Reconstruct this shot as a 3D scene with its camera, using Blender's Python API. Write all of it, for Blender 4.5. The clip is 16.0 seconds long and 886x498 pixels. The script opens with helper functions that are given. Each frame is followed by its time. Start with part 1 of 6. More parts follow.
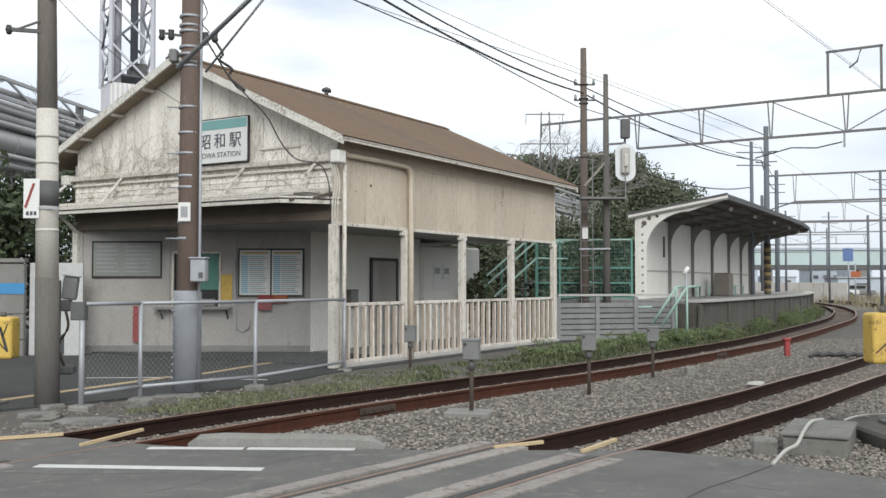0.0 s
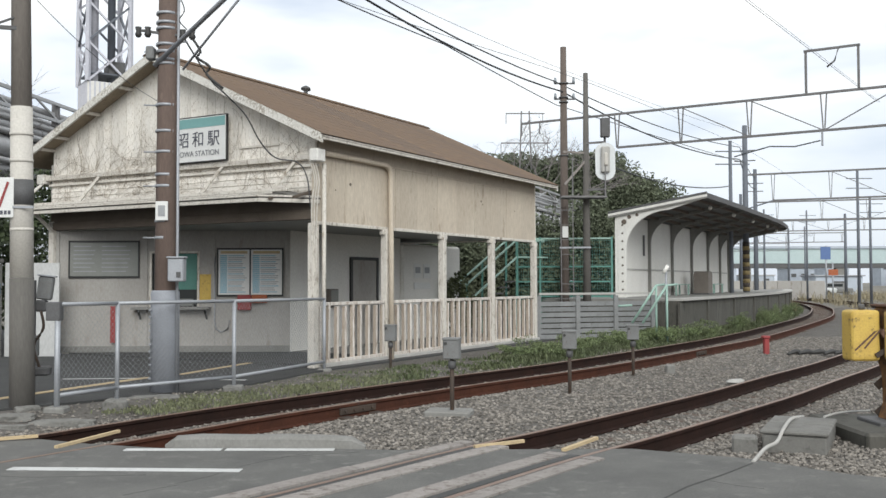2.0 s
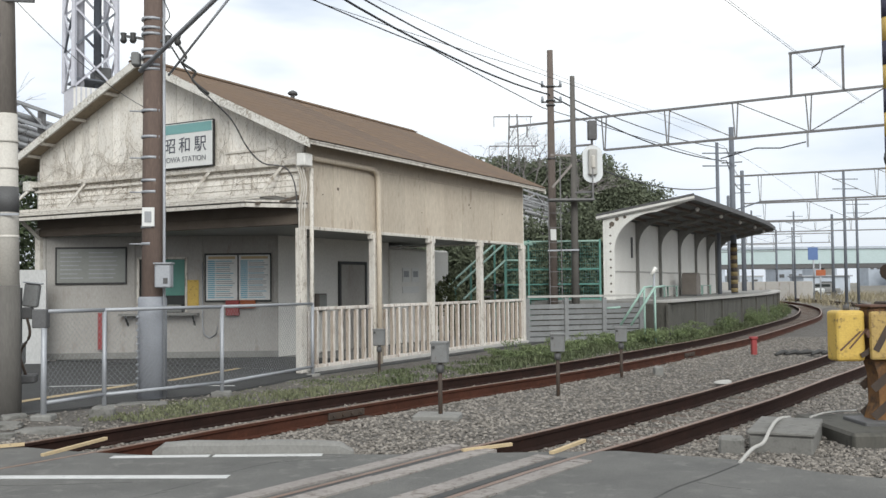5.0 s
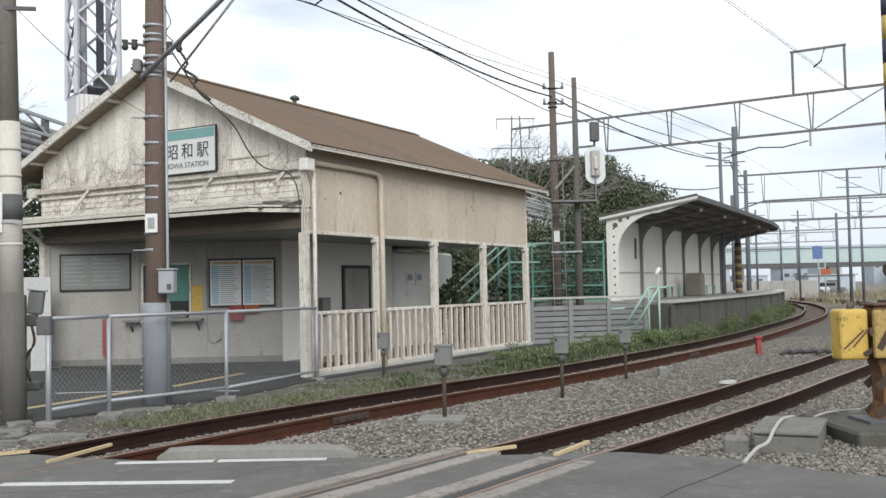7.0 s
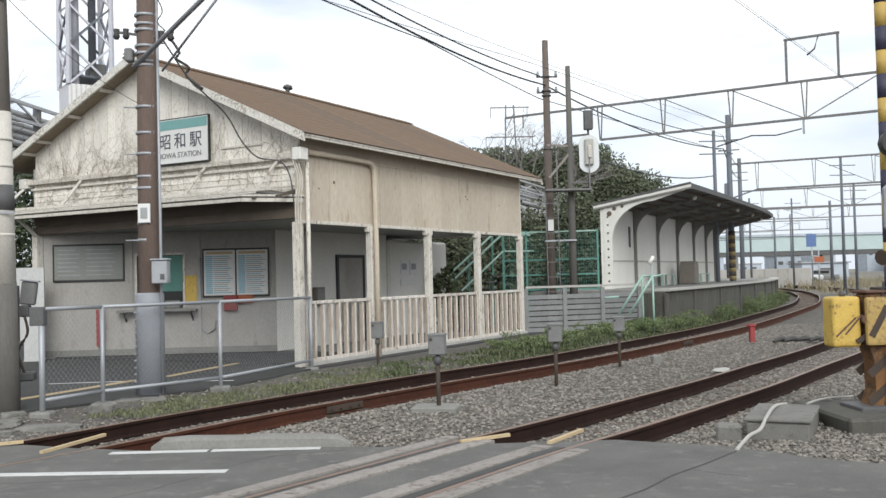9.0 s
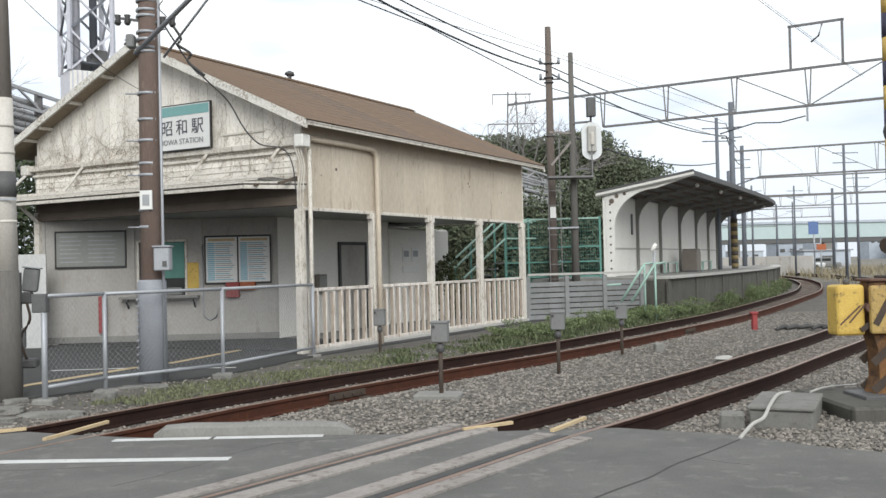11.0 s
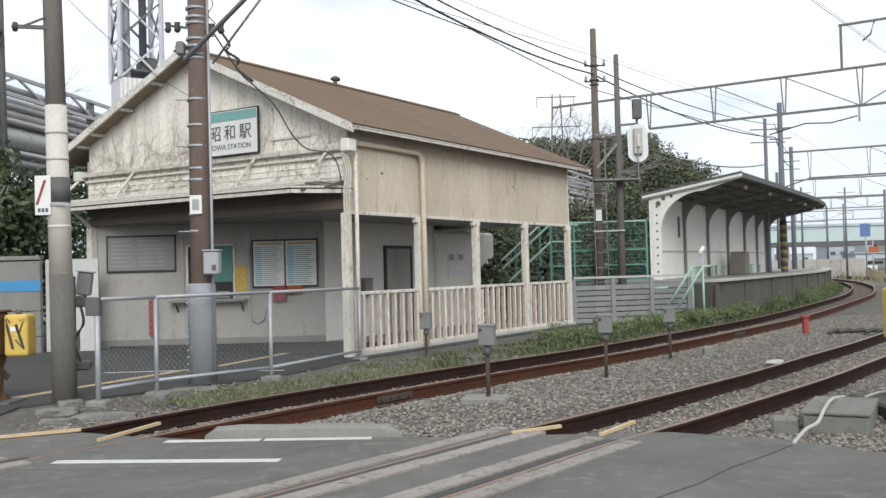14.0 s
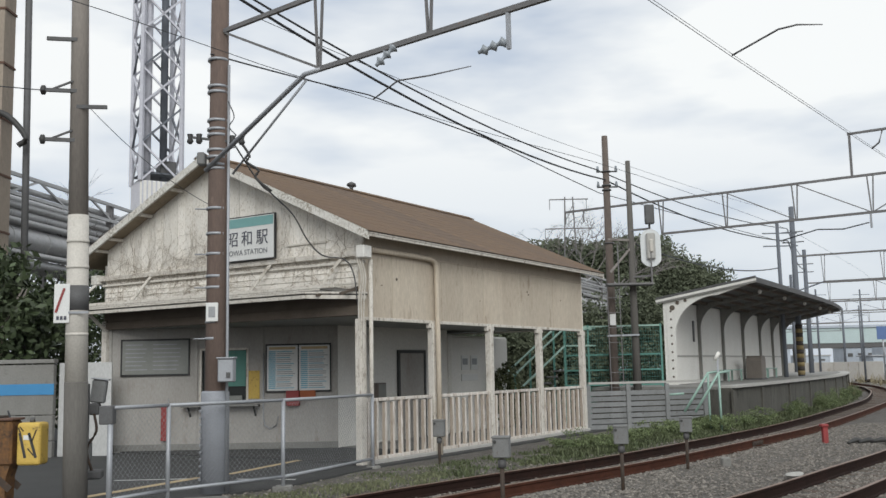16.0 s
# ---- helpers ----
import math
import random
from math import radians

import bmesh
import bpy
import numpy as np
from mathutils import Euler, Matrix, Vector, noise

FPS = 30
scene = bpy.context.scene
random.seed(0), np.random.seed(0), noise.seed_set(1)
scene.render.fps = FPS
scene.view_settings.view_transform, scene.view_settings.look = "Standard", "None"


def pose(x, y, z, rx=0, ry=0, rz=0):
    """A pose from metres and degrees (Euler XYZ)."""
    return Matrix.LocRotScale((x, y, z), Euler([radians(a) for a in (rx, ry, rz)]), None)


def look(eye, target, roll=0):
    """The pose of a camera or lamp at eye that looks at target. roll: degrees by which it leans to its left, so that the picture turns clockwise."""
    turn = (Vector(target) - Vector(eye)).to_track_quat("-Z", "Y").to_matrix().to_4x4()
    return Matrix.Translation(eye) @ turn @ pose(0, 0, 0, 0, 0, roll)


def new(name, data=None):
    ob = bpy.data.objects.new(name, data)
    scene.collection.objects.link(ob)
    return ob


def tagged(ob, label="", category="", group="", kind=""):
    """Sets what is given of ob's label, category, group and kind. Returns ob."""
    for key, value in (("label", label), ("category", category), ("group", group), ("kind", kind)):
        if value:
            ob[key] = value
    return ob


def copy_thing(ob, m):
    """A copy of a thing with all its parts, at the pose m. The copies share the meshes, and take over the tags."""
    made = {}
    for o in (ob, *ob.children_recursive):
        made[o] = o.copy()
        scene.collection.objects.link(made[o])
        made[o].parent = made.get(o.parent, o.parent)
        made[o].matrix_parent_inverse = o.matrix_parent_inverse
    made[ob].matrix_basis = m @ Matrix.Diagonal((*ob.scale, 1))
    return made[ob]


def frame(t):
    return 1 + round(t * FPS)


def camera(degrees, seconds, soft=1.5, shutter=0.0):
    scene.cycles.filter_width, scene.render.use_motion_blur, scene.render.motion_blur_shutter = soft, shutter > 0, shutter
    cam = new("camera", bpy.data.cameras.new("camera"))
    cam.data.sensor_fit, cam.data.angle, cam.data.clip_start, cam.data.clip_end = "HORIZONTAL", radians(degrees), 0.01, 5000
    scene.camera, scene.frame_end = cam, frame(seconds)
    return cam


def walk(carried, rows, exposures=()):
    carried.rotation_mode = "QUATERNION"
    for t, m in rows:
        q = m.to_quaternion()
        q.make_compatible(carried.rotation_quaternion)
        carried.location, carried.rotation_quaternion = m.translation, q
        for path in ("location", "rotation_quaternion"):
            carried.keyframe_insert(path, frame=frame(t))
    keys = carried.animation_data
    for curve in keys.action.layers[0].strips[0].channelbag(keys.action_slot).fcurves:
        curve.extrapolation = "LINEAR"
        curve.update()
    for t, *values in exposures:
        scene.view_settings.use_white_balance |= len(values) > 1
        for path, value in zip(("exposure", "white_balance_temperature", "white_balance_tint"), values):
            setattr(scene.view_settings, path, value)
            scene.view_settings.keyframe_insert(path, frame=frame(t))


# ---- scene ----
# ---------------------------------------------------------------- camera
EYE = 1.6
cam = camera(49.53, 16.0)
# seconds, drift in metres, yaw, pitch, lean in degrees: a hand-held camera turning nearly on the spot
ROWS = [
    (0.0, 0.011, -0.044, 0.002, 0.023, 2.046, 0.046), (0.5, 0.002, -0.016, -0.008, -0.087, 2.089, -0.125),
    (1.0, 0.007, 0.008, -0.004, -0.626, 1.986, 0.013), (1.5, 0.010, 0.009, -0.008, -0.649, 1.997, -0.215),
    (2.0, 0.018, 0.018, -0.006, -1.136, 2.010, -0.134), (2.5, 0.031, 0.046, -0.009, -2.062, 2.024, -0.252),
    (3.0, 0.024, 0.046, -0.003, -2.104, 2.003, -0.307), (3.5, 0.030, 0.030, -0.006, -1.998, 2.071, -0.390),
    (4.0, 0.035, 0.008, 0.001, -1.885, 2.122, -0.492), (6.5, 0.063, 0.001, -0.001, -1.550, 2.355, -0.960),
    (7.0, 0.067, -0.008, 0.001, -1.526, 2.383, -1.216), (7.5, 0.058, -0.013, 0.011, -1.773, 2.359, -1.028),
    (8.0, 0.065, -0.007, 0.005, -1.950, 2.436, -1.192), (8.5, 0.074, -0.004, 0.007, -1.804, 2.093, -1.431),
    (9.0, 0.081, -0.005, -0.001, -1.835, 1.731, -1.430), (11.5, 0.053, 0.032, 0.012, -1.625, 0.855, -1.275),
    (12.0, 0.028, 0.033, 0.018, -1.331, 0.795, -1.305), (12.5, 0.030, 0.011, -0.003, -0.874, 0.931, -1.427),
    (13.0, 0.022, 0.019, -0.002, -0.413, 1.002, -1.302), (13.5, 0.016, 0.032, 0.021, -0.284, 1.101, -1.421),
    (14.0, 0.034, 0.026, -0.001, 0.899, 1.245, -1.458), (14.5, 0.023, 0.022, 0.013, 0.767, 2.037, -1.468),
    (15.0, 0.024, 0.027, 0.094, 1.207, 3.978, -1.757), (15.5, 0.024, 0.001, 0.132, 1.713, 6.568, -0.627),
    (16.0, 0.016, -0.054, 0.139, 1.540, 7.152, -1.147),
]
walk(cam, [(t, pose(dx, dy, EYE + dz, 90 + p, 0, y) @ pose(0, 0, 0, 0, 0, r)) for t, dx, dy, dz, y, p, r in ROWS],
     [(0.0, -0.15), (8.0, -0.10), (12.0, -0.03), (14.0, -0.07), (14.6, -0.15), (15.0, -0.27), (15.5, -0.40), (16.0, -0.48)])

# ---------------------------------------------------------------- world and light
SUN_ELEV, SUN_AZ = 32.0, 172.0          # azimuth from +y, clockwise
world = bpy.data.worlds.new("overcast_sky")
scene.world = world
world.use_nodes = True
wn, wl = world.node_tree.nodes, world.node_tree.links
wn.clear()
w_out, w_bg = wn.new("ShaderNodeOutputWorld"), wn.new("ShaderNodeBackground")
w_sky = wn.new("ShaderNodeTexSky")
w_sky.sky_type, w_sky.sun_disc = "NISHITA", False
w_sky.sun_elevation, w_sky.sun_rotation = radians(SUN_ELEV), radians(SUN_AZ)
w_sky.dust_density = 2.0
w_co, w_map = wn.new("ShaderNodeTexCoord"), wn.new("ShaderNodeMapping")
w_map.inputs["Scale"].default_value = (1.6, 1.6, 5.5)
w_noise, w_ramp, w_mix = wn.new("ShaderNodeTexNoise"), wn.new("ShaderNodeValToRGB"), wn.new("ShaderNodeMix")
w_noise.inputs["Scale"].default_value, w_noise.inputs["Detail"].default_value = 1.6, 5.0
w_ramp.color_ramp.elements[0].position, w_ramp.color_ramp.elements[1].position = 0.34, 0.54
w_ramp.color_ramp.elements[0].color, w_ramp.color_ramp.elements[1].color = (0.0, 0.0, 0.0, 1), (1, 1, 1, 1)
w_mix.data_type = "RGBA"
w_mix.inputs["B"].default_value = (11.0, 11.3, 11.35, 1)
w_bg.inputs["Strength"].default_value = 0.119
wl.new(w_co.outputs["Generated"], w_map.inputs["Vector"])
wl.new(w_map.outputs["Vector"], w_noise.inputs["Vector"])
wl.new(w_noise.outputs["Fac"], w_ramp.inputs["Fac"])
w_xyz, w_low, w_mul = wn.new("ShaderNodeSeparateXYZ"), wn.new("ShaderNodeMapRange"), wn.new("ShaderNodeMath")
w_low.inputs["From Min"].default_value, w_low.inputs["From Max"].default_value = 0.04, 0.26   # the cloud thins out towards the horizon
w_low.inputs["To Min"].default_value, w_low.inputs["To Max"].default_value = 0.30, 1.0
w_mul.operation = "MULTIPLY"
wl.new(w_co.outputs["Generated"], w_xyz.inputs["Vector"])
wl.new(w_xyz.outputs["Z"], w_low.inputs["Value"])
wl.new(w_ramp.outputs["Color"], w_mul.inputs[0])
wl.new(w_low.outputs["Result"], w_mul.inputs[1])
wl.new(w_mul.outputs["Value"], w_mix.inputs["Factor"])
w_thin = wn.new("ShaderNodeMix")                       # thin cloud over the blue
w_thin.data_type = "RGBA"
w_thin.inputs["Factor"].default_value, w_thin.inputs["B"].default_value = 0.78, (7.2, 8.1, 9.4, 1)
wl.new(w_sky.outputs["Color"], w_thin.inputs["A"])
wl.new(w_thin.outputs["Result"], w_mix.inputs["A"])
wl.new(w_mix.outputs["Result"], w_bg.inputs["Color"])
wl.new(w_bg.outputs["Background"], w_out.inputs["Surface"])

sun = new("sun", bpy.data.lights.new("sun", "SUN"))
sun.data.energy, sun.data.angle, sun.data.color = 2.65, radians(36), (0.97, 0.985, 0.965)
_a, _e = radians(SUN_AZ), radians(SUN_ELEV)
sun.matrix_world = look((math.sin(_a) * math.cos(_e) * 50, math.cos(_a) * math.cos(_e) * 50, math.sin(_e) * 50), (0, 0, 0))


# ---------------------------------------------------------------- materials
def mat(name, base, other=None, third=None, rough=0.8, metal=0.0, scale=6.0, fine=60.0, streak=0.0, bump=0.25,
        mix=0.5, wear=0.0, island=0.0, randomness=0.0, sharp=0.12, depth=0.01, gloss=0.5):
    """A weathered surface: base colour broken by other (broad stains) and third (sharp-edged wear)."""
    m = bpy.data.materials.new(name)
    m.use_nodes = True
    n, l = m.node_tree.nodes, m.node_tree.links
    b = n["Principled BSDF"]
    b.inputs["Roughness"].default_value, b.inputs["Metallic"].default_value = rough, metal
    b.inputs["Specular IOR Level"].default_value = gloss
    other = other or tuple(c * 0.75 for c in base)
    co = n.new("ShaderNodeTexCoord")
    mp = n.new("ShaderNodeMapping")
    mp.inputs["Scale"].default_value = (1, 1, 1 - 0.88 * streak)
    l.new(co.outputs["Object"], mp.inputs["Vector"])

    def noise_at(s, detail=4.0, offset=0.0):
        t = n.new("ShaderNodeTexNoise")
        t.inputs["Scale"].default_value, t.inputs["Detail"].default_value = s, detail
        t.inputs["Roughness"].default_value = 0.62
        l.new(mp.outputs["Vector"], t.inputs["Vector"])
        return t.outputs["Fac"]

    def ramp(sock, lo, hi):
        r = n.new("ShaderNodeMapRange")
        r.inputs["From Min"].default_value, r.inputs["From Max"].default_value = lo, hi
        l.new(sock, r.inputs["Value"])
        return r.outputs["Result"]

    def blend(fac, a, c):
        x = n.new("ShaderNodeMix")
        x.data_type = "RGBA"
        l.new(fac, x.inputs["Factor"])
        for s, v in (("A", a), ("B", c)):
            if isinstance(v, tuple):
                x.inputs[s].default_value = (*v, 1)
            else:
                l.new(v, x.inputs[s])
        return x.outputs["Result"]

    big, small = noise_at(scale), noise_at(fine, 3.0)
    colour = blend(ramp(big, 0.5 - 0.28 - (mix - 0.5) * 0.4, 0.5 + 0.28 - (mix - 0.5) * 0.4), base, other)
    grain = ramp(small, 0.3, 0.75)
    g = n.new("ShaderNodeMath")
    g.operation, g.inputs[1].default_value = "MULTIPLY", 0.45
    l.new(grain, g.inputs[0])
    colour = blend(g.outputs[0], colour, tuple(c * 0.62 for c in other))
    if third:
        edge = 0.66 - 0.3 * wear
        patch = n.new("ShaderNodeMath")
        patch.operation = "MULTIPLY"
        l.new(ramp(noise_at(scale * 4.3, 9.0), edge, edge + sharp), patch.inputs[0])
        l.new(ramp(noise_at(scale * 0.7, 3.0), 0.34, 0.62), patch.inputs[1])
        colour = blend(patch.outputs[0], colour, third)
    if randomness or island:
        src = n.new("ShaderNodeObjectInfo").outputs["Random"] if randomness else n.new("ShaderNodeNewGeometry").outputs["Random Per Island"]
        hv = n.new("ShaderNodeHueSaturation")
        k = randomness or island
        l.new(ramp_out(n, l, src, 1 - k, 1 + k), hv.inputs["Value"])
        l.new(colour, hv.inputs["Color"])
        colour = hv.outputs["Color"]
    l.new(colour, b.inputs["Base Color"])
    if bump:
        bp = n.new("ShaderNodeBump")
        bp.inputs["Strength"].default_value, bp.inputs["Distance"].default_value = bump, depth
        l.new(small, bp.inputs["Height"])
        l.new(bp.outputs["Normal"], b.inputs["Normal"])
    return m


def ramp_out(n, l, sock, lo, hi):
    r = n.new("ShaderNodeMapRange")
    r.inputs["To Min"].default_value, r.inputs["To Max"].default_value = lo, hi
    l.new(sock, r.inputs["Value"])
    return r.outputs["Result"]


M = {}
M["asphalt"] = mat("asphalt", (0.158, 0.154, 0.143), (0.079, 0.078, 0.074), (0.20, 0.195, 0.18), rough=0.9, scale=1.1, fine=45, bump=0.7, wear=0.4, sharp=0.2)
M["forecourt"] = mat("forecourt_paving", (0.065, 0.065, 0.064), (0.042, 0.042, 0.042), rough=0.9, scale=1.2, fine=70)
M["soil"] = mat("gravelly_soil", (0.24, 0.22, 0.19), (0.15, 0.142, 0.118), (0.31, 0.29, 0.26), rough=1.0, scale=1.3, fine=35, bump=1.0, depth=0.04, wear=0.3)
M["ballast"] = mat("ballast_stone", (0.22, 0.203, 0.183), (0.135, 0.122, 0.108), (0.33, 0.31, 0.29), rough=1.0, scale=1.1, fine=28, bump=1.0, depth=0.05, wear=0.3, island=0.4)
M["stone"] = mat("loose_stone", (0.262, 0.24, 0.213), (0.168, 0.15, 0.13), (0.40, 0.375, 0.34), rough=0.95, scale=9, fine=60, bump=0.4, island=0.5)
M["grass"] = mat("grass_blades", (0.066, 0.095, 0.04), (0.115, 0.125, 0.062), rough=0.8, scale=1.5, fine=20, bump=0, island=0.45)
M["weed"] = mat("broad_weed_leaves", (0.115, 0.165, 0.062), (0.16, 0.19, 0.09), rough=0.7, scale=1.5, fine=20, bump=0, island=0.5)
M["hoarding"] = mat("grey_white_sheet", (0.56, 0.56, 0.55), (0.46, 0.46, 0.45), rough=0.7, scale=2, fine=30, streak=0.6)
M["leaf"] = mat("tree_leaves", (0.042, 0.064, 0.03), (0.07, 0.09, 0.042), rough=0.6, scale=0.8, fine=8, bump=0, island=0.5)
M["dead"] = mat("dry_vine", (0.36, 0.30, 0.235), (0.24, 0.20, 0.155), rough=0.95, scale=8)
M["rust"] = mat("rusty_rail_steel", (0.036, 0.018, 0.014), (0.018, 0.011, 0.009), (0.07, 0.03, 0.02), rough=0.85, scale=2.4, fine=50, wear=0.3, sharp=0.3, gloss=0.12)
M["red_rust"] = mat("fresh_red_rail_rust", (0.095, 0.036, 0.022), (0.045, 0.021, 0.015), (0.135, 0.052, 0.03), rough=0.85, scale=3, fine=50, wear=0.35, sharp=0.3, gloss=0.12)
M["railtop"] = mat("rail_running_top", (0.30, 0.215, 0.17), (0.19, 0.115, 0.085), rough=0.5, metal=0.3, scale=4, fine=50, bump=0.1)
M["sleeper"] = mat("old_sleeper_wood", (0.13, 0.09, 0.065), (0.08, 0.06, 0.05), rough=0.95, scale=4, fine=40)
M["plank"] = mat("crossing_plank", (0.33, 0.305, 0.28), (0.23, 0.205, 0.19), (0.13, 0.105, 0.09), rough=0.9, scale=3, fine=40, wear=0.5, randomness=0.07)
M["cream"] = mat("cream_painted_boards", (0.60, 0.53, 0.43), (0.48, 0.405, 0.32), (0.30, 0.235, 0.175), rough=0.75, scale=1.5, fine=26, streak=0.8, wear=0.28, randomness=0.07, bump=0.3)
M["flake"] = mat("flaking_cream_boards", (0.86, 0.83, 0.775), (0.79, 0.74, 0.66), (0.44, 0.375, 0.30), rough=0.85, scale=5, fine=40, streak=0.6, wear=0.42, randomness=0.09, sharp=0.12, bump=0.5)
M["trim"] = mat("weathered_cream_trim", (0.73, 0.70, 0.645), (0.57, 0.525, 0.46), (0.26, 0.215, 0.17), rough=0.8, scale=4, fine=45, streak=0.6, wear=0.46, sharp=0.12, bump=0.5)
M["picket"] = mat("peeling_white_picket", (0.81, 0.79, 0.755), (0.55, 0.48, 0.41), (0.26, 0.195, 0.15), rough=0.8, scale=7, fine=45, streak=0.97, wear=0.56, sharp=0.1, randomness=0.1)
M["roof"] = mat("rusted_brown_roof", (0.19, 0.112, 0.056), (0.095, 0.072, 0.058), (0.26, 0.15, 0.065), rough=0.92, scale=0.42, fine=9, wear=0.5, randomness=0.02, sharp=0.3, bump=0.5, depth=0.02)
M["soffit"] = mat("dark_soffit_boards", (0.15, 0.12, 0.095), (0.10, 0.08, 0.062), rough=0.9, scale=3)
M["deck_wood"] = mat("tan_roof_deck", (0.36, 0.295, 0.215), (0.26, 0.21, 0.15), (0.14, 0.11, 0.08), rough=0.9, scale=4, fine=40, wear=0.35)
M["dark_concrete"] = mat("dark_stained_concrete", (0.215, 0.21, 0.195), (0.15, 0.145, 0.133), (0.09, 0.087, 0.078), rough=0.95, scale=3, fine=45, wear=0.35)
M["plaster"] = mat("grey_plaster", (0.43, 0.415, 0.39), (0.335, 0.315, 0.29), (0.21, 0.17, 0.135), rough=0.9, scale=1.1, fine=30, wear=0.35, streak=0.7, sharp=0.2)
M["white_wall"] = mat("white_painted_panel", (0.80, 0.785, 0.745), (0.70, 0.68, 0.635), rough=0.7, scale=1.5, fine=30, streak=0.6)
M["concrete"] = mat("stained_concrete", (0.27, 0.265, 0.25), (0.185, 0.18, 0.165), (0.11, 0.105, 0.095), rough=0.95, scale=1.7, fine=40, streak=0.4, wear=0.2, randomness=0.06)
M["pale_concrete"] = mat("pale_concrete", (0.47, 0.455, 0.43), (0.37, 0.36, 0.335), rough=0.9, scale=2.5, fine=45)
M["galv"] = mat("galvanised_steel", (0.40, 0.415, 0.44), (0.33, 0.34, 0.36), rough=0.5, metal=0.35, scale=6, fine=60, bump=0.1)
M["dark_steel"] = mat("dark_weathered_steel", (0.135, 0.135, 0.14), (0.09, 0.088, 0.085), rough=0.7, metal=0.2, scale=4)
M["pole_wood"] = mat("creosoted_wood_pole", (0.185, 0.132, 0.108), (0.12, 0.088, 0.075), (0.25, 0.19, 0.155), rough=0.9, scale=4, fine=45, streak=0.9, wear=0.2)
M["pole_a"] = mat("sooty_timber_pole", (0.16, 0.125, 0.105), (0.10, 0.082, 0.072), (0.21, 0.16, 0.13), rough=0.9, scale=4, fine=45, streak=0.9, wear=0.2)
M["pole_dark"] = mat("dark_stained_pole", (0.145, 0.135, 0.122), (0.10, 0.093, 0.085), rough=0.9, scale=3, fine=45, streak=0.9)
M["platform_wall"] = mat("dark_streaked_platform_wall", (0.115, 0.108, 0.095), (0.06, 0.058, 0.048), (0.035, 0.034, 0.028), rough=0.95, scale=1.6, fine=40, streak=0.85, wear=0.5)
M["pole_grey"] = mat("grey_brown_pole", (0.30, 0.27, 0.24), (0.225, 0.20, 0.18), rough=0.9, scale=3, fine=45, streak=0.9)
M["pole_white"] = mat("whitewashed_pole_band", (0.60, 0.57, 0.52), (0.52, 0.49, 0.44), (0.37, 0.34, 0.30), rough=0.85, scale=3, fine=40, wear=0.15)
M["sleeve"] = mat("grey_pole_sleeve", (0.30, 0.315, 0.345), (0.255, 0.265, 0.29), rough=0.6, scale=5, bump=0.1)
M["green"] = mat("sea_green_paint", (0.10, 0.27, 0.22), (0.075, 0.205, 0.175), (0.16, 0.13, 0.09), rough=0.6, scale=5, wear=0.12)
M["pale_green"] = mat("pale_green_rail", (0.36, 0.52, 0.45), (0.28, 0.42, 0.36), rough=0.6, scale=6)
M["yellow"] = mat("worn_yellow_paint", (0.66, 0.46, 0.10), (0.52, 0.34, 0.075), (0.10, 0.07, 0.035), rough=0.6, scale=4, wear=0.34)
M["black"] = mat("black_paint", (0.03, 0.03, 0.03), (0.05, 0.048, 0.045), rough=0.6, scale=6)
M["red"] = mat("faded_red", (0.33, 0.045, 0.045), (0.22, 0.035, 0.033), rough=0.6, scale=6)
M["brown_rust"] = mat("brown_rust", (0.16, 0.085, 0.06), (0.10, 0.06, 0.045), rough=0.9, scale=5)
M["dirty_orange"] = mat("rusty_orange_machine_paint", (0.27, 0.135, 0.04), (0.12, 0.055, 0.026), (0.035, 0.026, 0.022), rough=0.85, scale=4, fine=40, wear=0.95, sharp=0.25)
M["grime"] = mat("oily_black_grime", (0.035, 0.029, 0.025), (0.07, 0.045, 0.03), (0.13, 0.065, 0.03), rough=0.75, scale=5, wear=0.3)
M["relay_grey"] = mat("weathered_grey_case", (0.22, 0.225, 0.225), (0.16, 0.16, 0.155), (0.12, 0.10, 0.085), rough=0.7, scale=7, wear=0.3)
M["orange_rust"] = mat("orange_primer", (0.42, 0.13, 0.05), (0.30, 0.085, 0.04), rough=0.8, scale=5)
M["road_white"] = mat("road_marking_white", (0.62, 0.62, 0.61), (0.50, 0.50, 0.49), (0.2, 0.2, 0.2), rough=0.8, scale=5, wear=0.25)
M["link_wire"] = mat("dull_link_wire", (0.30, 0.31, 0.32), rough=0.6, bump=0)
M["road_yellow"] = mat("pale_yellow_kerb", (0.58, 0.45, 0.27), (0.46, 0.35, 0.21), (0.24, 0.20, 0.14), rough=0.85, scale=5, wear=0.25)
M["paper"] = mat("printed_paper", (0.74, 0.74, 0.72), (0.68, 0.68, 0.66), rough=0.6, scale=4, bump=0)
M["teal"] = mat("teal_band", (0.20, 0.40, 0.39), (0.17, 0.35, 0.34), rough=0.5, scale=4, bump=0)
M["print"] = mat("dark_print", (0.06, 0.065, 0.09), (0.08, 0.08, 0.1), rough=0.6, bump=0)
M["print_mid"] = mat("faded_print", (0.20, 0.205, 0.22), rough=0.6, bump=0)
M["slat"] = mat("weathered_slat_concrete", (0.27, 0.275, 0.275), (0.18, 0.185, 0.185), (0.11, 0.105, 0.095), rough=0.95, scale=2.5, fine=40, wear=0.3, randomness=0.1)
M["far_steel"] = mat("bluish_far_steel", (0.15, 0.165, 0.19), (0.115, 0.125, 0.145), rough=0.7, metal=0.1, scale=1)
M["print_grey"] = mat("grey_print", (0.36, 0.37, 0.38), rough=0.6, bump=0)
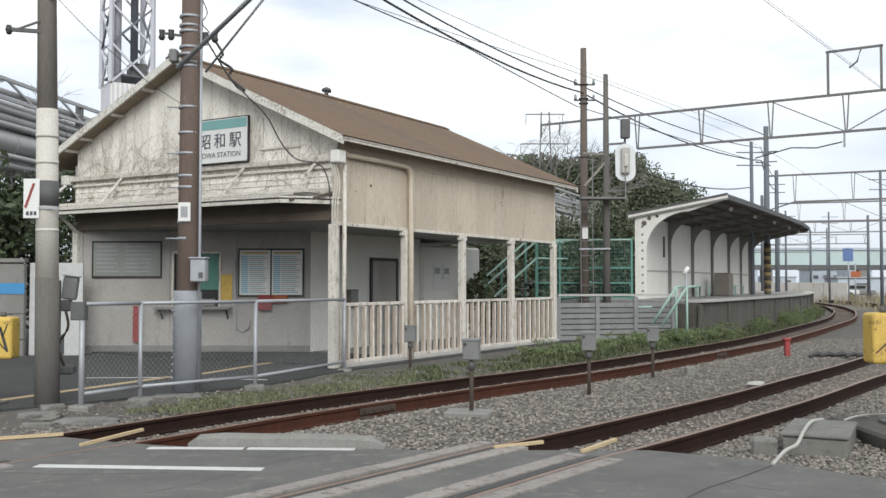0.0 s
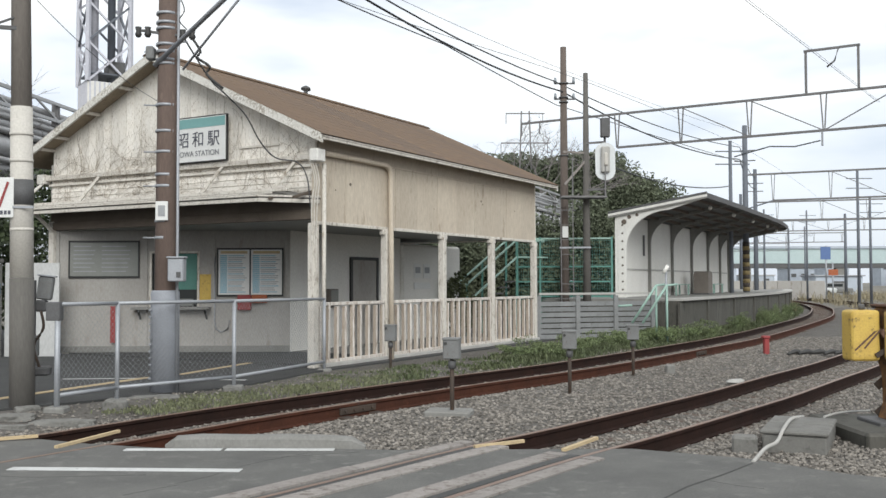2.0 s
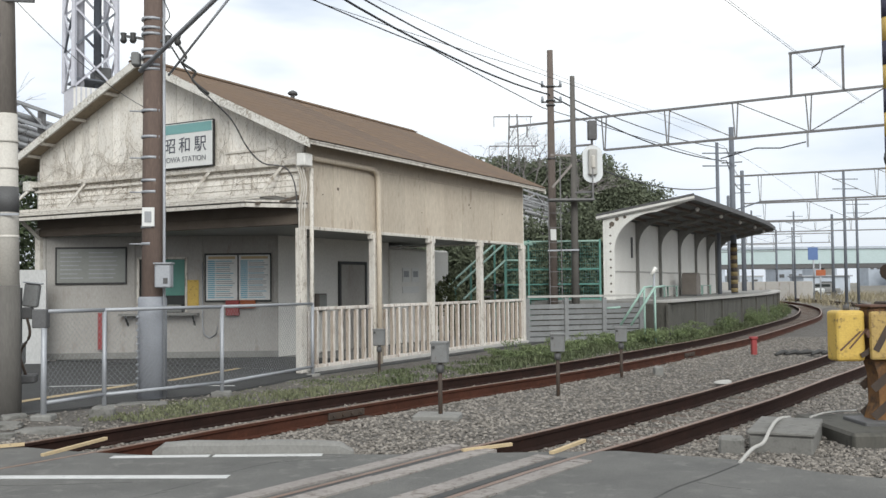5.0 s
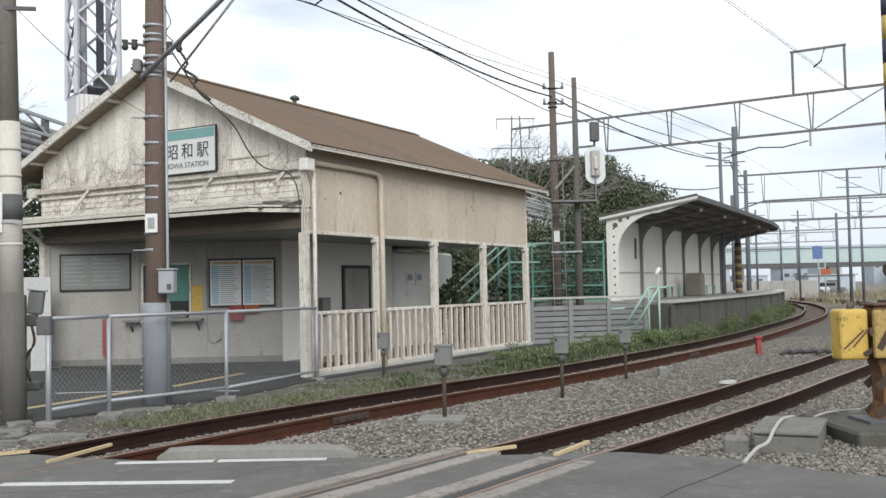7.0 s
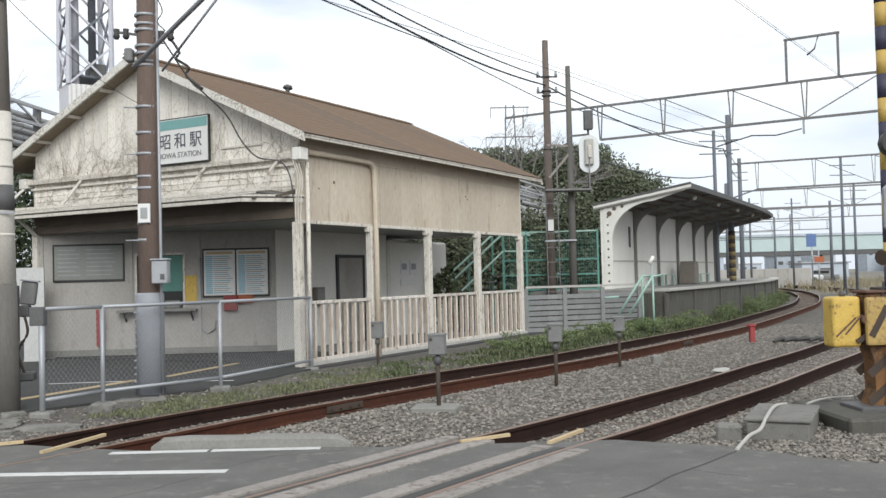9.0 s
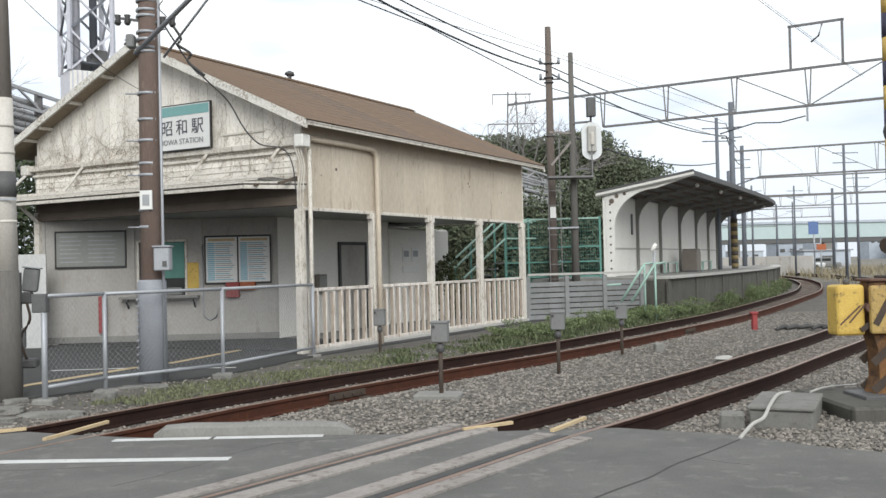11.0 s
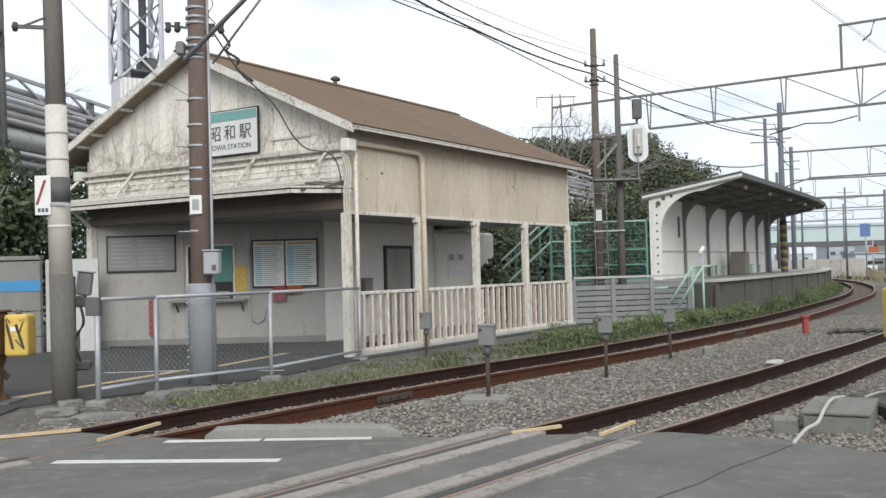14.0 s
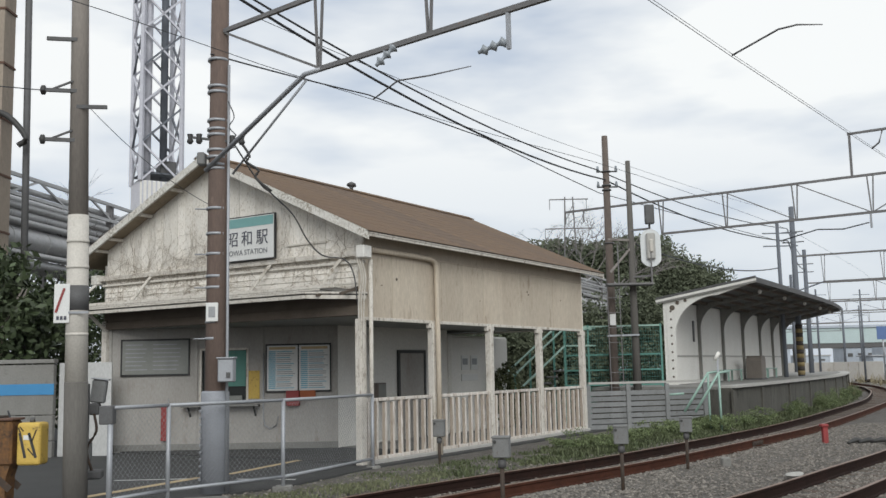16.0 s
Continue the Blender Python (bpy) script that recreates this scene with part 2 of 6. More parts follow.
M["print_blue"] = mat("pale_blue_print", (0.18, 0.46, 0.60), rough=0.6, bump=0)
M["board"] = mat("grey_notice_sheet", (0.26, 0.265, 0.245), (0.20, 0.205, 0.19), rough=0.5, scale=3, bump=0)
M["frame"] = mat("dark_notice_frame", (0.035, 0.035, 0.035), rough=0.5, scale=6)
M["blue"] = mat("sky_blue_band", (0.06, 0.27, 0.52), (0.05, 0.23, 0.46), rough=0.6, scale=3)
M["pipe"] = mat("silver_lagged_pipe", (0.50, 0.50, 0.50), (0.38, 0.38, 0.385), (0.24, 0.23, 0.22), rough=0.5, metal=0.3, scale=0.8, fine=14, wear=0.2)
M["tower"] = mat("pale_lilac_tower_steel", (0.58, 0.58, 0.63), (0.50, 0.50, 0.55), rough=0.5, metal=0.1, scale=1, fine=10)
M["cable"] = mat("black_cable", (0.035, 0.037, 0.042), rough=0.6, bump=0)
M["signal_white"] = mat("signal_backboard_white", (0.68, 0.70, 0.71), (0.60, 0.62, 0.62), rough=0.5, scale=4)
M["insul"] = mat("grey_porcelain", (0.32, 0.35, 0.38), rough=0.35, scale=8, bump=0)
# distance haze is mixed into this pale bluish grey
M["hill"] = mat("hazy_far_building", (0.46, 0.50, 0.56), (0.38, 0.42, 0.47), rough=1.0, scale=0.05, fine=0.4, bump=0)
M["bridge"] = mat("pale_green_bridge", (0.46, 0.55, 0.55), (0.40, 0.49, 0.49), rough=0.7, scale=0.4, fine=3)
M["dark_glass"] = mat("dim_window_glass", (0.03, 0.035, 0.035), rough=0.08, bump=0)
M["cabinet_brown"] = mat("brown_grey_case_paint", (0.20, 0.175, 0.15), (0.15, 0.13, 0.115), rough=0.7, scale=3, fine=30)
# leaf green lightened and greyed, so the colour itself carries the distance haze
M["far_leaf"] = mat("evergreen_leaves", (0.085, 0.105, 0.066), (0.12, 0.135, 0.082), rough=0.8, scale=0.5, fine=4, bump=0, island=0.28)
M["twig"] = mat("grey_twigs", (0.22, 0.20, 0.19), (0.16, 0.145, 0.14), rough=0.9, scale=3, bump=0)
M["stripe_yellow"] = mat("dirty_stripe_yellow", (0.27, 0.205, 0.09), (0.20, 0.155, 0.08), rough=0.85, scale=4)
M["stripe_dark"] = mat("dirty_stripe_brown", (0.075, 0.06, 0.05), (0.05, 0.042, 0.036), rough=0.85, scale=4)
M["tan_steel"] = mat("tan_column_paint", (0.36, 0.30, 0.24), (0.27, 0.225, 0.18), (0.19, 0.15, 0.12), rough=0.8, scale=2, fine=20, streak=0.7, wear=0.3)
M["mast_blue"] = mat("blue_black_stripe", (0.05, 0.047, 0.085), (0.035, 0.033, 0.06), rough=0.6, scale=4)
M["mast_yellow"] = mat("stripe_yellow_paint", (0.56, 0.38, 0.10), (0.46, 0.31, 0.085), (0.30, 0.20, 0.08), rough=0.6, scale=4, wear=0.2)
M["worn_ochre"] = mat("dirty_ochre_paint", (0.50, 0.35, 0.11), (0.36, 0.24, 0.085), (0.12, 0.075, 0.04), rough=0.7, scale=5, wear=0.5)
M["rake"] = mat("chipped_white_board", (0.78, 0.765, 0.72), (0.64, 0.615, 0.56), (0.33, 0.295, 0.245), rough=0.85, scale=5.5, fine=45, wear=0.66, sharp=0.1, bump=0.5)
M["verge_grass"] = mat("short_verge_grass", (0.115, 0.135, 0.07), (0.165, 0.165, 0.095), rough=0.85, scale=1.5, fine=20, bump=0, island=0.35)
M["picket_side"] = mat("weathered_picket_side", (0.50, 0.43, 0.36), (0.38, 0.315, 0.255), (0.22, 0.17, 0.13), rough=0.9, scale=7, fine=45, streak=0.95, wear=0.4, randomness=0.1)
M["sign_blue"] = mat("faded_sign_blue", (0.10, 0.17, 0.36), (0.085, 0.145, 0.31), rough=0.6, scale=3)
M["dry_grass"] = mat("dry_grass", (0.33, 0.27, 0.19), (0.24, 0.215, 0.13), rough=0.9, scale=1.5, fine=20, bump=0, island=0.4)


# ---------------------------------------------------------------- mesh tools
def box(bm, x0, x1, y0, y1, z0, z1, m=None):
    v = [bm.verts.new((x, y, z)) for z in (z0, z1) for x, y in ((x0, y0), (x1, y0), (x1, y1), (x0, y1))]
    if m is not None:
        for w in v:
            w.co = m @ w.co
    for f in ((3, 2, 1, 0), (4, 5, 6, 7), (0, 1, 5, 4), (1, 2, 6, 5), (2, 3, 7, 6), (3, 0, 4, 7)):
        bm.faces.new([v[i] for i in f])
    return v


def bevelled(bm, width=0.01, segments=1):
    bmesh.ops.bevel(bm, geom=list(bm.edges), offset=width, segments=segments, profile=0.6, affect="EDGES")
    return bm


def boxed(x0, x1, y0, y1, z0, z1, bevel=0.0):
    bm = bmesh.new()
    box(bm, x0, x1, y0, y1, z0, z1)
    return bevelled(bm, bevel) if bevel else bm


def tube(bm, path, radius, sides=8, caps=True):
    """A tube along points; radius a number or one per point."""
    path = [Vector(p) for p in path]
    rings = []
    for i, p in enumerate(path):
        d = (path[min(i + 1, len(path) - 1)] - path[max(i - 1, 0)]).normalized()
        up = Vector((0, 0, 1)) if abs(d.z) < 0.9 else Vector((1, 0, 0))
        s = d.cross(up).normalized()
        q = s.cross(d)
        r = radius if isinstance(radius, (int, float)) else radius[i]
        rings.append([bm.verts.new(p + (s * math.cos(a) + q * math.sin(a)) * r)
                      for a in (2 * math.pi * k / sides for k in range(sides))])
    for a, b in zip(rings, rings[1:]):
        for k in range(sides):
            f = bm.faces.new((a[k], a[(k + 1) % sides], b[(k + 1) % sides], b[k]))
            f.smooth = sides > 5
    if caps:
        bm.faces.new(list(reversed(rings[0])))
        bm.faces.new(rings[-1])
    return bm


def tubed(path, radius, sides=8):
    return tube(bmesh.new(), path, radius, sides)


def bar(bm, p, q, w=0.06, t=None):
    """A square bar from p to q."""
    p, q = Vector(p), Vector(q)
    d = q - p
    m = Matrix.Translation(p) @ d.to_track_quat("X", "Z").to_matrix().to_4x4()
    t = t or w
    box(bm, 0, d.length, -w / 2, w / 2, -t / 2, t / 2, m)
    return bm


def barred(p, q, w=0.06, t=None):
    return bar(bmesh.new(), p, q, w, t)


def prism(bm, outline, y0, y1):
    """An outline in x, z pushed along y."""
    a = [bm.verts.new((x, y0, z)) for x, z in outline]
    b = [bm.verts.new((x, y1, z)) for x, z in outline]
    bm.faces.new(a), bm.faces.new(list(reversed(b)))
    for i in range(len(a)):
        j = (i + 1) % len(a)
        bm.faces.new((a[j], a[i], b[i], b[j]))
    bmesh.ops.recalc_face_normals(bm, faces=bm.faces)
    return bm


def part(name, bm, material, parent=None, label=""):
    """Links a bmesh as one mesh object under a thing or a part."""
    me = bpy.data.meshes.new(name)
    bm.to_mesh(me)
    bm.free()
    me.materials.append(M[material] if isinstance(material, str) else material)
    ob = new(name, me)
    if parent is not None:
        ob.parent = parent
    if label:
        ob["label"] = label
    return ob


def again(ob, parent, m):
    """One more object on the mesh of ob."""
    o = new(ob.name.split(".")[0], ob.data)
    o.parent, o.matrix_basis = parent, m
    return o


def thing(name, m, label, category, group="", kind=""):
    ob = new(name)
    ob.matrix_world = m
    return tagged(ob, label, category, group, kind)


def mesh_object(name, verts, faces, material, parent=None, smooth=False):
    me = bpy.data.meshes.new(name)
    me.from_pydata(verts, [], faces)
    me.materials.append(M[material])
    if smooth:
        me.polygons.foreach_set("use_smooth", [True] * len(me.polygons))
    ob = new(name, me)
    if parent is not None:
        ob.parent = parent
    return ob


def spline(pts, n=10):
    """A smooth line through the points."""
    P = [Vector(p) for p in pts]
    P = [P[0] * 2 - P[1]] + P + [P[-1] * 2 - P[-2]]
    out = []
    for i in range(1, len(P) - 2):
        for k in range(n):
            t = k / n
            a, b, c, d = P[i - 1:i + 3]
            out.append(0.5 * (2 * b + (c - a) * t + (2 * a - 5 * b + 4 * c - d) * t * t + (3 * b - a - 3 * c + d) * t ** 3))
    return out + [P[-2]]


def offset(line, d):
    """A plan line moved d to its left."""
    out = []
    for i, p in enumerate(line):
        t = (line[min(i + 1, len(line) - 1)] - line[max(i - 1, 0)]).normalized()
        out.append(p + Vector((-t.y, t.x, 0)) * d)
    return out


# ---------------------------------------------------------------- ground, road and tracks
TRACK_1 = spline([(-14.5, -6, 0), (-9.4, 2, 0), (-4.3, 8.95, 0), (-2.2, 12.1, 0), (0.2, 15.25, 0), (2.95, 18.6, 0), (6.55, 23.75, 0), (9.75, 28.7, 0),
                  (14.6, 37.4, 0), (18.8, 45.4, 0), (23.1, 55.3, 0), (25.1, 60.6, 0), (28.2, 70, 0), (31.5, 84, 0), (36.5, 110, 0), (42, 150, 0)], 12)
TRACK_2 = spline([(-9, -4, 0), (-4.8, 1.7, 0), (-0.72, 6.93, 0), (0.82, 8.96, 0), (2.05, 10.42, 0), (3.45, 12.15, 0), (4.67, 13.7, 0), (6.3, 15.95, 0),
                  (8.55, 19.05, 0), (11.8, 24.0, 0), (14.6, 29.2, 0), (19, 37.2, 0), (23.3, 45.4, 0), (27.5, 55, 0), (32.5, 70, 0), (40.5, 110, 0), (46, 150, 0)], 12)
JOINTS = (13.4, 23.2)          # along the near rail of the main track


T1 = np.array([(p.x, p.y) for p in TRACK_1])
T2 = np.array([(p.x, p.y) for p in TRACK_2])
T1_DIR = np.gradient(T1, axis=0)


def beside(x, y):
    """Distance to track 1, to its left as plus, and to track 2."""
    d1 = np.hypot(T1[:, 0] - x, T1[:, 1] - y)
    i = int(d1.argmin())
    left = T1_DIR[i, 0] * (y - T1[i, 1]) - T1_DIR[i, 1] * (x - T1[i, 0])
    return math.copysign(d1[i], left), float(np.hypot(T2[:, 0] - x, T2[:, 1] - y).min())


def bed_z(x, y):
    a, b = beside(x, y)
    if a > 1.0:
        return -0.175 + 0.145 * min(1.0, (a - 1.0) / 1.2)
    near = min(abs(a), b)
    return -0.185 if near < 0.72 else -0.185 + 0.10 * min(1.0, (near - 0.72) / 0.6)


def rough_sheet(name, x0, x1, y0, y1, step, z, amp, material, keep=None):
    xs, ys = np.arange(x0, x1 + step / 2, step), np.arange(y0, y1 + step / 2, step)
    verts, faces = [], []
    for y in ys:
        for x in xs:
            verts.append((x, y, (z(x, y) if callable(z) else z) + amp * (noise.noise((x * 1.3, y * 1.3, 0)) + 0.6 * noise.noise((x * 4.1, y * 4.1, 3)))))
    nx = len(xs)
    for j in range(len(ys) - 1):
        for i in range(nx - 1):
            if keep is None or keep(xs[i] + step / 2, ys[j] + step / 2):
                k = j * nx + i
                faces.append((k, k + 1, k + nx + 1, k + nx))
    return mesh_object(name, verts, faces, material, smooth=True)


ground = mesh_object("ground", [(-900, -300, -0.3), (900, -300, -0.3), (900, 1500, -0.3), (-900, 1500, -0.3)], [(0, 1, 2, 3)], "soil")
tagged(ground, "bare grey-brown ground reaching the horizon", "ground", kind="structure")
bed = rough_sheet("ballast_bed", -7, 32, 6.6, 62, 0.3, bed_z, 0.018, "ballast")
tagged(bed, "grey stone ballast bed under the tracks", "ballast", kind="structure")
road_bm = bmesh.new()
outline = [(-60, -4), (60, -4), (60, 6.5), (9, 6.9), (4.4, 7.4), (3.5, 8.0), (2.95, 8.7), (2.0, 9.25), (-0.2, 9.25), (-0.8, 9.32), (-2.5, 9.42), (-3.3, 9.7),
           (-3.9, 10.0), (-4.9, 10.3), (-60, 10.3)]
top = [road_bm.verts.new((x, y, 0)) for x, y in outline]
low = [road_bm.verts.new((x, y, -0.28)) for x, y in outline]
road_bm.faces.new(top)
for i in range(len(top)):
    j = (i + 1) % len(top)
    road_bm.faces.new((top[j], top[i], low[i], low[j]))
road = tagged(part("road", road_bm, "asphalt"), "worn grey asphalt road over the level crossing", "road", kind="structure")
fore_bm = bmesh.new()
fo = [(-60, 10.3), (-5.4, 10.3), (-5.6, 12.2), (-4.9, 12.9), (-4.35, 13.5), (-2.9, 15.0), (-1.8, 17.8), (-0.5, 20), (5.5, 30), (-6, 36), (-60, 36)]
fv = [fore_bm.verts.new((x, y, 0.0)) for x, y in fo]
fw = [fore_bm.verts.new((x, y, -0.28)) for x, y in fo]
fore_bm.faces.new(fv)
for i in range(len(fv)):
    j = (i + 1) % len(fv)
    fore_bm.faces.new((fv[j], fv[i], fw[i], fw[j]))
tagged(part("pavement", fore_bm, "forecourt"), "dark tarmac forecourt beside the station", "pavement", kind="structure")


def sweep(name, line, profile, material, parent=None):
    """A profile (across, up) swept along a plan line."""
    verts, faces, k = [], [], len(profile)
    for i, p in enumerate(line):
        t = (line[min(i + 1, len(line) - 1)] - line[max(i - 1, 0)]).normalized()
        s = Vector((t.y, -t.x, 0))
        verts += [tuple(p + s * a + Vector((0, 0, b))) for a, b in profile]
    for i in range(len(line) - 1):
        for j in range(k):
            a, b = i * k + j, i * k + (j + 1) % k
            faces.append((a, b, b + k, a + k))
    faces += [tuple(reversed(range(k))), tuple(range(len(verts) - k, len(verts)))]
    return mesh_object(name, verts, faces, material, parent)


RAIL = [(-0.065, -0.175), (-0.065, -0.162), (-0.014, -0.145), (-0.011, -0.048), (-0.035, -0.034), (-0.035, -0.004),
        (0.035, -0.004), (0.035, -0.034), (0.011, -0.048), (0.014, -0.145), (0.065, -0.162), (0.065, -0.175)]
HEAD = [(-0.026, -0.005), (-0.026, 0.002), (0.026, 0.002), (0.026, -0.005)]


def track(line, label):
    t = thing("railway_track", Matrix(), label, "track", "railway tracks", "structure")
    for side in (-0.5665, 0.5665):
        rail = sweep("rail", offset(line, side), RAIL, "red_rust" if line is TRACK_1 and side < 0 else "rust", t)
        sweep("running_surface", offset(line, side), HEAD, "railtop", rail)
    plate = part("sleeper", boxed(-1.05, 1.05, -0.11, 0.11, -0.31, -0.176, 0.015), "sleeper", t)
    first, gone = True, 0.0
    for a, b in zip(line, line[1:]):
        d = (b - a).length
        while gone < d:
            p = a.lerp(b, gone / d)
            if 9.0 < p.y < 70:
                m = Matrix.Translation(p) @ Matrix.Rotation(math.atan2((b - a).y, (b - a).x) - math.pi / 2, 4, "Z")
                if first:
                    plate.matrix_basis, first = m, False
                else:
                    again(plate, t, m)
            gone += 0.62
        gone -= d
    return t


track_1 = track(TRACK_1, "rusty main railway track curving along the platform")
track_2 = track(TRACK_2, "rusty siding track over the level crossing")

def rail_joint(line, side, y, parent):
    """A bolted joint: two fishplates, their bolts and a gap in the head."""
    i = next(k for k, p in enumerate(line) if p.y > y)
    edge = offset(line, side)
    p, t = edge[i - 1].lerp(edge[i], 0.5), (edge[i] - edge[i - 1]).normalized()
    m = Matrix.Translation(p) @ Matrix.Rotation(math.atan2(t.y, t.x), 4, "Z")
    for s in (-1, 1):
        plate = part("fishplate", boxed(-0.36, 0.36, s * 0.026 - 0.014, s * 0.026 + 0.014, -0.135, -0.045, 0.006), "grime", parent, "greasy black fishplate")
        plate.matrix_basis = m
        for k in range(4):
            part("bolt", tubed([(-0.27 + k * 0.18, s * 0.038, -0.09), (-0.27 + k * 0.18, s * 0.066, -0.09)], 0.02, 6), "grime", plate)
    part("rail_gap", boxed(-0.006, 0.006, -0.036, 0.036, -0.03, 0.004), "black", parent).matrix_basis = m
    for dx in (-0.32, 0.3):
        part("joint_sleeper", boxed(-0.10, 0.10, -0.28, 0.28, -0.2, -0.15, 0.01), "grime", parent, "oily sleeper end").matrix_basis = m @ Matrix.Translation((dx, 0, 0))


for at in JOINTS:
    rail_joint(TRACK_1, -0.5665, at, track_1)

# ---------------------------------------------------------------- station building
ST = pose(-2.0, 18.21, 0, 0, 0, 59.1)      # x along the track side, y along the front, z up
station = thing("station_building", ST, "weathered cream wooden station building with a rusty brown gable roof", "building")
LEN, WID = 9.95, 7.55
EAVE, RIDGE, MID = 4.34, 6.36, 4.0
POSTS = (-0.12, 2.35, 4.76, 7.27, 9.87)


def roof_z(y):
    return RIDGE - (RIDGE - EAVE) * (abs(y - MID) / (MID + 0.38))


def roof_half(y_out):
    """One roof slope as overlapping sheet courses on a deck."""
    bm = bmesh.new()
    d = (y_out - MID)
    z0, z1 = RIDGE, roof_z(y_out)
    t = 0.09
    v = [bm.verts.new(p) for p in ((-0.38, MID, z0 - t), (10.6, MID, z0 - t), (10.6, y_out, z1 - t), (-0.38, y_out, z1 - t),
                                   (-0.38, MID, z0), (10.6, MID, z0), (10.6, y_out, z1), (-0.38, y_out, z1))]
    for f in ((3, 2, 1, 0), (4, 5, 6, 7), (0, 1, 5, 4), (1, 2, 6, 5), (2, 3, 7, 6), (3, 0, 4, 7)):
        bm.faces.new([v[i] for i in f])
    bmesh.ops.recalc_face_normals(bm, faces=bm.faces)
    return bm


for y_out in (-0.38, 8.28):
    deck = part("roof_deck", roof_half(y_out), "deck_wood", station, "tan boarded roof underside")
    s = 1 if y_out > MID else -1
    run, rise = abs(y_out - MID) + 0.03, RIDGE - roof_z(y_out)
    length = math.hypot(run, rise)
    courses = 13
    tile = boxed(-0.43, 10.65, -0.02, length / courses + 0.05, 0, 0.003)
    slab = part("roof_sheet", tile, "roof", deck)
    for i in range(courses):
        c = (i + 0.0) / courses
        m = Matrix.Translation((0, MID + s * run * c, RIDGE - rise * c + 0.022)) @ Matrix.Rotation(-s * math.atan2(rise, run) + (0.004 * s), 4, "X")
        if s < 0:
            m = m @ Matrix.Diagonal((1, -1, 1, 1))
        if i == 0:
            slab.matrix_basis = m
        else:
            again(slab, deck, m)
part("ridge_cap", prism(bmesh.new(), [(-0.2, -0.035), (0, 0.055), (0.2, -0.035), (0.2, -0.06), (0, 0.02), (-0.2, -0.06)], -0.45, 10.66), "roof", station).matrix_basis = \
    Matrix.Translation((0, MID, RIDGE + 0.01)) @ Matrix.Rotation(-math.pi / 2, 4, "Z") @ Matrix.Diagonal((1, 1, 1, 1))
# eave fascias, gutters
for y in (-0.40, 8.30):
    z = roof_z(y)
    part("eave_fascia", boxed(-0.42, 10.62, y - 0.02, y + 0.02, z - 0.085, z + 0.0, 0.006), "trim", station)
    part("eave_batten", boxed(-0.40, 10.60, y - 0.035, y - 0.021, z - 0.035, z - 0.005, 0.004), "trim", station)
    part("drip_edge", boxed(-0.43, 10.63, y - 0.05, y + 0.03, z + 0.002, z + 0.018), "soffit", station)
# rake boards at both ends
for x in (-0.43, 10.6):
    for y_out in (-0.42, 8.32):
        bm = bmesh.new()
        ze = roof_z(y_out)
        o = [(MID, RIDGE + 0.03), (y_out, ze + 0.03), (y_out, ze - 0.14), (MID, RIDGE - 0.14)]
        a = [bm.verts.new((x, p, q)) for p, q in o]
        b = [bm.verts.new((x + 0.05, p, q)) for p, q in o]
        bm.faces.new(a), bm.faces.new(b)
        for i in range(4):
            bm.faces.new((a[i], a[(i + 1) % 4], b[(i + 1) % 4], b[i]))
        bmesh.ops.recalc_face_normals(bm, faces=bm.faces)
        part("rake_board", bm, "rake", station, "wide chipped white barge board")
# purlin ends under the front overhang
for y in (0.05, 1.0, 2.0, 3.0, 4.0, 5.0, 6.0, 7.0, 7.5):
    z = roof_z(y) - 0.13
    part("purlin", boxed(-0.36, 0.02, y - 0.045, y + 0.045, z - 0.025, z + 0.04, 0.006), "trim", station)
# gable wall: lapped vertical boards above, horizontal courses below
BOARD = 0.235
n_boards = int(WID / BOARD)
for x_wall, face in ((0.0, -1), (9.95, 1)):
    for i in range(n_boards + 1):
        y0 = i * BOARD
        y1 = min(y0 + BOARD - 0.008, WID)
        if y1 - y0 < 0.05:
            continue
        bm = bmesh.new()
        z_low = 3.98 if face < 0 else 2.76
        pts = [(y0, z_low), (y1, z_low), (y1, roof_z(y1) - 0.08), (y0, roof_z(y0) - 0.08)]
        if y0 < MID < y1:
            pts = [(y0, z_low), (y1, z_low), (y1, roof_z(y1) - 0.08), (MID, RIDGE - 0.08), (y0, roof_z(y0) - 0.08)]
        a = [bm.verts.new((x_wall + (0.004 if i % 2 else 0), p, q)) for p, q in pts]
        b = [bm.verts.new((x_wall + 0.06, p, q)) for p, q in pts]
        bm.faces.new(a), bm.faces.new(b)
        for k in range(len(a)):
            bm.faces.new((a[k], a[(k + 1) % len(a)], b[(k + 1) % len(a)], b[k]))
        bmesh.ops.recalc_face_normals(bm, faces=bm.faces)
        part("gable_board", bm, "flake", station)
lap = part("lap_board", boxed(-0.012, 0.05, 0.0, WID, 0.0, 0.122, 0.004), "flake", station)
lap.matrix_basis = Matrix.Translation((0, 0, 3.30)) @ Matrix.Rotation(0.13, 4, "Y")
for i in range(1, 6):
    again(lap, station, Matrix.Translation((0, 0, 3.30 + i * 0.118)) @ Matrix.Rotation(0.13, 4, "Y"))
part("front_beam", boxed(-0.10, 0.0, -0.1, WID + 0.1, 3.93, 4.04, 0.01), "trim", station)
part("front_ledge", boxed(-0.06, 0.0, -0.05, WID + 0.05, 3.80, 3.85, 0.006), "trim", station)
part("front_batten", boxed(-0.03, 0.0, 0.9, 1.95, 4.27, 4.31, 0.004), "trim", station)
for y in (0.45, 2.3, 5.9):
    part("front_strut", barred((-0.05, y, 3.98), (-0.30, y + 0.35, 3.42), 0.05), "trim", station)
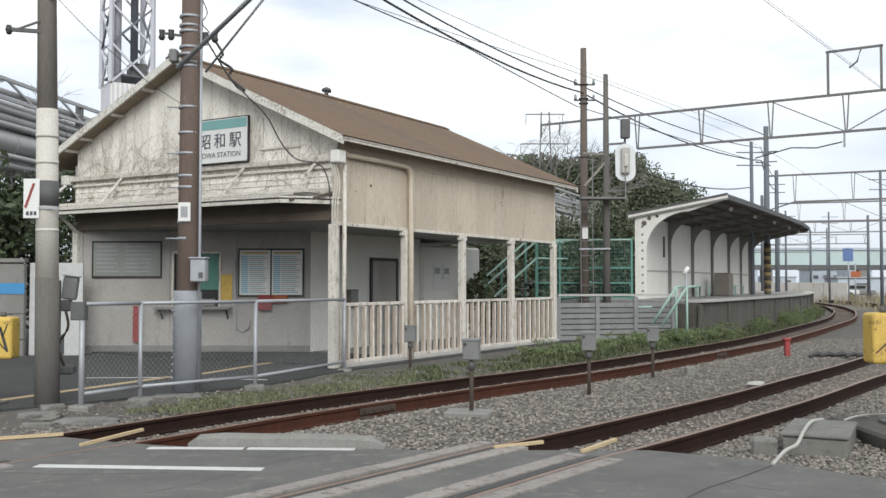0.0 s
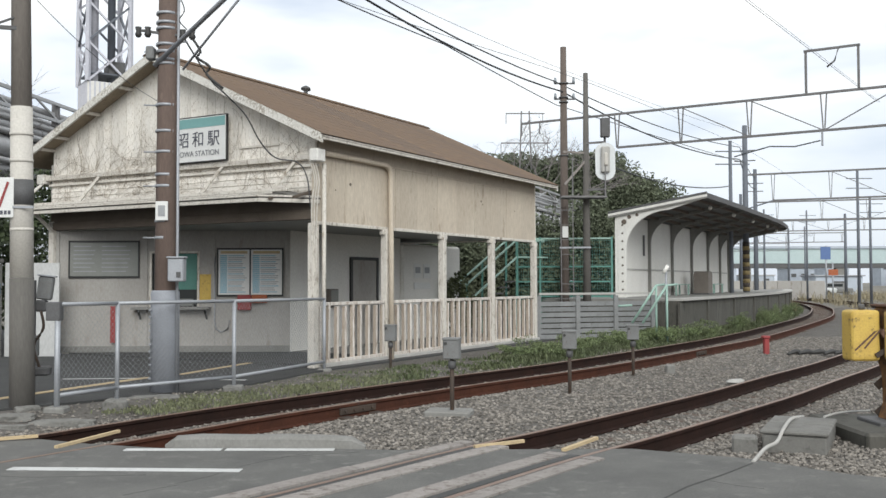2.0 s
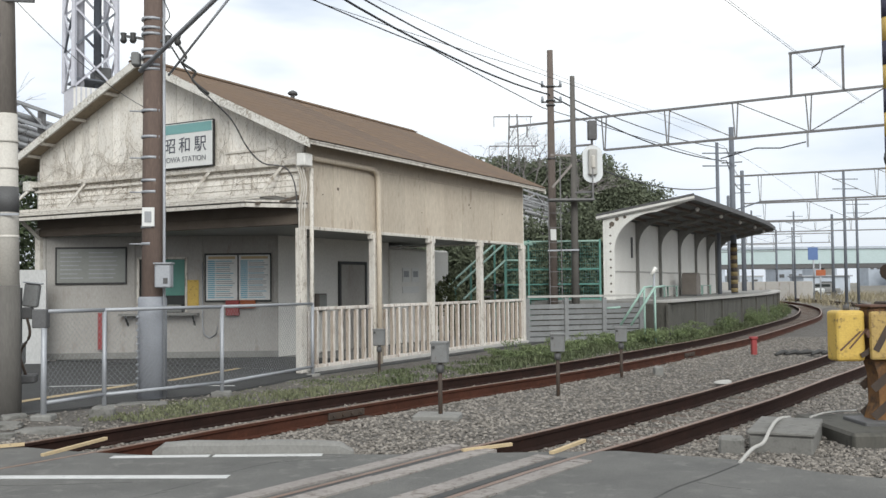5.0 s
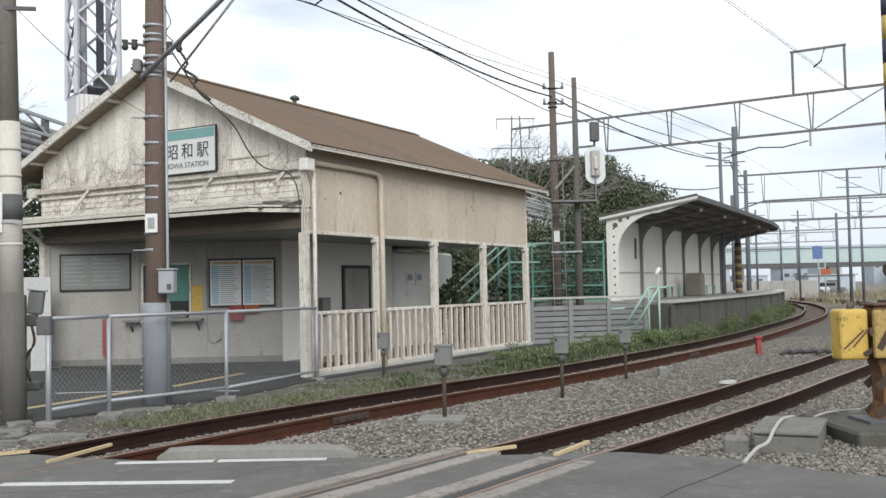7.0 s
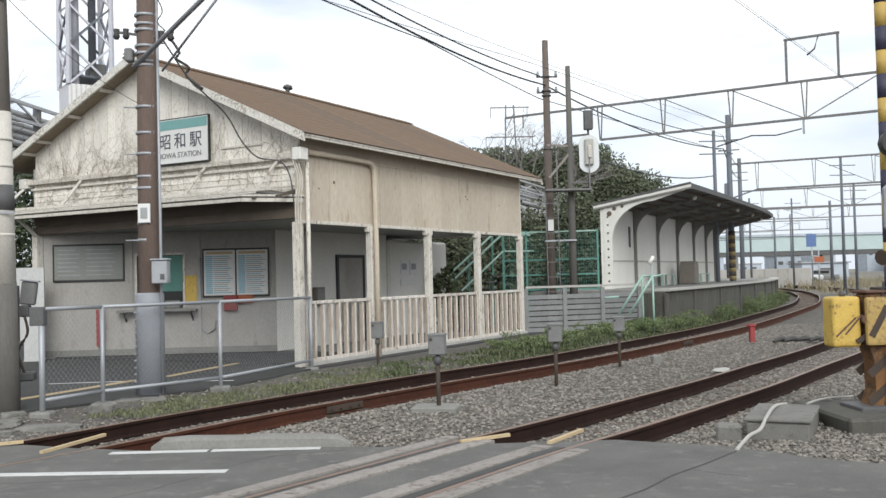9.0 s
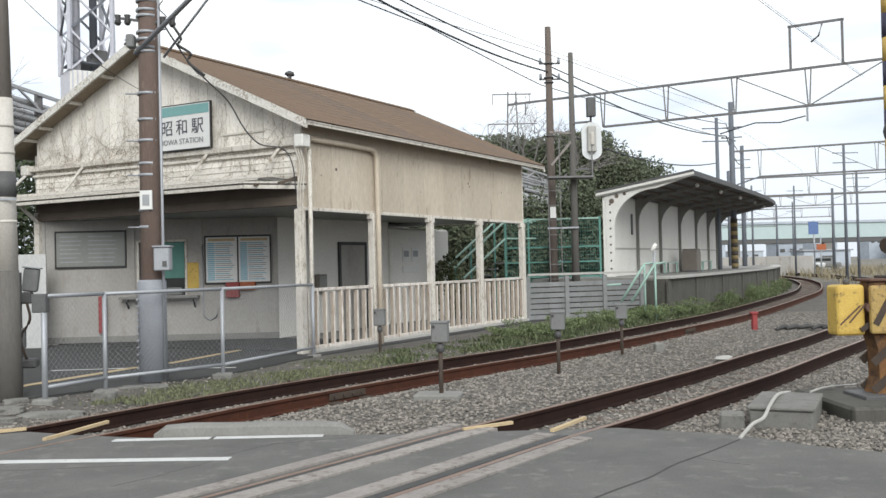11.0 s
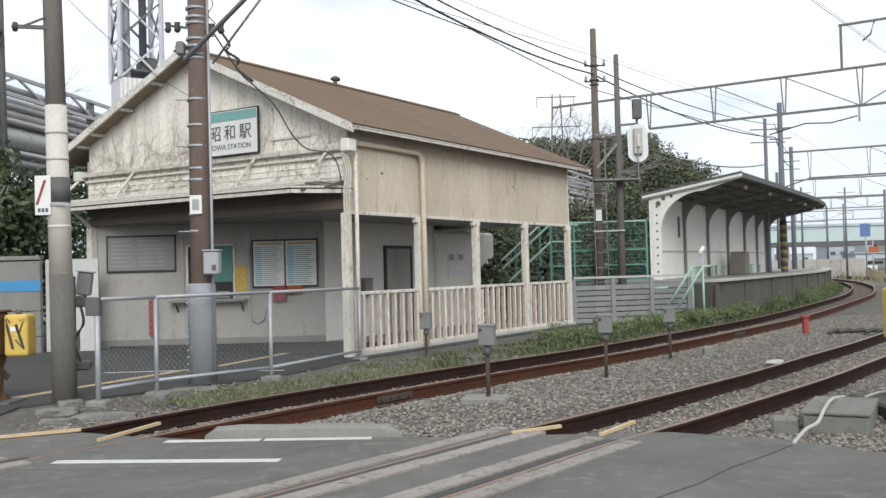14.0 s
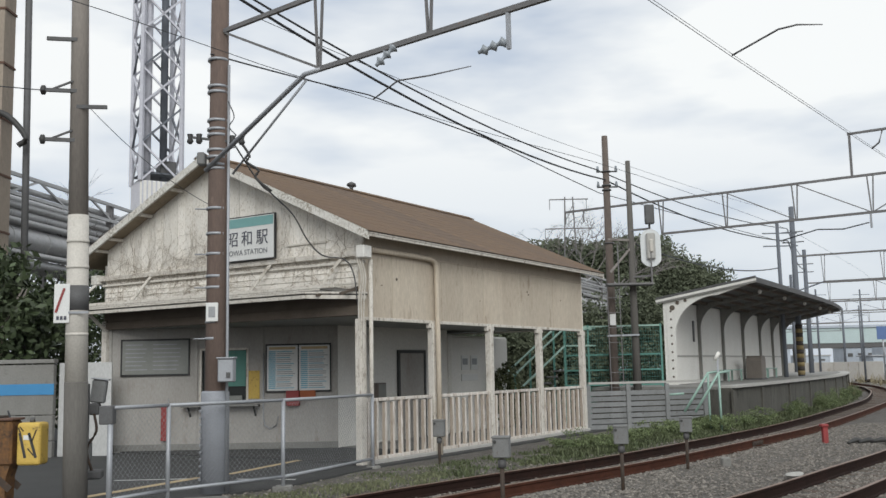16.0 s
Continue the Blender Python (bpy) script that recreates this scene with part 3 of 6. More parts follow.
# pent roof across the front, its track-side corner cut back to the wall
CUT = 0.9
pent = part("pent_roof", prism(bmesh.new(), [(0.0, 3.42), (-0.62, 3.24), (-0.62, 3.20), (0.0, 3.36)], CUT, 8.25), "dark_concrete", station, "narrow weathered pent roof over the entrance")
bm = bmesh.new()
top = [bm.verts.new(p) for p in ((0, CUT, 3.42), (-0.62, CUT, 3.24), (-0.06, -0.08, 3.20), (0, -0.08, 3.22))]
low = [bm.verts.new((v.co.x, v.co.y, v.co.z - 0.04)) for v in top]
bm.faces.new(top), bm.faces.new(list(reversed(low)))
for i in range(4):
    bm.faces.new((top[(i + 1) % 4], top[i], low[i], low[(i + 1) % 4]))
bmesh.ops.recalc_face_normals(bm, faces=bm.faces)
part("pent_corner", bm, "dark_concrete", pent, "weathered corner piece of the pent roof")
part("pent_fascia", boxed(-0.65, -0.60, CUT, 8.27, 3.13, 3.20, 0.006), "trim", pent)
part("pent_fascia", barred((-0.625, CUT, 3.165), (-0.06, -0.10, 3.13), 0.05, 0.07), "trim", pent)
part("pent_batten", boxed(-0.36, -0.30, 0.45, 8.27, 3.335, 3.385, 0.006), "trim", pent)
part("pent_batten", boxed(-0.50, -0.46, 0.70, 8.27, 3.285, 3.315, 0.006), "trim", pent)
part("pent_batten", boxed(-0.14, -0.09, 0.10, 8.27, 3.395, 3.435, 0.006), "trim", pent)
part("pent_lip", boxed(-0.68, -0.61, CUT - 0.02, 8.29, 3.225, 3.262, 0.006), "trim", pent)
part("pent_lip", barred((-0.645, CUT, 3.245), (-0.06, -0.12, 3.215), 0.06, 0.035), "trim", pent)
for i in range(15):
    y = 0.1 + i * 0.57
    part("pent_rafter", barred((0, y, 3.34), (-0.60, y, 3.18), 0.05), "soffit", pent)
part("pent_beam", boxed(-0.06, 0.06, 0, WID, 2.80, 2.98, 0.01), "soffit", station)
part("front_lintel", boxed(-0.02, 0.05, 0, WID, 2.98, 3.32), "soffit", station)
part("beam_end", boxed(-0.16, 0.06, WID + 0.1, WID + 0.34, 3.86, 4.08, 0.015), "rake", station, "block at the end of the front beam")
part("end_strut", barred((-0.06, WID + 0.12, 3.95), (-0.42, WID + 0.72, 3.32), 0.055), "rake", station, "raking white strut")
part("pent_bracket", barred((-0.02, 7.45, 2.75), (-0.55, 7.45, 3.17), 0.06), "trim", station)
# boarded panel along the track side
n_side = 11
for i in range(n_side):
    w = LEN / n_side
    part("side_panel", boxed(i * w if i else -0.14, (i + 1) * w - 0.006, -0.02 if i % 2 else -0.016, 0.03, 2.76, 4.03, 0.003), "cream", station)
part("frieze", boxed(0.0, LEN, 0.0, 0.06, 4.03, 4.36), "cream", station, "cream boarding under the eave")
for x, z in ((4.35, 3.28), (6.68, 3.62), (1.05, 3.55), (8.6, 3.5), (6.75, 3.55), (0.55, 3.4)):
    part("knot_hole", tubed([(x, -0.026, z), (x, -0.018, z)], 0.022 + 0.012 * math.sin(x * 7), 8), "soffit", station, "dark hole in the boarding")
part("side_cap", boxed(-0.15, LEN, -0.03, 0.04, 4.03, 4.06, 0.004), "cream", station)
part("side_head", boxed(-0.15, LEN, -0.035, 0.04, 2.70, 2.765, 0.006), "trim", station)
part("left_panel_wall", boxed(0.0, LEN, WID - 0.03, WID + 0.03, 0.0, 4.3), "plaster", station)
# ceiling coloured lighter than its dark boards, to bounce light into the room
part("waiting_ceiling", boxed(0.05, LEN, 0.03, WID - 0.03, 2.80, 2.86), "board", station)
# posts
for i, x in enumerate(POSTS):
    w = 0.085 if i == 0 else 0.075
    part("post", boxed(x - w, x + w, -0.075, 0.075, 0.0, 2.72, 0.012), "trim", station, "peeling cream timber post")
    if i:
        part("post_cap", boxed(x - 0.16, x + 0.16, -0.05, 0.05, 2.60, 2.70, 0.01), "trim", station)
part("post", boxed(-0.06, 0.08, WID - 0.12, WID + 0.04, 0.0, 3.0, 0.012), "trim", station, "peeling cream timber post")
part("corner_pipe", tubed([(0.0, -0.16, 0.0), (0.0, -0.16, 3.85)], 0.04), "trim", station, "pale downpipe at the corner")
part("junction_box", boxed(-0.34, -0.08, -0.26, -0.06, 3.86, 4.10, 0.02), "white_wall", station, "cream cable box under the eave")
arc = [(2.18 + 0.22 * math.sin(a), -0.1, 3.83 + 0.22 * math.cos(a)) for a in (k * math.pi / 16 for k in range(9))]
part("conduit", tubed([(0.1, -0.1, 4.06), (1.2, -0.1, 4.06), *arc, (2.40, -0.11, 2.8), (2.36, -0.14, 2.4), (2.34, -0.16, -0.2)], 0.055), "cream", station,
     "cream conduit bending down the wall")
# floor of the waiting area and plinth
part("floor_slab", boxed(2.9, LEN + 0.1, 0.1, WID, -0.25, 0.03), "concrete", station)
part("entrance_slab", boxed(0.2, 2.895, 0.1, WID, -0.25, 0.025), "forecourt", station)
part("plinth", boxed(-0.05, LEN + 0.1, -0.10, 0.12, -0.25, 0.07, 0.015), "pale_concrete", station)
# office walls: a slanted front and a long inner side
A0, A1 = Vector((0.05, 7.42, 0)), Vector((2.8, 2.9, 0))
dia = A1 - A0
DIA = Matrix.Translation(A0) @ Matrix.Rotation(math.atan2(dia.y, dia.x), 4, "Z")      # x along the slanted wall, -y towards the front
DL = dia.length
GAP0, GAP1 = 2.15, 3.18                                                               # ticket window
for x0, x1, z0, z1 in ((0, GAP0, 0, 2.8), (GAP1, DL, 0, 2.8), (GAP0, GAP1, 0, 1.06), (GAP0, GAP1, 2.28, 2.8)):
    o = part("office_wall", boxed(x0, x1, 0.0, 0.12, z0, z1), "plaster", station)
    o.matrix_basis = DIA
# inner walls take white instead of grey, standing in for the light on them
part("office_side_wall", boxed(2.8, 7.52, 2.9, 3.02, 0, 2.8), "white_wall", station)
part("white_end_wall", boxed(7.5, 10.75, 2.80, 4.6, 0, 2.66, 0.06), "white_wall", station, "white end of the inner wall")
part("office_back", boxed(2.85, 8.9, 4.3, 4.4, 0, 2.8), "plaster", station)

# the front corner: notices, ticket window and what hangs on the slanted wall
def on_wall(name, x0, x1, z0, z1, y0, y1, material, parent, label="", bevel=0.004):
    """A piece on the slanted office wall."""
    o = part(name, boxed(x0, x1, y0, y1, z0, z1, bevel), material, parent, label)
    return o


def wall_thing(name, label, category, group=""):
    return thing(name, ST @ DIA, label, category, group)


notice = wall_thing("notice_board", "wide grey notice board in a dark frame on the plaster wall", "notice board")
on_wall("sheet", 0.30, 1.84, 1.76, 2.53, -0.03, 0.0, "board", notice)
for x0, x1, z0, z1 in ((0.27, 1.87, 2.53, 2.57), (0.27, 1.87, 1.72, 1.76), (0.27, 0.30, 1.76, 2.53), (1.84, 1.87, 1.76, 2.53)):
    on_wall("frame", x0, x1, z0, z1, -0.045, 0.0, "frame", notice)
for i in range(7):
    z = 2.44 - i * 0.095
    for x0, x1 in ((0.38, 0.95), (1.02, 1.72)):
        on_wall("print_line", x0, x1 - random.uniform(0.0, 0.2), z - 0.012, z + 0.012, -0.033, -0.029, "print_grey", notice, bevel=0)
times_board = wall_thing("timetable_board", "pair of framed timetables with pale blue and grey columns", "timetable")
for x0, x1 in ((3.66, 4.37), (4.40, 5.11)):
    sheet = on_wall("timetable_sheet", x0, x1, 1.33, 2.36, -0.03, 0.0, "paper", times_board)
    on_wall("heading", x0 + 0.05, x1 - 0.05, 2.27, 2.33, -0.034, -0.029, "road_yellow", sheet, bevel=0)
    for i in range(19):
        z = 2.22 - i * 0.046
        on_wall("hour_bar", x0 + 0.04, x0 + 0.20, z - 0.014, z + 0.014, -0.033, -0.029, "print_blue", sheet, bevel=0)
        on_wall("minute_bar", x0 + 0.22, x1 - random.uniform(0.05, 0.18), z - 0.009, z + 0.009, -0.033, -0.029, "print_grey" if i % 3 else "print_blue", sheet, bevel=0)
for x0, x1, z0, z1 in ((3.63, 5.14, 2.36, 2.40), (3.63, 5.14, 1.29, 1.33), (3.63, 3.66, 1.33, 2.36), (4.37, 4.40, 1.33, 2.36), (5.11, 5.14, 1.33, 2.36)):
    on_wall("frame", x0, x1, z0, z1, -0.05, 0.0, "frame", times_board)
window = wall_thing("ticket_window", "ticket window with a worn counter and a green blind", "window")
on_wall("counter", 1.75, 3.5, 1.00, 1.05, -0.28, 0.02, "concrete", window, "worn counter shelf")
for x in (1.9, 3.4):
    part("bracket", barred((x, 0.0, 0.78), (x, -0.24, 1.0), 0.035), "frame", window)
for x0, x1, z0, z1 in ((GAP0 - 0.05, GAP0, 1.06, 2.33), (GAP1, GAP1 + 0.05, 1.06, 2.33), (GAP0 - 0.05, GAP1 + 0.05, 2.28, 2.33)):
    on_wall("window_frame", x0, x1, z0, z1, -0.03, 0.10, "trim", window)
on_wall("pane", GAP0, GAP1, 1.06, 2.28, 0.07, 0.08, "dark_glass", window, "dim window glass", 0)
on_wall("blind", GAP0 + 0.35, GAP1 - 0.02, 1.45, 2.27, 0.03, 0.05, "green", window, "green window blind")
on_wall("sill_box", GAP0 + 0.62, GAP1 - 0.1, 1.08, 1.24, 0.0, 0.06, "board", window)
poster = wall_thing("yellow_poster", "narrow plain yellow poster on the plaster wall", "poster")
on_wall("poster_sheet", 3.23, 3.49, 1.16, 1.80, -0.012, 0.0, "yellow", poster)
box_red = wall_thing("red_box", "faded red and orange box on the plaster wall", "box")
on_wall("box_body", 4.12, 4.42, 0.98, 1.33, -0.16, 0.0, "red", box_red, bevel=0.015)
on_wall("box_tray", 4.43, 4.78, 1.14, 1.33, -0.13, 0.0, "orange_rust", box_red, bevel=0.015)
banner = thing("red_banner", ST @ DIA @ pose(0.13, -0.1, 0), "narrow faded red banner on a thin pole", "banner")
part("cloth", boxed(1.12, 1.27, -0.015, 0.0, 0.25, 1.08, 0.004), "red", banner)
part("pole", tubed([(1.29, 0, 0.0), (1.29, 0, 1.2)], 0.012), "galv", banner)
wire_pipe = wall_thing("wall_conduit", "thin grey conduit looping down the plaster wall", "conduit")
part("pipe", tubed([(3.58, -0.03, 2.2), (3.58, -0.03, 0.75), (3.62, -0.03, 0.55), (3.74, -0.03, 0.48), (3.88, -0.03, 0.55), (3.92, -0.03, 0.75)], 0.015), "galv", wire_pipe)
skirt = wall_thing("wall_skirting", "dark dirty skirting along the plaster wall", "skirting")
on_wall("skirting_board", 0.0, DL, 0.03, 0.17, -0.02, 0.0, "concrete", skirt)
for x in (0.02, 2.02, 3.55, 5.22):
    on_wall("pilaster", x - 0.035, x + 0.035, 0.17, 2.8, -0.025, 0.0, "plaster", skirt)
door = thing("door_1", ST, "grey sliding door in a dark frame", "door", kind="structure")
part("door_leaf", boxed(5.22, 6.30, 2.86, 2.899, 0.03, 2.17, 0.006), "plaster", door)
for x0, x1, z0, z1 in ((5.14, 5.22, 0.03, 2.25), (6.30, 6.38, 0.03, 2.25), (5.22, 6.30, 2.17, 2.25)):
    part("door_frame", boxed(x0, x1, 2.84, 2.9, z0, z1, 0.004), "frame", door)
panel = thing("wall_notice", ST, "pair of small pale notices on the inner wall", "notice")
for x in (8.05, 8.55):
    sheet = part("sheet", boxed(x, x + 0.38, 2.78, 2.799, 1.72, 2.12, 0.004), "paper", panel)
    part("print_bar", boxed(x + 0.06, x + 0.32, 2.774, 2.781, 1.86, 2.03), "print_grey", sheet)
part("lower_sheet", boxed(8.05, 8.93, 2.78, 2.799, 1.42, 1.60, 0.004), "paper", panel)
meter_box = thing("wall_box", ST, "small brown-grey box on the wall beside the door", "box")
part("body", boxed(4.15, 4.5, 2.76, 2.895, 1.0, 1.45, 0.015), "cabinet_brown", meter_box)
part("cover", boxed(4.18, 4.47, 2.745, 2.762, 1.03, 1.42, 0.006), "board", meter_box)


# station sign
def lettering(text, size, m, material, parent, name="lettering"):
    cu = bpy.data.curves.new("lettering", "FONT")
    cu.body, cu.size, cu.align_x, cu.extrude = text, size, "CENTER", 0.002
    tmp = new("tmp", cu)
    me = bpy.data.meshes.new_from_object(tmp.evaluated_get(bpy.context.evaluated_depsgraph_get()))
    bpy.data.objects.remove(tmp)
    me.materials.clear()
    me.materials.append(M[material])
    o = new(name, me)
    o.parent, o.matrix_basis = parent, m
    return o


sign = thing("station_sign", ST @ pose(-0.13, 2.98, 4.06), "white station name sign with a teal top band", "sign")
part("panel", boxed(-0.03, 0.02, -0.83, 0.83, 0.0, 0.92, 0.006), "paper", sign)
part("top_band", boxed(-0.036, -0.029, -0.80, 0.80, 0.70, 0.89), "teal", sign)
for y0, y1, z0, z1 in ((-0.84, 0.84, 0.908, 0.93), (-0.84, 0.84, -0.01, 0.012), (-0.84, -0.822, 0.012, 0.908), (0.822, 0.84, 0.012, 0.908)):
    part("frame", boxed(-0.036, 0.03, y0, y1, z0, z1, 0.003), "frame", sign)
FACE = Matrix(((0, 0, -1, -0.038), (-1, 0, 0, 0), (0, 1, 0, 0), (0, 0, 0, 1)))
for ch, y in (("昭", 0.33), ("和", -0.08), ("駅", -0.50)):
    lettering(ch, 0.34, Matrix.Translation((0, y, 0.335)) @ FACE, "print", sign)
lettering("SHOWA STATION", 0.155, Matrix.Translation((0, -0.02, 0.12)) @ FACE, "print_mid", sign)
for y in (-0.5, 0.5):
    part("bracket", boxed(0.02, 0.13, y - 0.02, y + 0.02, 0.1, 0.8), "frame", sign)
vent = thing("roof_vent", ST @ pose(4.77, MID, RIDGE + 0.08), "small dark vent cap on the roof ridge", "vent")
part("stem", tubed([(0, 0, -0.05), (0, 0, 0.06)], 0.05), "dark_steel", vent)
part("cap", tubed([(-0.02, 0, 0.03), (0, 0, 0.07), (0, 0, 0.13), (0, 0, 0.17)], [0.06, 0.13, 0.11, 0.03], 10), "dark_steel", vent)

# dry creeper over the gable
creeper_bm = bmesh.new()
rng = random.Random(5)
for k in range(8):
    bm = creeper_bm
    for j in range(34):
        if k < 5:
            y, z = rng.uniform(3.2, 7.4) if rng.random() < 0.75 else rng.uniform(0.2, 3.2), rng.uniform(3.35, 4.2)
        else:
            y, z = rng.uniform(0.1, 7.4), rng.uniform(3.3, 3.9)
        ang = rng.uniform(0.2, 2.9)
        pts = []
        for s in range(rng.randint(8, 16)):
            top = roof_z(y) - 0.15
            if not 0.05 < y < 7.5 or z > top or z < 3.3:
                break
            pts.append((-0.022 - 0.012 * rng.random() - (0.08 if 3.92 < z < 4.05 else 0), y, z))
            ang += rng.uniform(-0.5, 0.5)
            y, z = y + 0.12 * math.cos(ang), z + 0.12 * math.sin(ang)
        if len(pts) > 2:
            r = rng.uniform(0.0018, 0.0042)
            tube(bm, pts, [r * (1 - 0.6 * i / len(pts)) for i in range(len(pts))], 4, False)
creeper = part("dry_creeper", creeper_bm, "dead")
creeper.matrix_world = ST
tagged(creeper, "leafless brown creeper clinging to the gable boards", "creeper", kind="stuff")

# white picket fence along the track side
pickets = thing("picket_fence", ST, "white painted timber picket fence with peeling paint", "fence")
for x0, x1 in zip(POSTS, POSTS[1:]):
    part("top_rail", boxed(x0 + 0.12, x1 - 0.08, -0.045, 0.03, 1.16, 1.225, 0.008), "picket", pickets)
    part("bottom_rail", boxed(x0 + 0.12, x1 - 0.08, -0.06, 0.05, 0.07, 0.13, 0.006), "picket", pickets)
shapes = []
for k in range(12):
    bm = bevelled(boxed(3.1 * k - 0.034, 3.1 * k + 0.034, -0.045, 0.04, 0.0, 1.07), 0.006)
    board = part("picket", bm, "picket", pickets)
    # faces turned along the fence take a darker tan than the white fronts
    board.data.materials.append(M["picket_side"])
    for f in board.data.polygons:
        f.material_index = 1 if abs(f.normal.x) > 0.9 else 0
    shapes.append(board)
k = 0
for x0, x1 in zip(POSTS, POSTS[1:]):
    n = int((x1 - x0 - 0.25) / 0.265)
    for i in range(n + 1):
        x = x0 + 0.17 + i * (x1 - x0 - 0.32) / n
        m = Matrix.Translation((x + rng.uniform(-0.008, 0.008), -0.012 + rng.uniform(-0.006, 0.006), 0.10 + rng.uniform(-0.05, 0.02))) @ \
            Matrix.Rotation(rng.uniform(-0.012, 0.012), 4, "Y") @ Matrix.Scale(rng.uniform(0.85, 1.08), 4, (1, 0, 0)) @ Matrix.Translation((-3.1 * (k % 12), 0, 0))
        if k < 12:
            shapes[k].matrix_basis = m
        else:
            again(shapes[k % 12], pickets, m)
        k += 1


# ---------------------------------------------------------------- platform and shelter
P0 = next(i for i, p in enumerate(TRACK_1) if p.y > 27.6)
P1 = next(i for i, p in enumerate(TRACK_1) if p.y > 66)
PLINE = TRACK_1[P0:P1]
plat = thing("station_platform", Matrix(), "stained concrete railway platform with a pale edge", "platform", kind="structure")
sweep("platform_body", PLINE, [(-1.75, -0.3), (-1.75, 1.03), (-6.2, 0.98), (-6.2, -0.3)], "platform_wall", plat)
sweep("platform_edge", PLINE, [(-1.64, 1.034), (-1.64, 1.10), (-2.15, 1.10), (-2.15, 1.034)], "pale_concrete", plat)
sweep("platform_paving", PLINE, [(-2.16, 0.985), (-2.16, 1.085), (-6.2, 1.085), (-6.2, 0.985)], "concrete", plat)
for i in range(0, len(PLINE) - 1, 5):
    p, t = PLINE[i], (PLINE[i + 1] - PLINE[i]).normalized()
    s = Vector((-t.y, t.x, 0))
    o = part("platform_pier", boxed(-0.11, 0.11, -0.06, 0.02, -0.3, 0.98, 0.01), "platform_wall", plat)
    o.matrix_basis = Matrix.Translation(p + s * 1.75) @ Matrix.Rotation(math.atan2(t.y, t.x), 4, "Z")
C0 = next(i for i, p in enumerate(TRACK_1) if p.y > 29.6)
C1 = next(i for i, p in enumerate(TRACK_1) if p.y > 49.2)
CLINE = TRACK_1[C0:C1]
shelter = thing("platform_shelter", Matrix(), "white platform shelter with a dark cantilever roof", "shelter")
FRONT, BACK, WALL_AT = 1.55, 4.80, 4.52           # across the shelter, from the track's middle


def canopy_z(y):
    """The underside of the canopy."""
    return 4.38 - (y - FRONT) * 0.164


sweep("shelter_roof", CLINE, [(-FRONT, 4.38), (-FRONT, 4.47), (-BACK, canopy_z(BACK) + 0.09), (-BACK, canopy_z(BACK))], "dark_steel", shelter)
sweep("front_fascia", CLINE, [(-FRONT + 0.01, 4.31), (-FRONT + 0.01, 4.48), (-FRONT - 0.04, 4.48), (-FRONT - 0.04, 4.31)], "dark_steel", shelter)
sweep("shelter_wall", CLINE, [(-WALL_AT, 1.085), (-WALL_AT, canopy_z(WALL_AT) - 0.02), (-WALL_AT - 0.1, canopy_z(WALL_AT) - 0.02), (-WALL_AT - 0.1, 1.085)], "white_wall", shelter)
sweep("wall_rail", CLINE, [(-WALL_AT + 0.03, 2.02), (-WALL_AT + 0.03, 2.07), (-WALL_AT, 2.07), (-WALL_AT, 2.02)], "pale_concrete", shelter)
for a in (1.9, 2.45, 3.0, 3.55, 4.1):
    z = canopy_z(a)
    sweep("purlin", CLINE, [(-a, z - 0.09), (-a, z), (-a - 0.06, z), (-a - 0.06, z - 0.09)], "soffit", shelter)


def station_frame(d):
    """The pose on the shelter line d metres from its near end: x along, y towards the back."""
    gone = 0.0
    for a, b in zip(CLINE, CLINE[1:]):
        if gone + (b - a).length >= d:
            p, t = a.lerp(b, (d - gone) / (b - a).length), (b - a).normalized()
            return Matrix.Translation(p) @ Matrix.Rotation(math.atan2(t.y, t.x), 4, "Z")
        gone += (b - a).length
    t = b - a
    return Matrix.Translation(b) @ Matrix.Rotation(math.atan2(t.y, t.x), 4, "Z")


def rib(thick, col, reach, start, top, tip):
    """A shelter frame: a slim column at the back that curves forward under the canopy. Profile in y, z."""
    bm = bmesh.new()
    back, front = WALL_AT - 0.01, FRONT + 0.08
    pairs = [((back - col, 1.085), (back, 1.085))]
    end_y = back - col - reach
    for k in range(13):
        a = k / 12 * math.pi / 2
        inside = (back - col - reach * (1 - math.cos(a)), start + (top - start) * math.sin(a))
        if k <= 6:
            outside = (back, start + (canopy_z(back) - start) * k / 6)
        else:
            y = back + (end_y - back) * (k - 6) / 6
            outside = (y, canopy_z(y))
        pairs.append((inside, outside))
    pairs.append(((front, canopy_z(front) - tip), (front, canopy_z(front))))
    rows = [[bm.verts.new((x, p[0], p[1])) for x, p in ((-thick / 2, i), (-thick / 2, o), (thick / 2, o), (thick / 2, i))] for i, o in pairs]
    for r0, r1 in zip(rows, rows[1:]):
        for k in range(4):
            bm.faces.new((r0[k], r0[(k + 1) % 4], r1[(k + 1) % 4], r1[k]))
    bm.faces.new(rows[0]), bm.faces.new(rows[-1])
    bmesh.ops.recalc_face_normals(bm, faces=bm.faces)
    return bm


end_rib = part("end_frame", rib(0.12, 0.27, 1.45, 2.7, canopy_z(3.0) - 0.17, 0.06), "white_wall", shelter, "white curved end frame")
end_rib.matrix_basis = station_frame(0.05)
for k in range(9):
    stud = part("stud", tubed([(-0.07, WALL_AT - 0.16, 0), (-0.055, WALL_AT - 0.16, 0)], 0.038, 6), "soffit", end_rib)
    stud.matrix_basis = Matrix.Translation((0, 0, 1.35 + k * 0.27))
for y, z, r in ((4.3, 3.62, 0.09), (4.12, 3.78, 0.07), (3.85, 3.84, 0.055)):
    part("web_hole", tubed([(-0.07, y, z), (-0.055, y, z)], r, 10), "soffit", end_rib, "dark hole in the frame web")
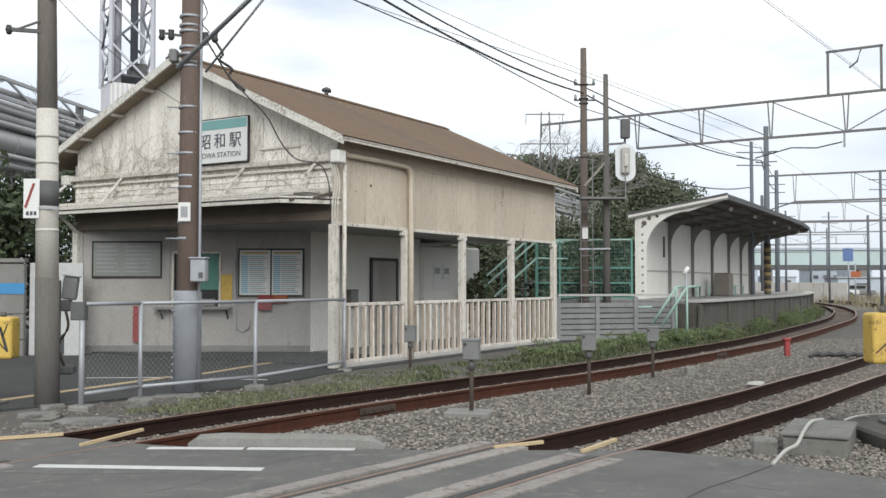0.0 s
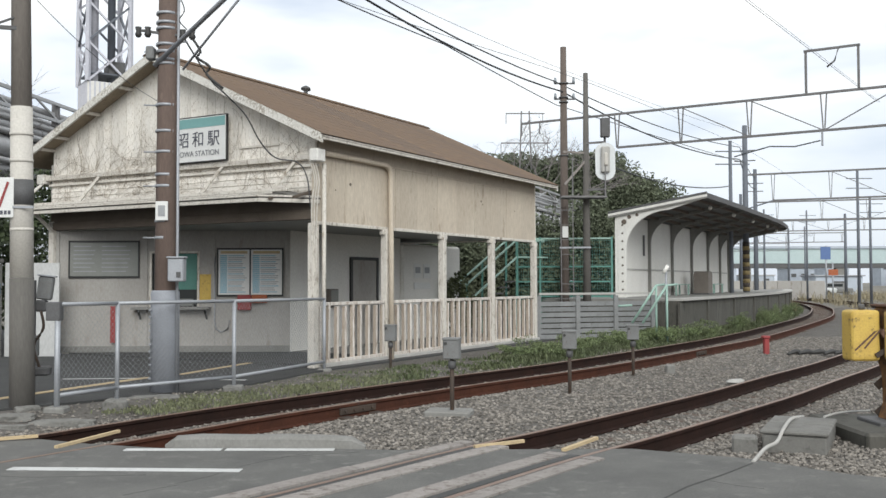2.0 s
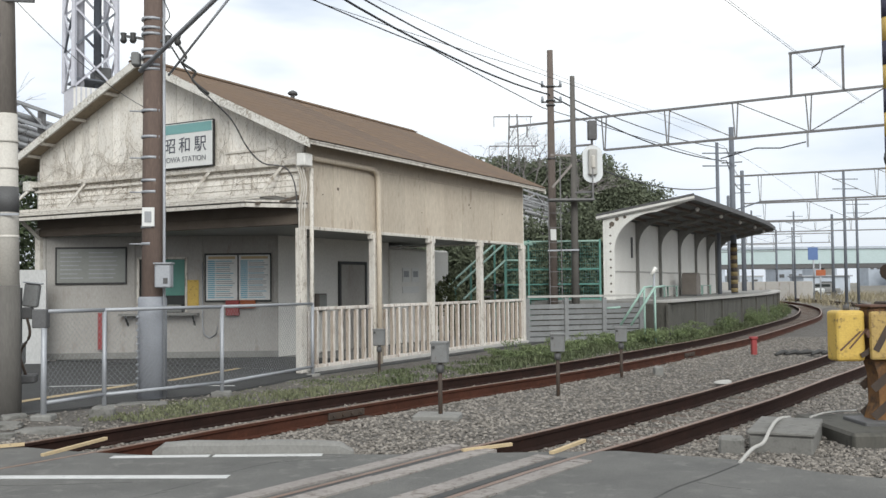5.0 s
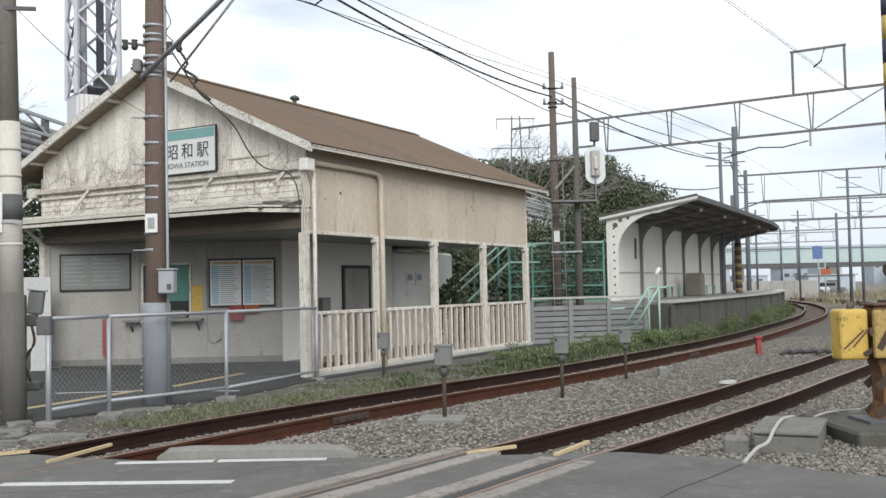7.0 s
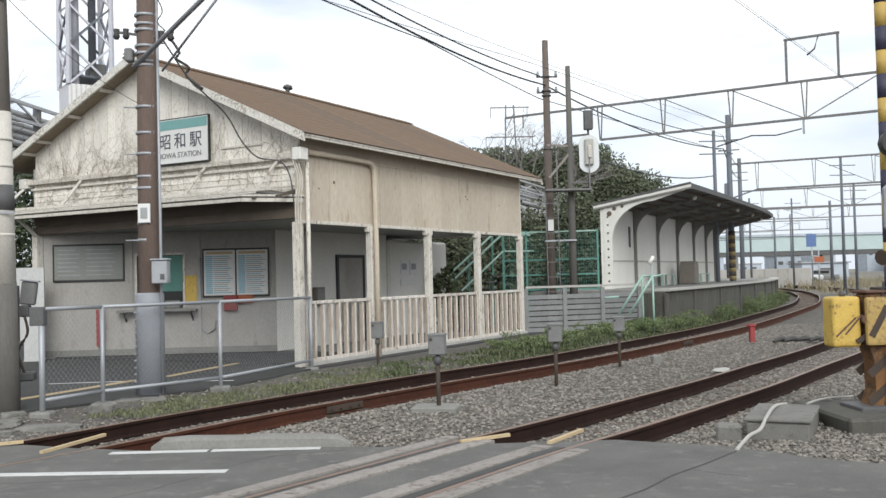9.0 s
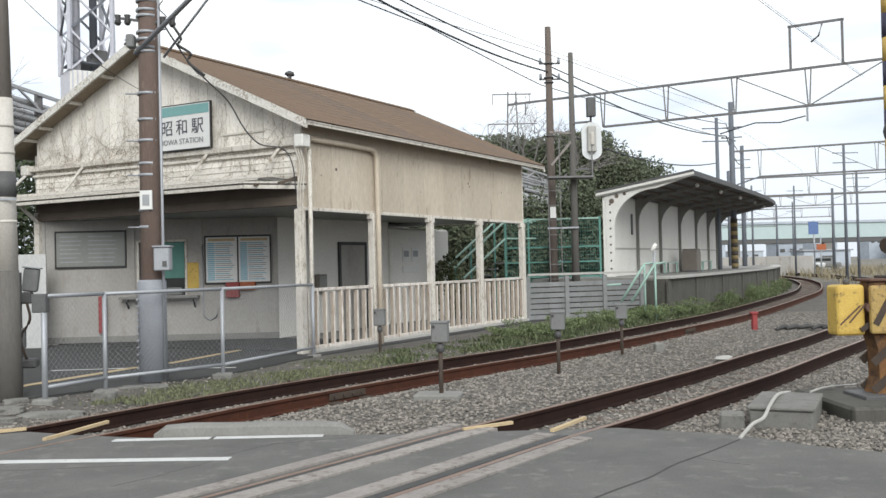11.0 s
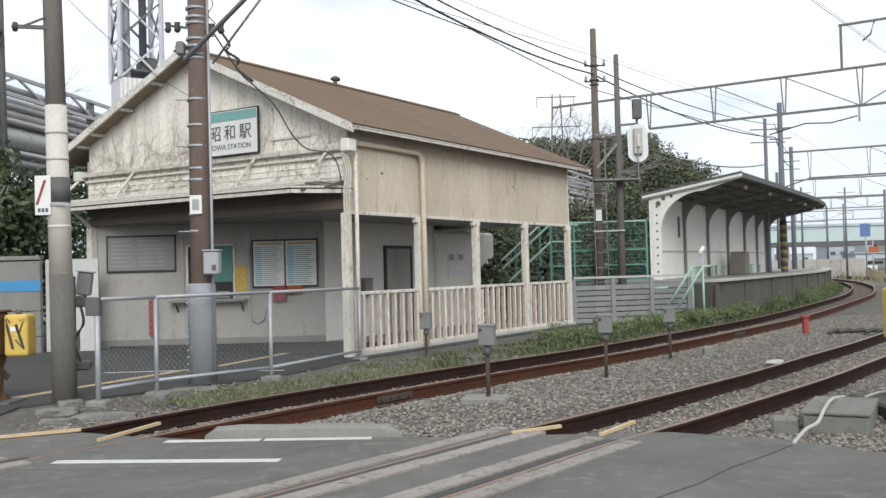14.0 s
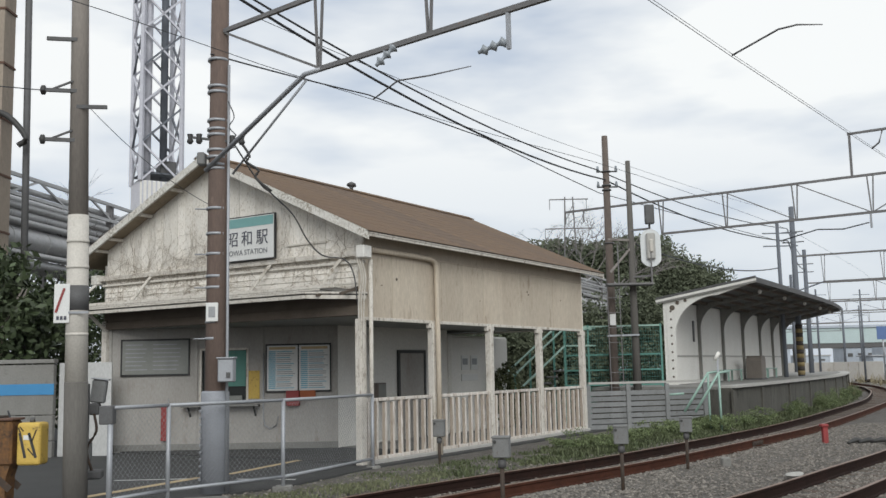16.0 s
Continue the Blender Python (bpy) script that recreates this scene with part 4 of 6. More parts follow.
arm = part("bay_frame", rib(0.08, 0.10, 0.85, 3.0, canopy_z(3.6) - 0.16, 0.08), "concrete", shelter)
arm.matrix_basis = station_frame(3.6)
for k in range(1, 7):
    again(arm, shelter, station_frame(3.6 + k * 3.35))
for dz, w, m in ((0.095, 0.07, "dark_steel"), (0.01, 0.075, "white_wall"), (-0.06, 0.05, "concrete")):
    part("rake_board", barred((-0.04, FRONT - 0.03, canopy_z(FRONT) + dz), (-0.04, BACK + 0.03, canopy_z(BACK) + dz), 0.06, w), m, shelter,
         "weathered board along the roof end").matrix_basis = station_frame(-0.02)
for k in range(5):
    lamp = part("lamp_globe", tubed([(0, 0, 0), (0, 0, 0.05), (0, 0, 0.1), (0, 0, 0.14)], [0.03, 0.07, 0.07, 0.03], 8), "white_wall", shelter)
    lamp.matrix_basis = station_frame(2.5 + k * 4.2) @ Matrix.Translation((0, 2.0, 4.10))
bench = thing("platform_bench", station_frame(6.4) @ pose(0, 4.1, 1.085), "pale slatted bench against the shelter wall", "bench", "platform benches")
for y in (-0.2, -0.08, 0.04, 0.16):
    part("slat", boxed(-1.2, 1.2, y, y + 0.09, 0.40, 0.43, 0.005), "pale_green", bench)
for x in (-1.0, 1.0):
    for y in (-0.16, 0.2):
        part("leg", boxed(x - 0.03, x + 0.03, y - 0.03, y + 0.03, 0, 0.40), "pale_green", bench)
copy_thing(bench, station_frame(13.2) @ pose(0, 4.1, 1.085))
cabinet = thing("platform_cabinet", station_frame(9.2) @ pose(0, 3.75, 1.085), "brown-grey round-topped cabinet on the platform", "cabinet")
cb = bmesh.new()
prism(cb, [(-0.42, 0.06), (0.42, 0.06), (0.42, 0.74), (0.36, 0.88), (0.18, 0.96), (-0.18, 0.96), (-0.36, 0.88), (-0.42, 0.74)], -0.3, 0.3)
part("body", cb, "cabinet_brown", cabinet)
part("base", boxed(-0.46, 0.46, -0.34, 0.34, 0, 0.06, 0.01), "dark_steel", cabinet)
part("front_panel", boxed(-0.34, 0.34, -0.312, -0.30, 0.14, 0.72, 0.004), "cabinet_brown", cabinet)
plate = thing("wall_plate", station_frame(3.0) @ pose(0, WALL_AT - 0.005, 2.55), "dark narrow plate on the shelter wall", "plate")
part("plate_panel", boxed(-0.09, 0.09, -0.03, 0.0, 0, 0.75, 0.005), "dark_steel", plate)

# slatted concrete fence between the building and the platform
slats = thing("concrete_slat_fence", Matrix(), "grey precast concrete slat fence with a pale top rail", "fence")
q0, q1 = Vector((3.25, 27.1, 0)), Vector((6.75, 28.25, 0))
for k in range(8):
    part("slat", barred(q0 + Vector((0, 0, -0.1 + k * 0.155)), q1 + Vector((0, 0, -0.1 + k * 0.155)), 0.05, 0.122), "slat", slats)
for k in range(4):
    p = q0.lerp(q1, k / 3)
    part("post", boxed(p.x - 0.06, p.x + 0.06, p.y - 0.09, p.y + 0.03, -0.3, 1.22, 0.01), "slat", slats)
part("top_rail", barred(q0 + Vector((0, -0.03, 1.27)), q1 + Vector((0, -0.03, 1.27)), 0.06), "pale_concrete", slats)

# green steps and mesh screen behind the fence
screen = thing("green_mesh_screen", Matrix(), "green steel mesh screen with pale rails", "screen")
g0, g1 = Vector((3.0, 30.9, 0)), Vector((6.0, 30.5, 0))
for k in range(5):
    p = g0.lerp(g1, k / 4)
    part("post", barred((p.x, p.y, 0.2), (p.x, p.y, 3.05), 0.06), "green", screen)
for z in (1.15, 1.62, 2.1, 3.0):
    part("rail", barred(g0 + Vector((0, 0, z)), g1 + Vector((0, 0, z)), 0.05), "pale_green" if z > 2.9 else "green", screen)
for j in range(4):
    bm = bmesh.new()
    a, b = g0.lerp(g1, j / 4), g0.lerp(g1, (j + 1) / 4)
    for i in range(1, 10):
        p = a.lerp(b, i / 10)
        bar(bm, (p.x, p.y + 0.02, 0.3), (p.x, p.y + 0.02, 3.0), 0.006)
    for i in range(24):
        z = 0.4 + i * 0.11
        bar(bm, (a.x, a.y + 0.02, z), (b.x, b.y + 0.02, z), 0.006)
    part("mesh_panel", bm, "green", screen)
steps = thing("green_steps", Matrix(), "green steel steps with sloping handrails up to the bridge", "steps")
for dy in (0.0, 0.9):
    for dz in ((0.0, -0.55) if dy == 0 else (0.0,)):
        part("handrail", barred((1.3 - dy * 0.3, 28.6 + dy, 1.55 + dz), (2.95 - dy * 0.3, 30.2 + dy, 2.95 + dz), 0.045), "pale_green", steps)
        part("top_handrail", barred((2.95 - dy * 0.3, 30.2 + dy, 2.95 + dz), (4.0, 30.9 + dy, 2.95 + dz), 0.045), "pale_green", steps)
        part("foot_handrail", barred((-0.3, 28.2 + dy, 1.55 + dz), (1.3 - dy * 0.3, 28.6 + dy, 1.55 + dz), 0.06), "pale_green", steps)
    for f in (0.0, 0.5, 1.0):
        p = Vector((1.3 - dy * 0.3, 28.6 + dy, 1.55)).lerp(Vector((2.95 - dy * 0.3, 30.2 + dy, 2.95)), f)
        part("post", barred((p.x, p.y, 0.0), p, 0.06), "green", steps)
for i in range(8):
    f = (i + 0.5) / 8
    part("tread", boxed(1.05 + f * 1.65, 1.35 + f * 1.65, 28.7 + f * 1.6, 29.6 + f * 1.6, 0.2 + f * 1.5, 0.24 + f * 1.5), "dark_steel", steps)
rails = thing("ramp_handrail", Matrix(), "pale green handrail at the end of the platform ramp", "handrail")
for x, y in ((0.0, 0.0), (0.25, -0.2)):
    part("sloping_rail", tubed([(5.85 + x, 26.9 + y, 0.45), (6.55 + x, 26.95 + y, 1.5), (6.95 + x, 27.4 + y, 1.53)], 0.035), "pale_green", rails)
    part("post", tubed([(6.55 + x, 26.95 + y, -0.1), (6.55 + x, 26.95 + y, 1.5)], 0.03), "pale_green", rails)
part("foot_rail", tubed([(5.45, 26.8, 0.93), (5.85, 26.88, 0.95)], 0.03), "pale_green", rails)
part("lamp_post", tubed([(6.82, 26.9, 0.0), (6.82, 26.9, 1.95)], 0.03), "galv", rails)
part("lamp_head", tubed([(6.75, 26.9, 1.85), (6.88, 26.9, 2.06)], 0.055), "white_wall", rails)


# ---------------------------------------------------------------- poles, gantries and cables
def bands(parent, zs, r, material="galv"):
    for z in zs:
        part("band", tubed([(0, 0, z - 0.02), (0, 0, z + 0.02)], r, 14), material, parent)


def truss(parent, length, z_top, z_low, low_from=0.0, step=2.0, x0=0.0, w=0.07):
    """Two chords with hangers and diagonals along +x."""
    part("top_chord", barred((x0, 0, z_top), (length, 0, z_top), w, w * 1.2), "galv_dark", parent)
    part("bottom_chord", barred((low_from, 0, z_low), (length, 0, z_low), w, w * 1.2), "galv_dark", parent)
    k, x = 0, low_from
    bays = round((length - low_from) / step)
    while x < length - 0.01:
        for dx in (-0.05, 0.05):
            part("hanger", barred((x + dx * 1.6, 0, z_top), (x + dx * 0.4, 0, z_low), 0.032), "galv_dark", parent)
        nx = min(x + step, length)
        if 0 < k < bays - 1:
            falls = k < (bays + 1) // 2
            part("diagonal", barred((x, 0, z_top if falls else z_low), (nx, 0, z_low if falls else z_top), 0.028), "galv_dark", parent)
        x, k = nx, k + 1


M["galv_dark"] = mat("dull_gantry_steel", (0.20, 0.195, 0.195), (0.14, 0.135, 0.135), (0.20, 0.125, 0.09), rough=0.65, metal=0.15, scale=3, wear=0.15)

left_pole = thing("utility_pole", pose(-5.21, 12.67, 0, 0, -0.8, 0), "grey utility pole with a whitewashed band beside the road", "pole", "utility poles")
part("shaft", tubed([(0, 0, -0.3), (0.0, 0, 1.67)], [0.158, 0.150], 16), "pole_dark", left_pole, "dark stained lower shaft")
part("white_band", tubed([(0, 0, 1.67), (0, 0, 3.91)], [0.146, 0.136], 16), "pole_white", left_pole, "whitewashed band")
part("upper_shaft", tubed([(0, 0, 3.91), (-0.02, 0, 9.5)], [0.128, 0.10], 16), "pole_grey", left_pole)
part("dark_collar", tubed([(0, 0, 2.62), (0, 0, 2.95)], 0.149, 16), "dark_steel", left_pole)
bands(left_pole, (2.3, 3.2, 3.55), 0.148, "pole_white")
for z, d in ((4.93, -1), (5.62, -1), (5.4, 1), (6.35, -1)):
    part("step_bracket", barred((0, -0.1, z), (d * 0.42, -0.12, z - 0.03 * d), 0.04, 0.05), "dark_steel", left_pole)
for z, d in ((4.93, -1), (5.62, -1)):
    part("bracket_spool", tubed([(d * 0.46, -0.12, z - 0.03), (d * 0.46, -0.12, z + 0.03), (d * 0.46, -0.12, z + 0.09)], [0.03, 0.05, 0.03], 8), "black", left_pole, "black cable spool")
    part("bracket_strut", barred((-0.05, -0.11, z + 0.14), (d * 0.36, -0.12, z + 0.03), 0.025), "dark_steel", left_pole)
plate = thing("pole_sign", pose(-5.29, 12.53, 2.57), "white sign with a red diagonal stroke on the pole", "sign")
part("plate_panel", boxed(-0.21, -0.0, -0.012, 0.0, -0.12, 0.40, 0.004), "paper", plate)
part("stroke", barred((-0.18, -0.016, 0.02), (-0.07, -0.016, 0.34), 0.012, 0.03), "red", plate)
for k in range(3):
    part("print_bar", boxed(-0.17 + 0.05 * k, -0.135 + 0.05 * k, -0.017, -0.011, -0.08, -0.03), "print", plate)
part("strap", boxed(-0.01, 0.26, -0.02, 0.0, 0.0, 0.03), "galv", plate)

main_pole = thing("catenary_pole", pose(-3.83, 14.39, 0), "brown timber catenary pole with steel bands and a grey sleeve", "pole")
part("shaft", tubed([(0, 0, -0.3), (0.015, 0, 4.5), (0.03, 0, 11.2)], [0.172, 0.150, 0.120], 18), "pole_wood", main_pole)
part("sleeve", tubed([(0, 0, -0.1), (0, 0, 1.46), (0, 0, 1.49)], [0.212, 0.208, 0.19], 18), "sleeve", main_pole, "grey ribbed sleeve round the foot")
for k in range(13):
    part("sleeve_bolt", tubed([(-0.16, -0.165, 0.1 + k * 0.1), (-0.18, -0.185, 0.1 + k * 0.1)], 0.018, 6), "galv", main_pole)
bands(main_pole, (2.27, 2.52, 3.04, 3.21, 3.55, 3.86, 4.25, 4.87, 4.93, 5.05, 5.16, 5.40, 5.49, 5.63, 6.08, 6.17, 6.6), 0.162)
part("conduit", tubed([(0.2, -0.10, 0.0), (0.2, -0.10, 2.4), (0.19, -0.08, 6.5)], 0.022), "galv", main_pole, "pale cable conduit")
for z, s in ((2.27, -1), (3.04, -1), (3.55, -1), (4.25, -1), (5.05, -1), (5.2, 1)):
    part("step_bolt", tubed([(0, 0, z), (s * 0.32, -0.06, z)], 0.012, 6), "galv", main_pole)
for s_, z in ((-1, 5.32), (1, 5.28)):
    part("cable_arm", barred((0, -0.05, z), (s_ * 0.42, -0.1, z + 0.05), 0.035), "dark_steel", main_pole)
    for d in (0.26, 0.40):
        part("spool", tubed([(s_ * d, -0.1, z - 0.06), (s_ * d, -0.1, z - 0.02), (s_ * d, -0.1, z + 0.03), (s_ * d, -0.1, z + 0.09)], [0.03, 0.055, 0.035, 0.05], 8), "black", main_pole, "black cable spool")
part("splice_box", boxed(-0.28, -0.16, -0.16, 0.0, 4.92, 5.12, 0.02), "relay_grey", main_pole, "small grey splice box")
part("loose_lead", tubed(spline([(0.40, -0.1, 5.25), (0.52, -0.1, 5.05), (0.48, -0.12, 4.95), (0.66, -0.1, 4.82), (0.62, -0.1, 4.7), (0.85, -0.05, 4.5)], 5), 0.022, 6), "black", main_pole, "twisted black lead")
part("loose_lead", tubed(spline([(0.2, -0.15, 5.9), (0.3, -0.18, 5.65), (0.22, -0.16, 5.5), (0.33, -0.15, 5.36)], 5), 0.009, 5), "cable", main_pole)
part("plate", boxed(-0.10, 0.08, -0.20, -0.175, 2.52, 2.80, 0.004), "paper", main_pole, "small white pole plate")
part("plate_print", boxed(-0.06, 0.04, -0.206, -0.199, 2.58, 2.74), "print_grey", main_pole)
meter = thing("cable_box", pose(-3.58, 14.22, 1.62), "grey steel cable box strapped to the pole", "cable box")
part("body", boxed(-0.13, 0.10, -0.17, 0.02, 0.0, 0.34, 0.015), "galv", meter)
part("lid", boxed(-0.145, 0.115, -0.19, 0.03, 0.34, 0.365, 0.006), "galv", meter)
part("lock", boxed(0.0, 0.06, -0.185, -0.168, 0.06, 0.14), "dark_steel", meter)

# gantry over the crossing
DIRG = math.degrees(math.atan2(-0.62, 0.785))
gantry = thing("catenary_gantry", pose(-3.83, 14.39, 0, 0, 0, DIRG), "dull steel lattice gantry reaching over the crossing", "gantry", "gantries")
truss(gantry, 14.0, 7.05, 5.96, 2.3, 2.05, 0.1, 0.055)
part("raking_brace", tubed([(-0.08, -0.16, 4.84), (2.0, 0, 5.95), (2.35, 0, 5.95)], 0.036), "galv", gantry, "raking steel brace")
part("thin_brace", tubed([(0.25, 0.1, 4.78), (1.98, 0.05, 5.88)], 0.018), "galv", gantry)
part("drop_arm", barred((5.58, 0, 5.96), (5.58, 0, 5.48), 0.045), "galv", gantry)
part("entry_diagonal", barred((0.1, 0, 7.05), (2.3, 0, 5.98), 0.035), "galv_dark", gantry)
part("end_post", tubed([(14.0, 0, -0.3), (14.0, 0, 9.0)], 0.15, 12), "pole_grey", gantry)


def insulator(parent, p, q):
    p, q = Vector(p), Vector(q)
    pts, rs = [], []
    for k in range(13):
        pts.append(p.lerp(q, k / 12))
        rs.append(0.072 if k % 4 == 1 else 0.042 if k % 4 == 2 else 0.024)
    part("insulator", tubed(pts, rs, 10), "insul", parent, "grey porcelain insulator")


insulator(gantry, (3.75, 0, 5.95), (3.58, -0.18, 5.68))
insulator(gantry, (5.55, -0.02, 5.58), (5.2, -0.1, 5.50))

# signal poles and the first far gantry
pole_a = thing("catenary_pole", pose(4.45, 30.2, 0), "slim brown timber catenary pole by the fence", "pole")
part("shaft", tubed([(0, 0, -0.3), (0, 0, 9.06)], [0.155, 0.095], 14), "pole_a", pole_a)
bands(pole_a, (7.3, 7.45, 7.9, 4.3, 5.6), 0.15, "dark_steel")
part("plate", boxed(-0.09, 0.09, -0.2, -0.17, 3.0, 3.35), "paper", pole_a, "small white pole plate")
for z in (7.9, 7.4):
    part("cross_arm", barred((-0.3, 0, z), (0.36, 0, z), 0.045), "dark_steel", pole_a)
    for x in (-0.26, 0.32):
        part("pin", tubed([(x, 0, z), (x, 0, z + 0.18)], [0.05, 0.035], 8), "insul", pole_a)
pole_b = thing("signal_pole", pose(5.05, 29.6, 0), "grey timber signal pole with ladder and platform", "pole")
part("shaft", tubed([(0, 0, -0.3), (0, 0, 8.1)], [0.135, 0.075], 14), "pole_dark", pole_b)
for x in (-0.48, -0.85):
    part("ladder_stile", barred((x, -0.5, -0.2), (x, -0.35, 4.2), 0.024), "galv_dark", pole_b)
for k in range(9):
    part("ladder_rung", barred((-0.85, -0.5 + k * 0.016, 0.2 + k * 0.45), (-0.48, -0.5 + k * 0.016, 0.2 + k * 0.45), 0.018), "galv_dark", pole_b)
for z in (0.75, 2.65):
    part("stay", barred((-0.9, -0.4, z), (0.1, -0.15, z + 0.02), 0.05), "galv", pole_b)
part("stand", boxed(-0.85, 0.55, -0.55, 0.05, 4.17, 4.23, 0.006), "galv_dark", pole_b, "small steel work stand")
part("brace", barred((-0.75, -0.3, 5.6), (0.0, 0, 5.6), 0.06), "plank", pole_b)
part("brace_rake", barred((-0.7, -0.2, 4.6), (0.1, 0, 5.5), 0.06), "plank", pole_b)
for x in (-0.5, 0.5):
    part("stand_post", barred((x, -0.5, 4.2), (x, -0.5, 5.4), 0.035), "galv_dark", pole_b)
signal = thing("railway_signal", pose(5.58, 29.25, 0), "railway signal with a white oval backboard and black top", "signal")
bb = bmesh.new()
ring = []
for k in range(24):
    a = 2 * math.pi * k / 24
    ring.append((0.31 * math.cos(a), (0.28 * math.sin(a)) + (0.30 if math.sin(a) > 0 else -0.30)))
prism(bb, ring, -0.02, 0.02)
part("backboard", bb, "signal_white", signal, "white oval backboard").matrix_basis = Matrix.Translation((0, 0, 5.30))
part("lamp_case", boxed(-0.14, 0.12, -0.16, -0.02, 4.95, 5.75, 0.03), "pale_concrete", signal)
part("lamp_back", boxed(-0.07, 0.05, -0.22, -0.16, 5.15, 5.55, 0.03), "pole_white", signal)
part("top_box", boxed(-0.15, 0.12, -0.2, 0.02, 6.03, 6.62, 0.02), "dark_steel", signal, "black box on top")
part("mast", tubed([(0, 0.05, 4.2), (0, 0.05, 6.1)], 0.035), "galv_dark", signal)
part("arm", barred((-0.55, 0.3, 4.45), (0, 0.02, 4.45), 0.06), "galv_dark", signal)
part("arm", barred((-0.55, 0.3, 5.9), (0, 0.02, 5.9), 0.06), "galv_dark", signal)
DIR1 = math.degrees(math.atan2(-0.557, 0.83))
gantry_1 = thing("catenary_gantry", pose(4.45, 30.2, 0, 0, 0, DIR1), "dull steel lattice gantry across both tracks", "gantry", "gantries")
truss(gantry_1, 14.0, 6.75, 5.72, 1.8, 2.0, -1.5, 0.055)
for x in (7.35, 8.7):
    part("frame_leg", barred((x, 0, 6.75), (x, 0, 7.95), 0.06), "galv_dark", gantry_1)
part("frame_top", barred((7.3, 0, 7.95), (8.75, 0, 7.95), 0.06), "galv_dark", gantry_1)
part("frame_hook", tubed([(8.2, 0, 7.93), (8.1, 0, 7.6), (7.9, 0, 7.45)], 0.025), "galv_dark", gantry_1)
part("drop_arm", barred((7.75, 0, 5.72), (7.75, 0, 5.3), 0.05), "galv", gantry_1)
part("pull_off", tubed([(7.7, 0, 5.45), (7.0, 0.1, 5.35), (6.3, 0.2, 5.42), (5.3, 0.2, 5.2)], 0.018), "cable", gantry_1)
part("end_post", tubed([(14.0, 0, -0.3), (14.0, 0, 9.0)], 0.14, 12), "pole_grey", gantry_1)
for x in (-1.5, -0.85):
    part("stub_hanger", barred((x, 0, 6.75), (x, 0, 6.35), 0.03), "galv_dark", gantry_1)


def far_gantry(x, y, height, beam, span, turn, striped=False, lower=0.9):
    g = thing("catenary_gantry", pose(x, y, 0, 0, 0, turn), "dull steel gantry over the tracks in the distance", "gantry", "gantries")
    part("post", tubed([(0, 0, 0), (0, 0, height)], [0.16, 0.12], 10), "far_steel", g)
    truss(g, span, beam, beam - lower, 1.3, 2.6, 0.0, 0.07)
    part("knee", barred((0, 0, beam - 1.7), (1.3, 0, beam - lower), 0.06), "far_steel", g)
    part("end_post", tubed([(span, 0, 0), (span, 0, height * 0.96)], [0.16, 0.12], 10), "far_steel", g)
    for zz in (beam + 1.2, beam + 0.7):
        part("arm", barred((-0.5, 0, zz), (0.5, 0, zz), 0.05), "dark_steel", g)
    if striped:
        for k in range(6):
            z = 1.15 + k * 0.4
            part("stripe", tubed([(0, 0, z), (0, 0, z + 0.2)], 0.172, 10), "stripe_yellow", g, "dirty yellow warning stripe")
            part("dark_stripe", tubed([(0, 0, z + 0.2), (0, 0, z + 0.4)], 0.170, 10), "stripe_dark", g)
    return g


far_gantry(15.82, 46.8, 9.3, 6.85, 13.5, -26, True, 1.3)
far_gantry(20.9, 60.0, 8.7, 6.6, 13, -20, False, 1.2)
far_gantry(25.3, 76, 8.6, 6.5, 12.5, -16)
far_gantry(29.6, 96, 8.6, 6.4, 12, -14)
far_gantry(34, 122, 8.6, 6.4, 12, -12)
for x, y, h in ((14.35, 44.5, 8.2), (26.5, 58, 8.4), (31, 66, 7.5), (30, 84, 8.0), (37, 92, 8.5), (44, 110, 8.0), (40, 130, 9)):
    mast = thing("line_mast", pose(x, y, 0), "thin grey line mast beside the tracks", "mast", "line masts")
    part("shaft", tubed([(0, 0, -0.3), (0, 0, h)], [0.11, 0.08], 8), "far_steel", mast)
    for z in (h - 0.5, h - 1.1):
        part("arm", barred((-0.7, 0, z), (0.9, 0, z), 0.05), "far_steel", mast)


def cable(points, r, sag, label):
    """A hanging cable through the points."""
    pts = []
    for a, b in zip(points, points[1:]):
        a, b = Vector(a), Vector(b)
        for k in range(12):
            t = k / 12
            p = a.lerp(b, t)
            p.z -= sag * 4 * t * (1 - t)
            pts.append(p)
    pts.append(Vector(points[-1]))
    o = part("overhead_cable", tubed(pts, r, 5), "cable")
    return tagged(o, label, "cable", "overhead cables")


LBL = "black overhead cable hanging between the poles"
cable([(-3.95, 14.3, 8.0), (4.15, 30.1, 7.95), (15.5, 46.6, 8.2), (20.9, 60, 8.2)], 0.020, 0.32, LBL)
cable([(-3.75, 14.3, 7.75), (4.4, 30.1, 7.62), (15.5, 46.6, 7.6), (20.9, 60, 7.5)], 0.026, 0.42, LBL)
cable([(-3.9, 14.2, 6.65), (-1.85, 18.0, 7.05), (0.5, 22.5, 7.22), (4.2, 30.1, 7.2), (15.8, 46.6, 7.4)], 0.014, 0.02, LBL)
cable([(-3.2, 14.3, 7.25), (4.0, 30.3, 8.55), (15.3, 46.6, 9.0)], 0.006, 0.1, LBL)
cable([(-14, -1, 8.8), (-3.83, 14.35, 8.8)], 0.022, 0.4, LBL)
cable([(-16, 10, 6.6), (-5.7, 12.5, 5.62)], 0.008, 0.1, LBL)
cable([(-5.2, 12.75, 5.45), (-4.3, 15.6, 4.55)], 0.005, 0.12, LBL)
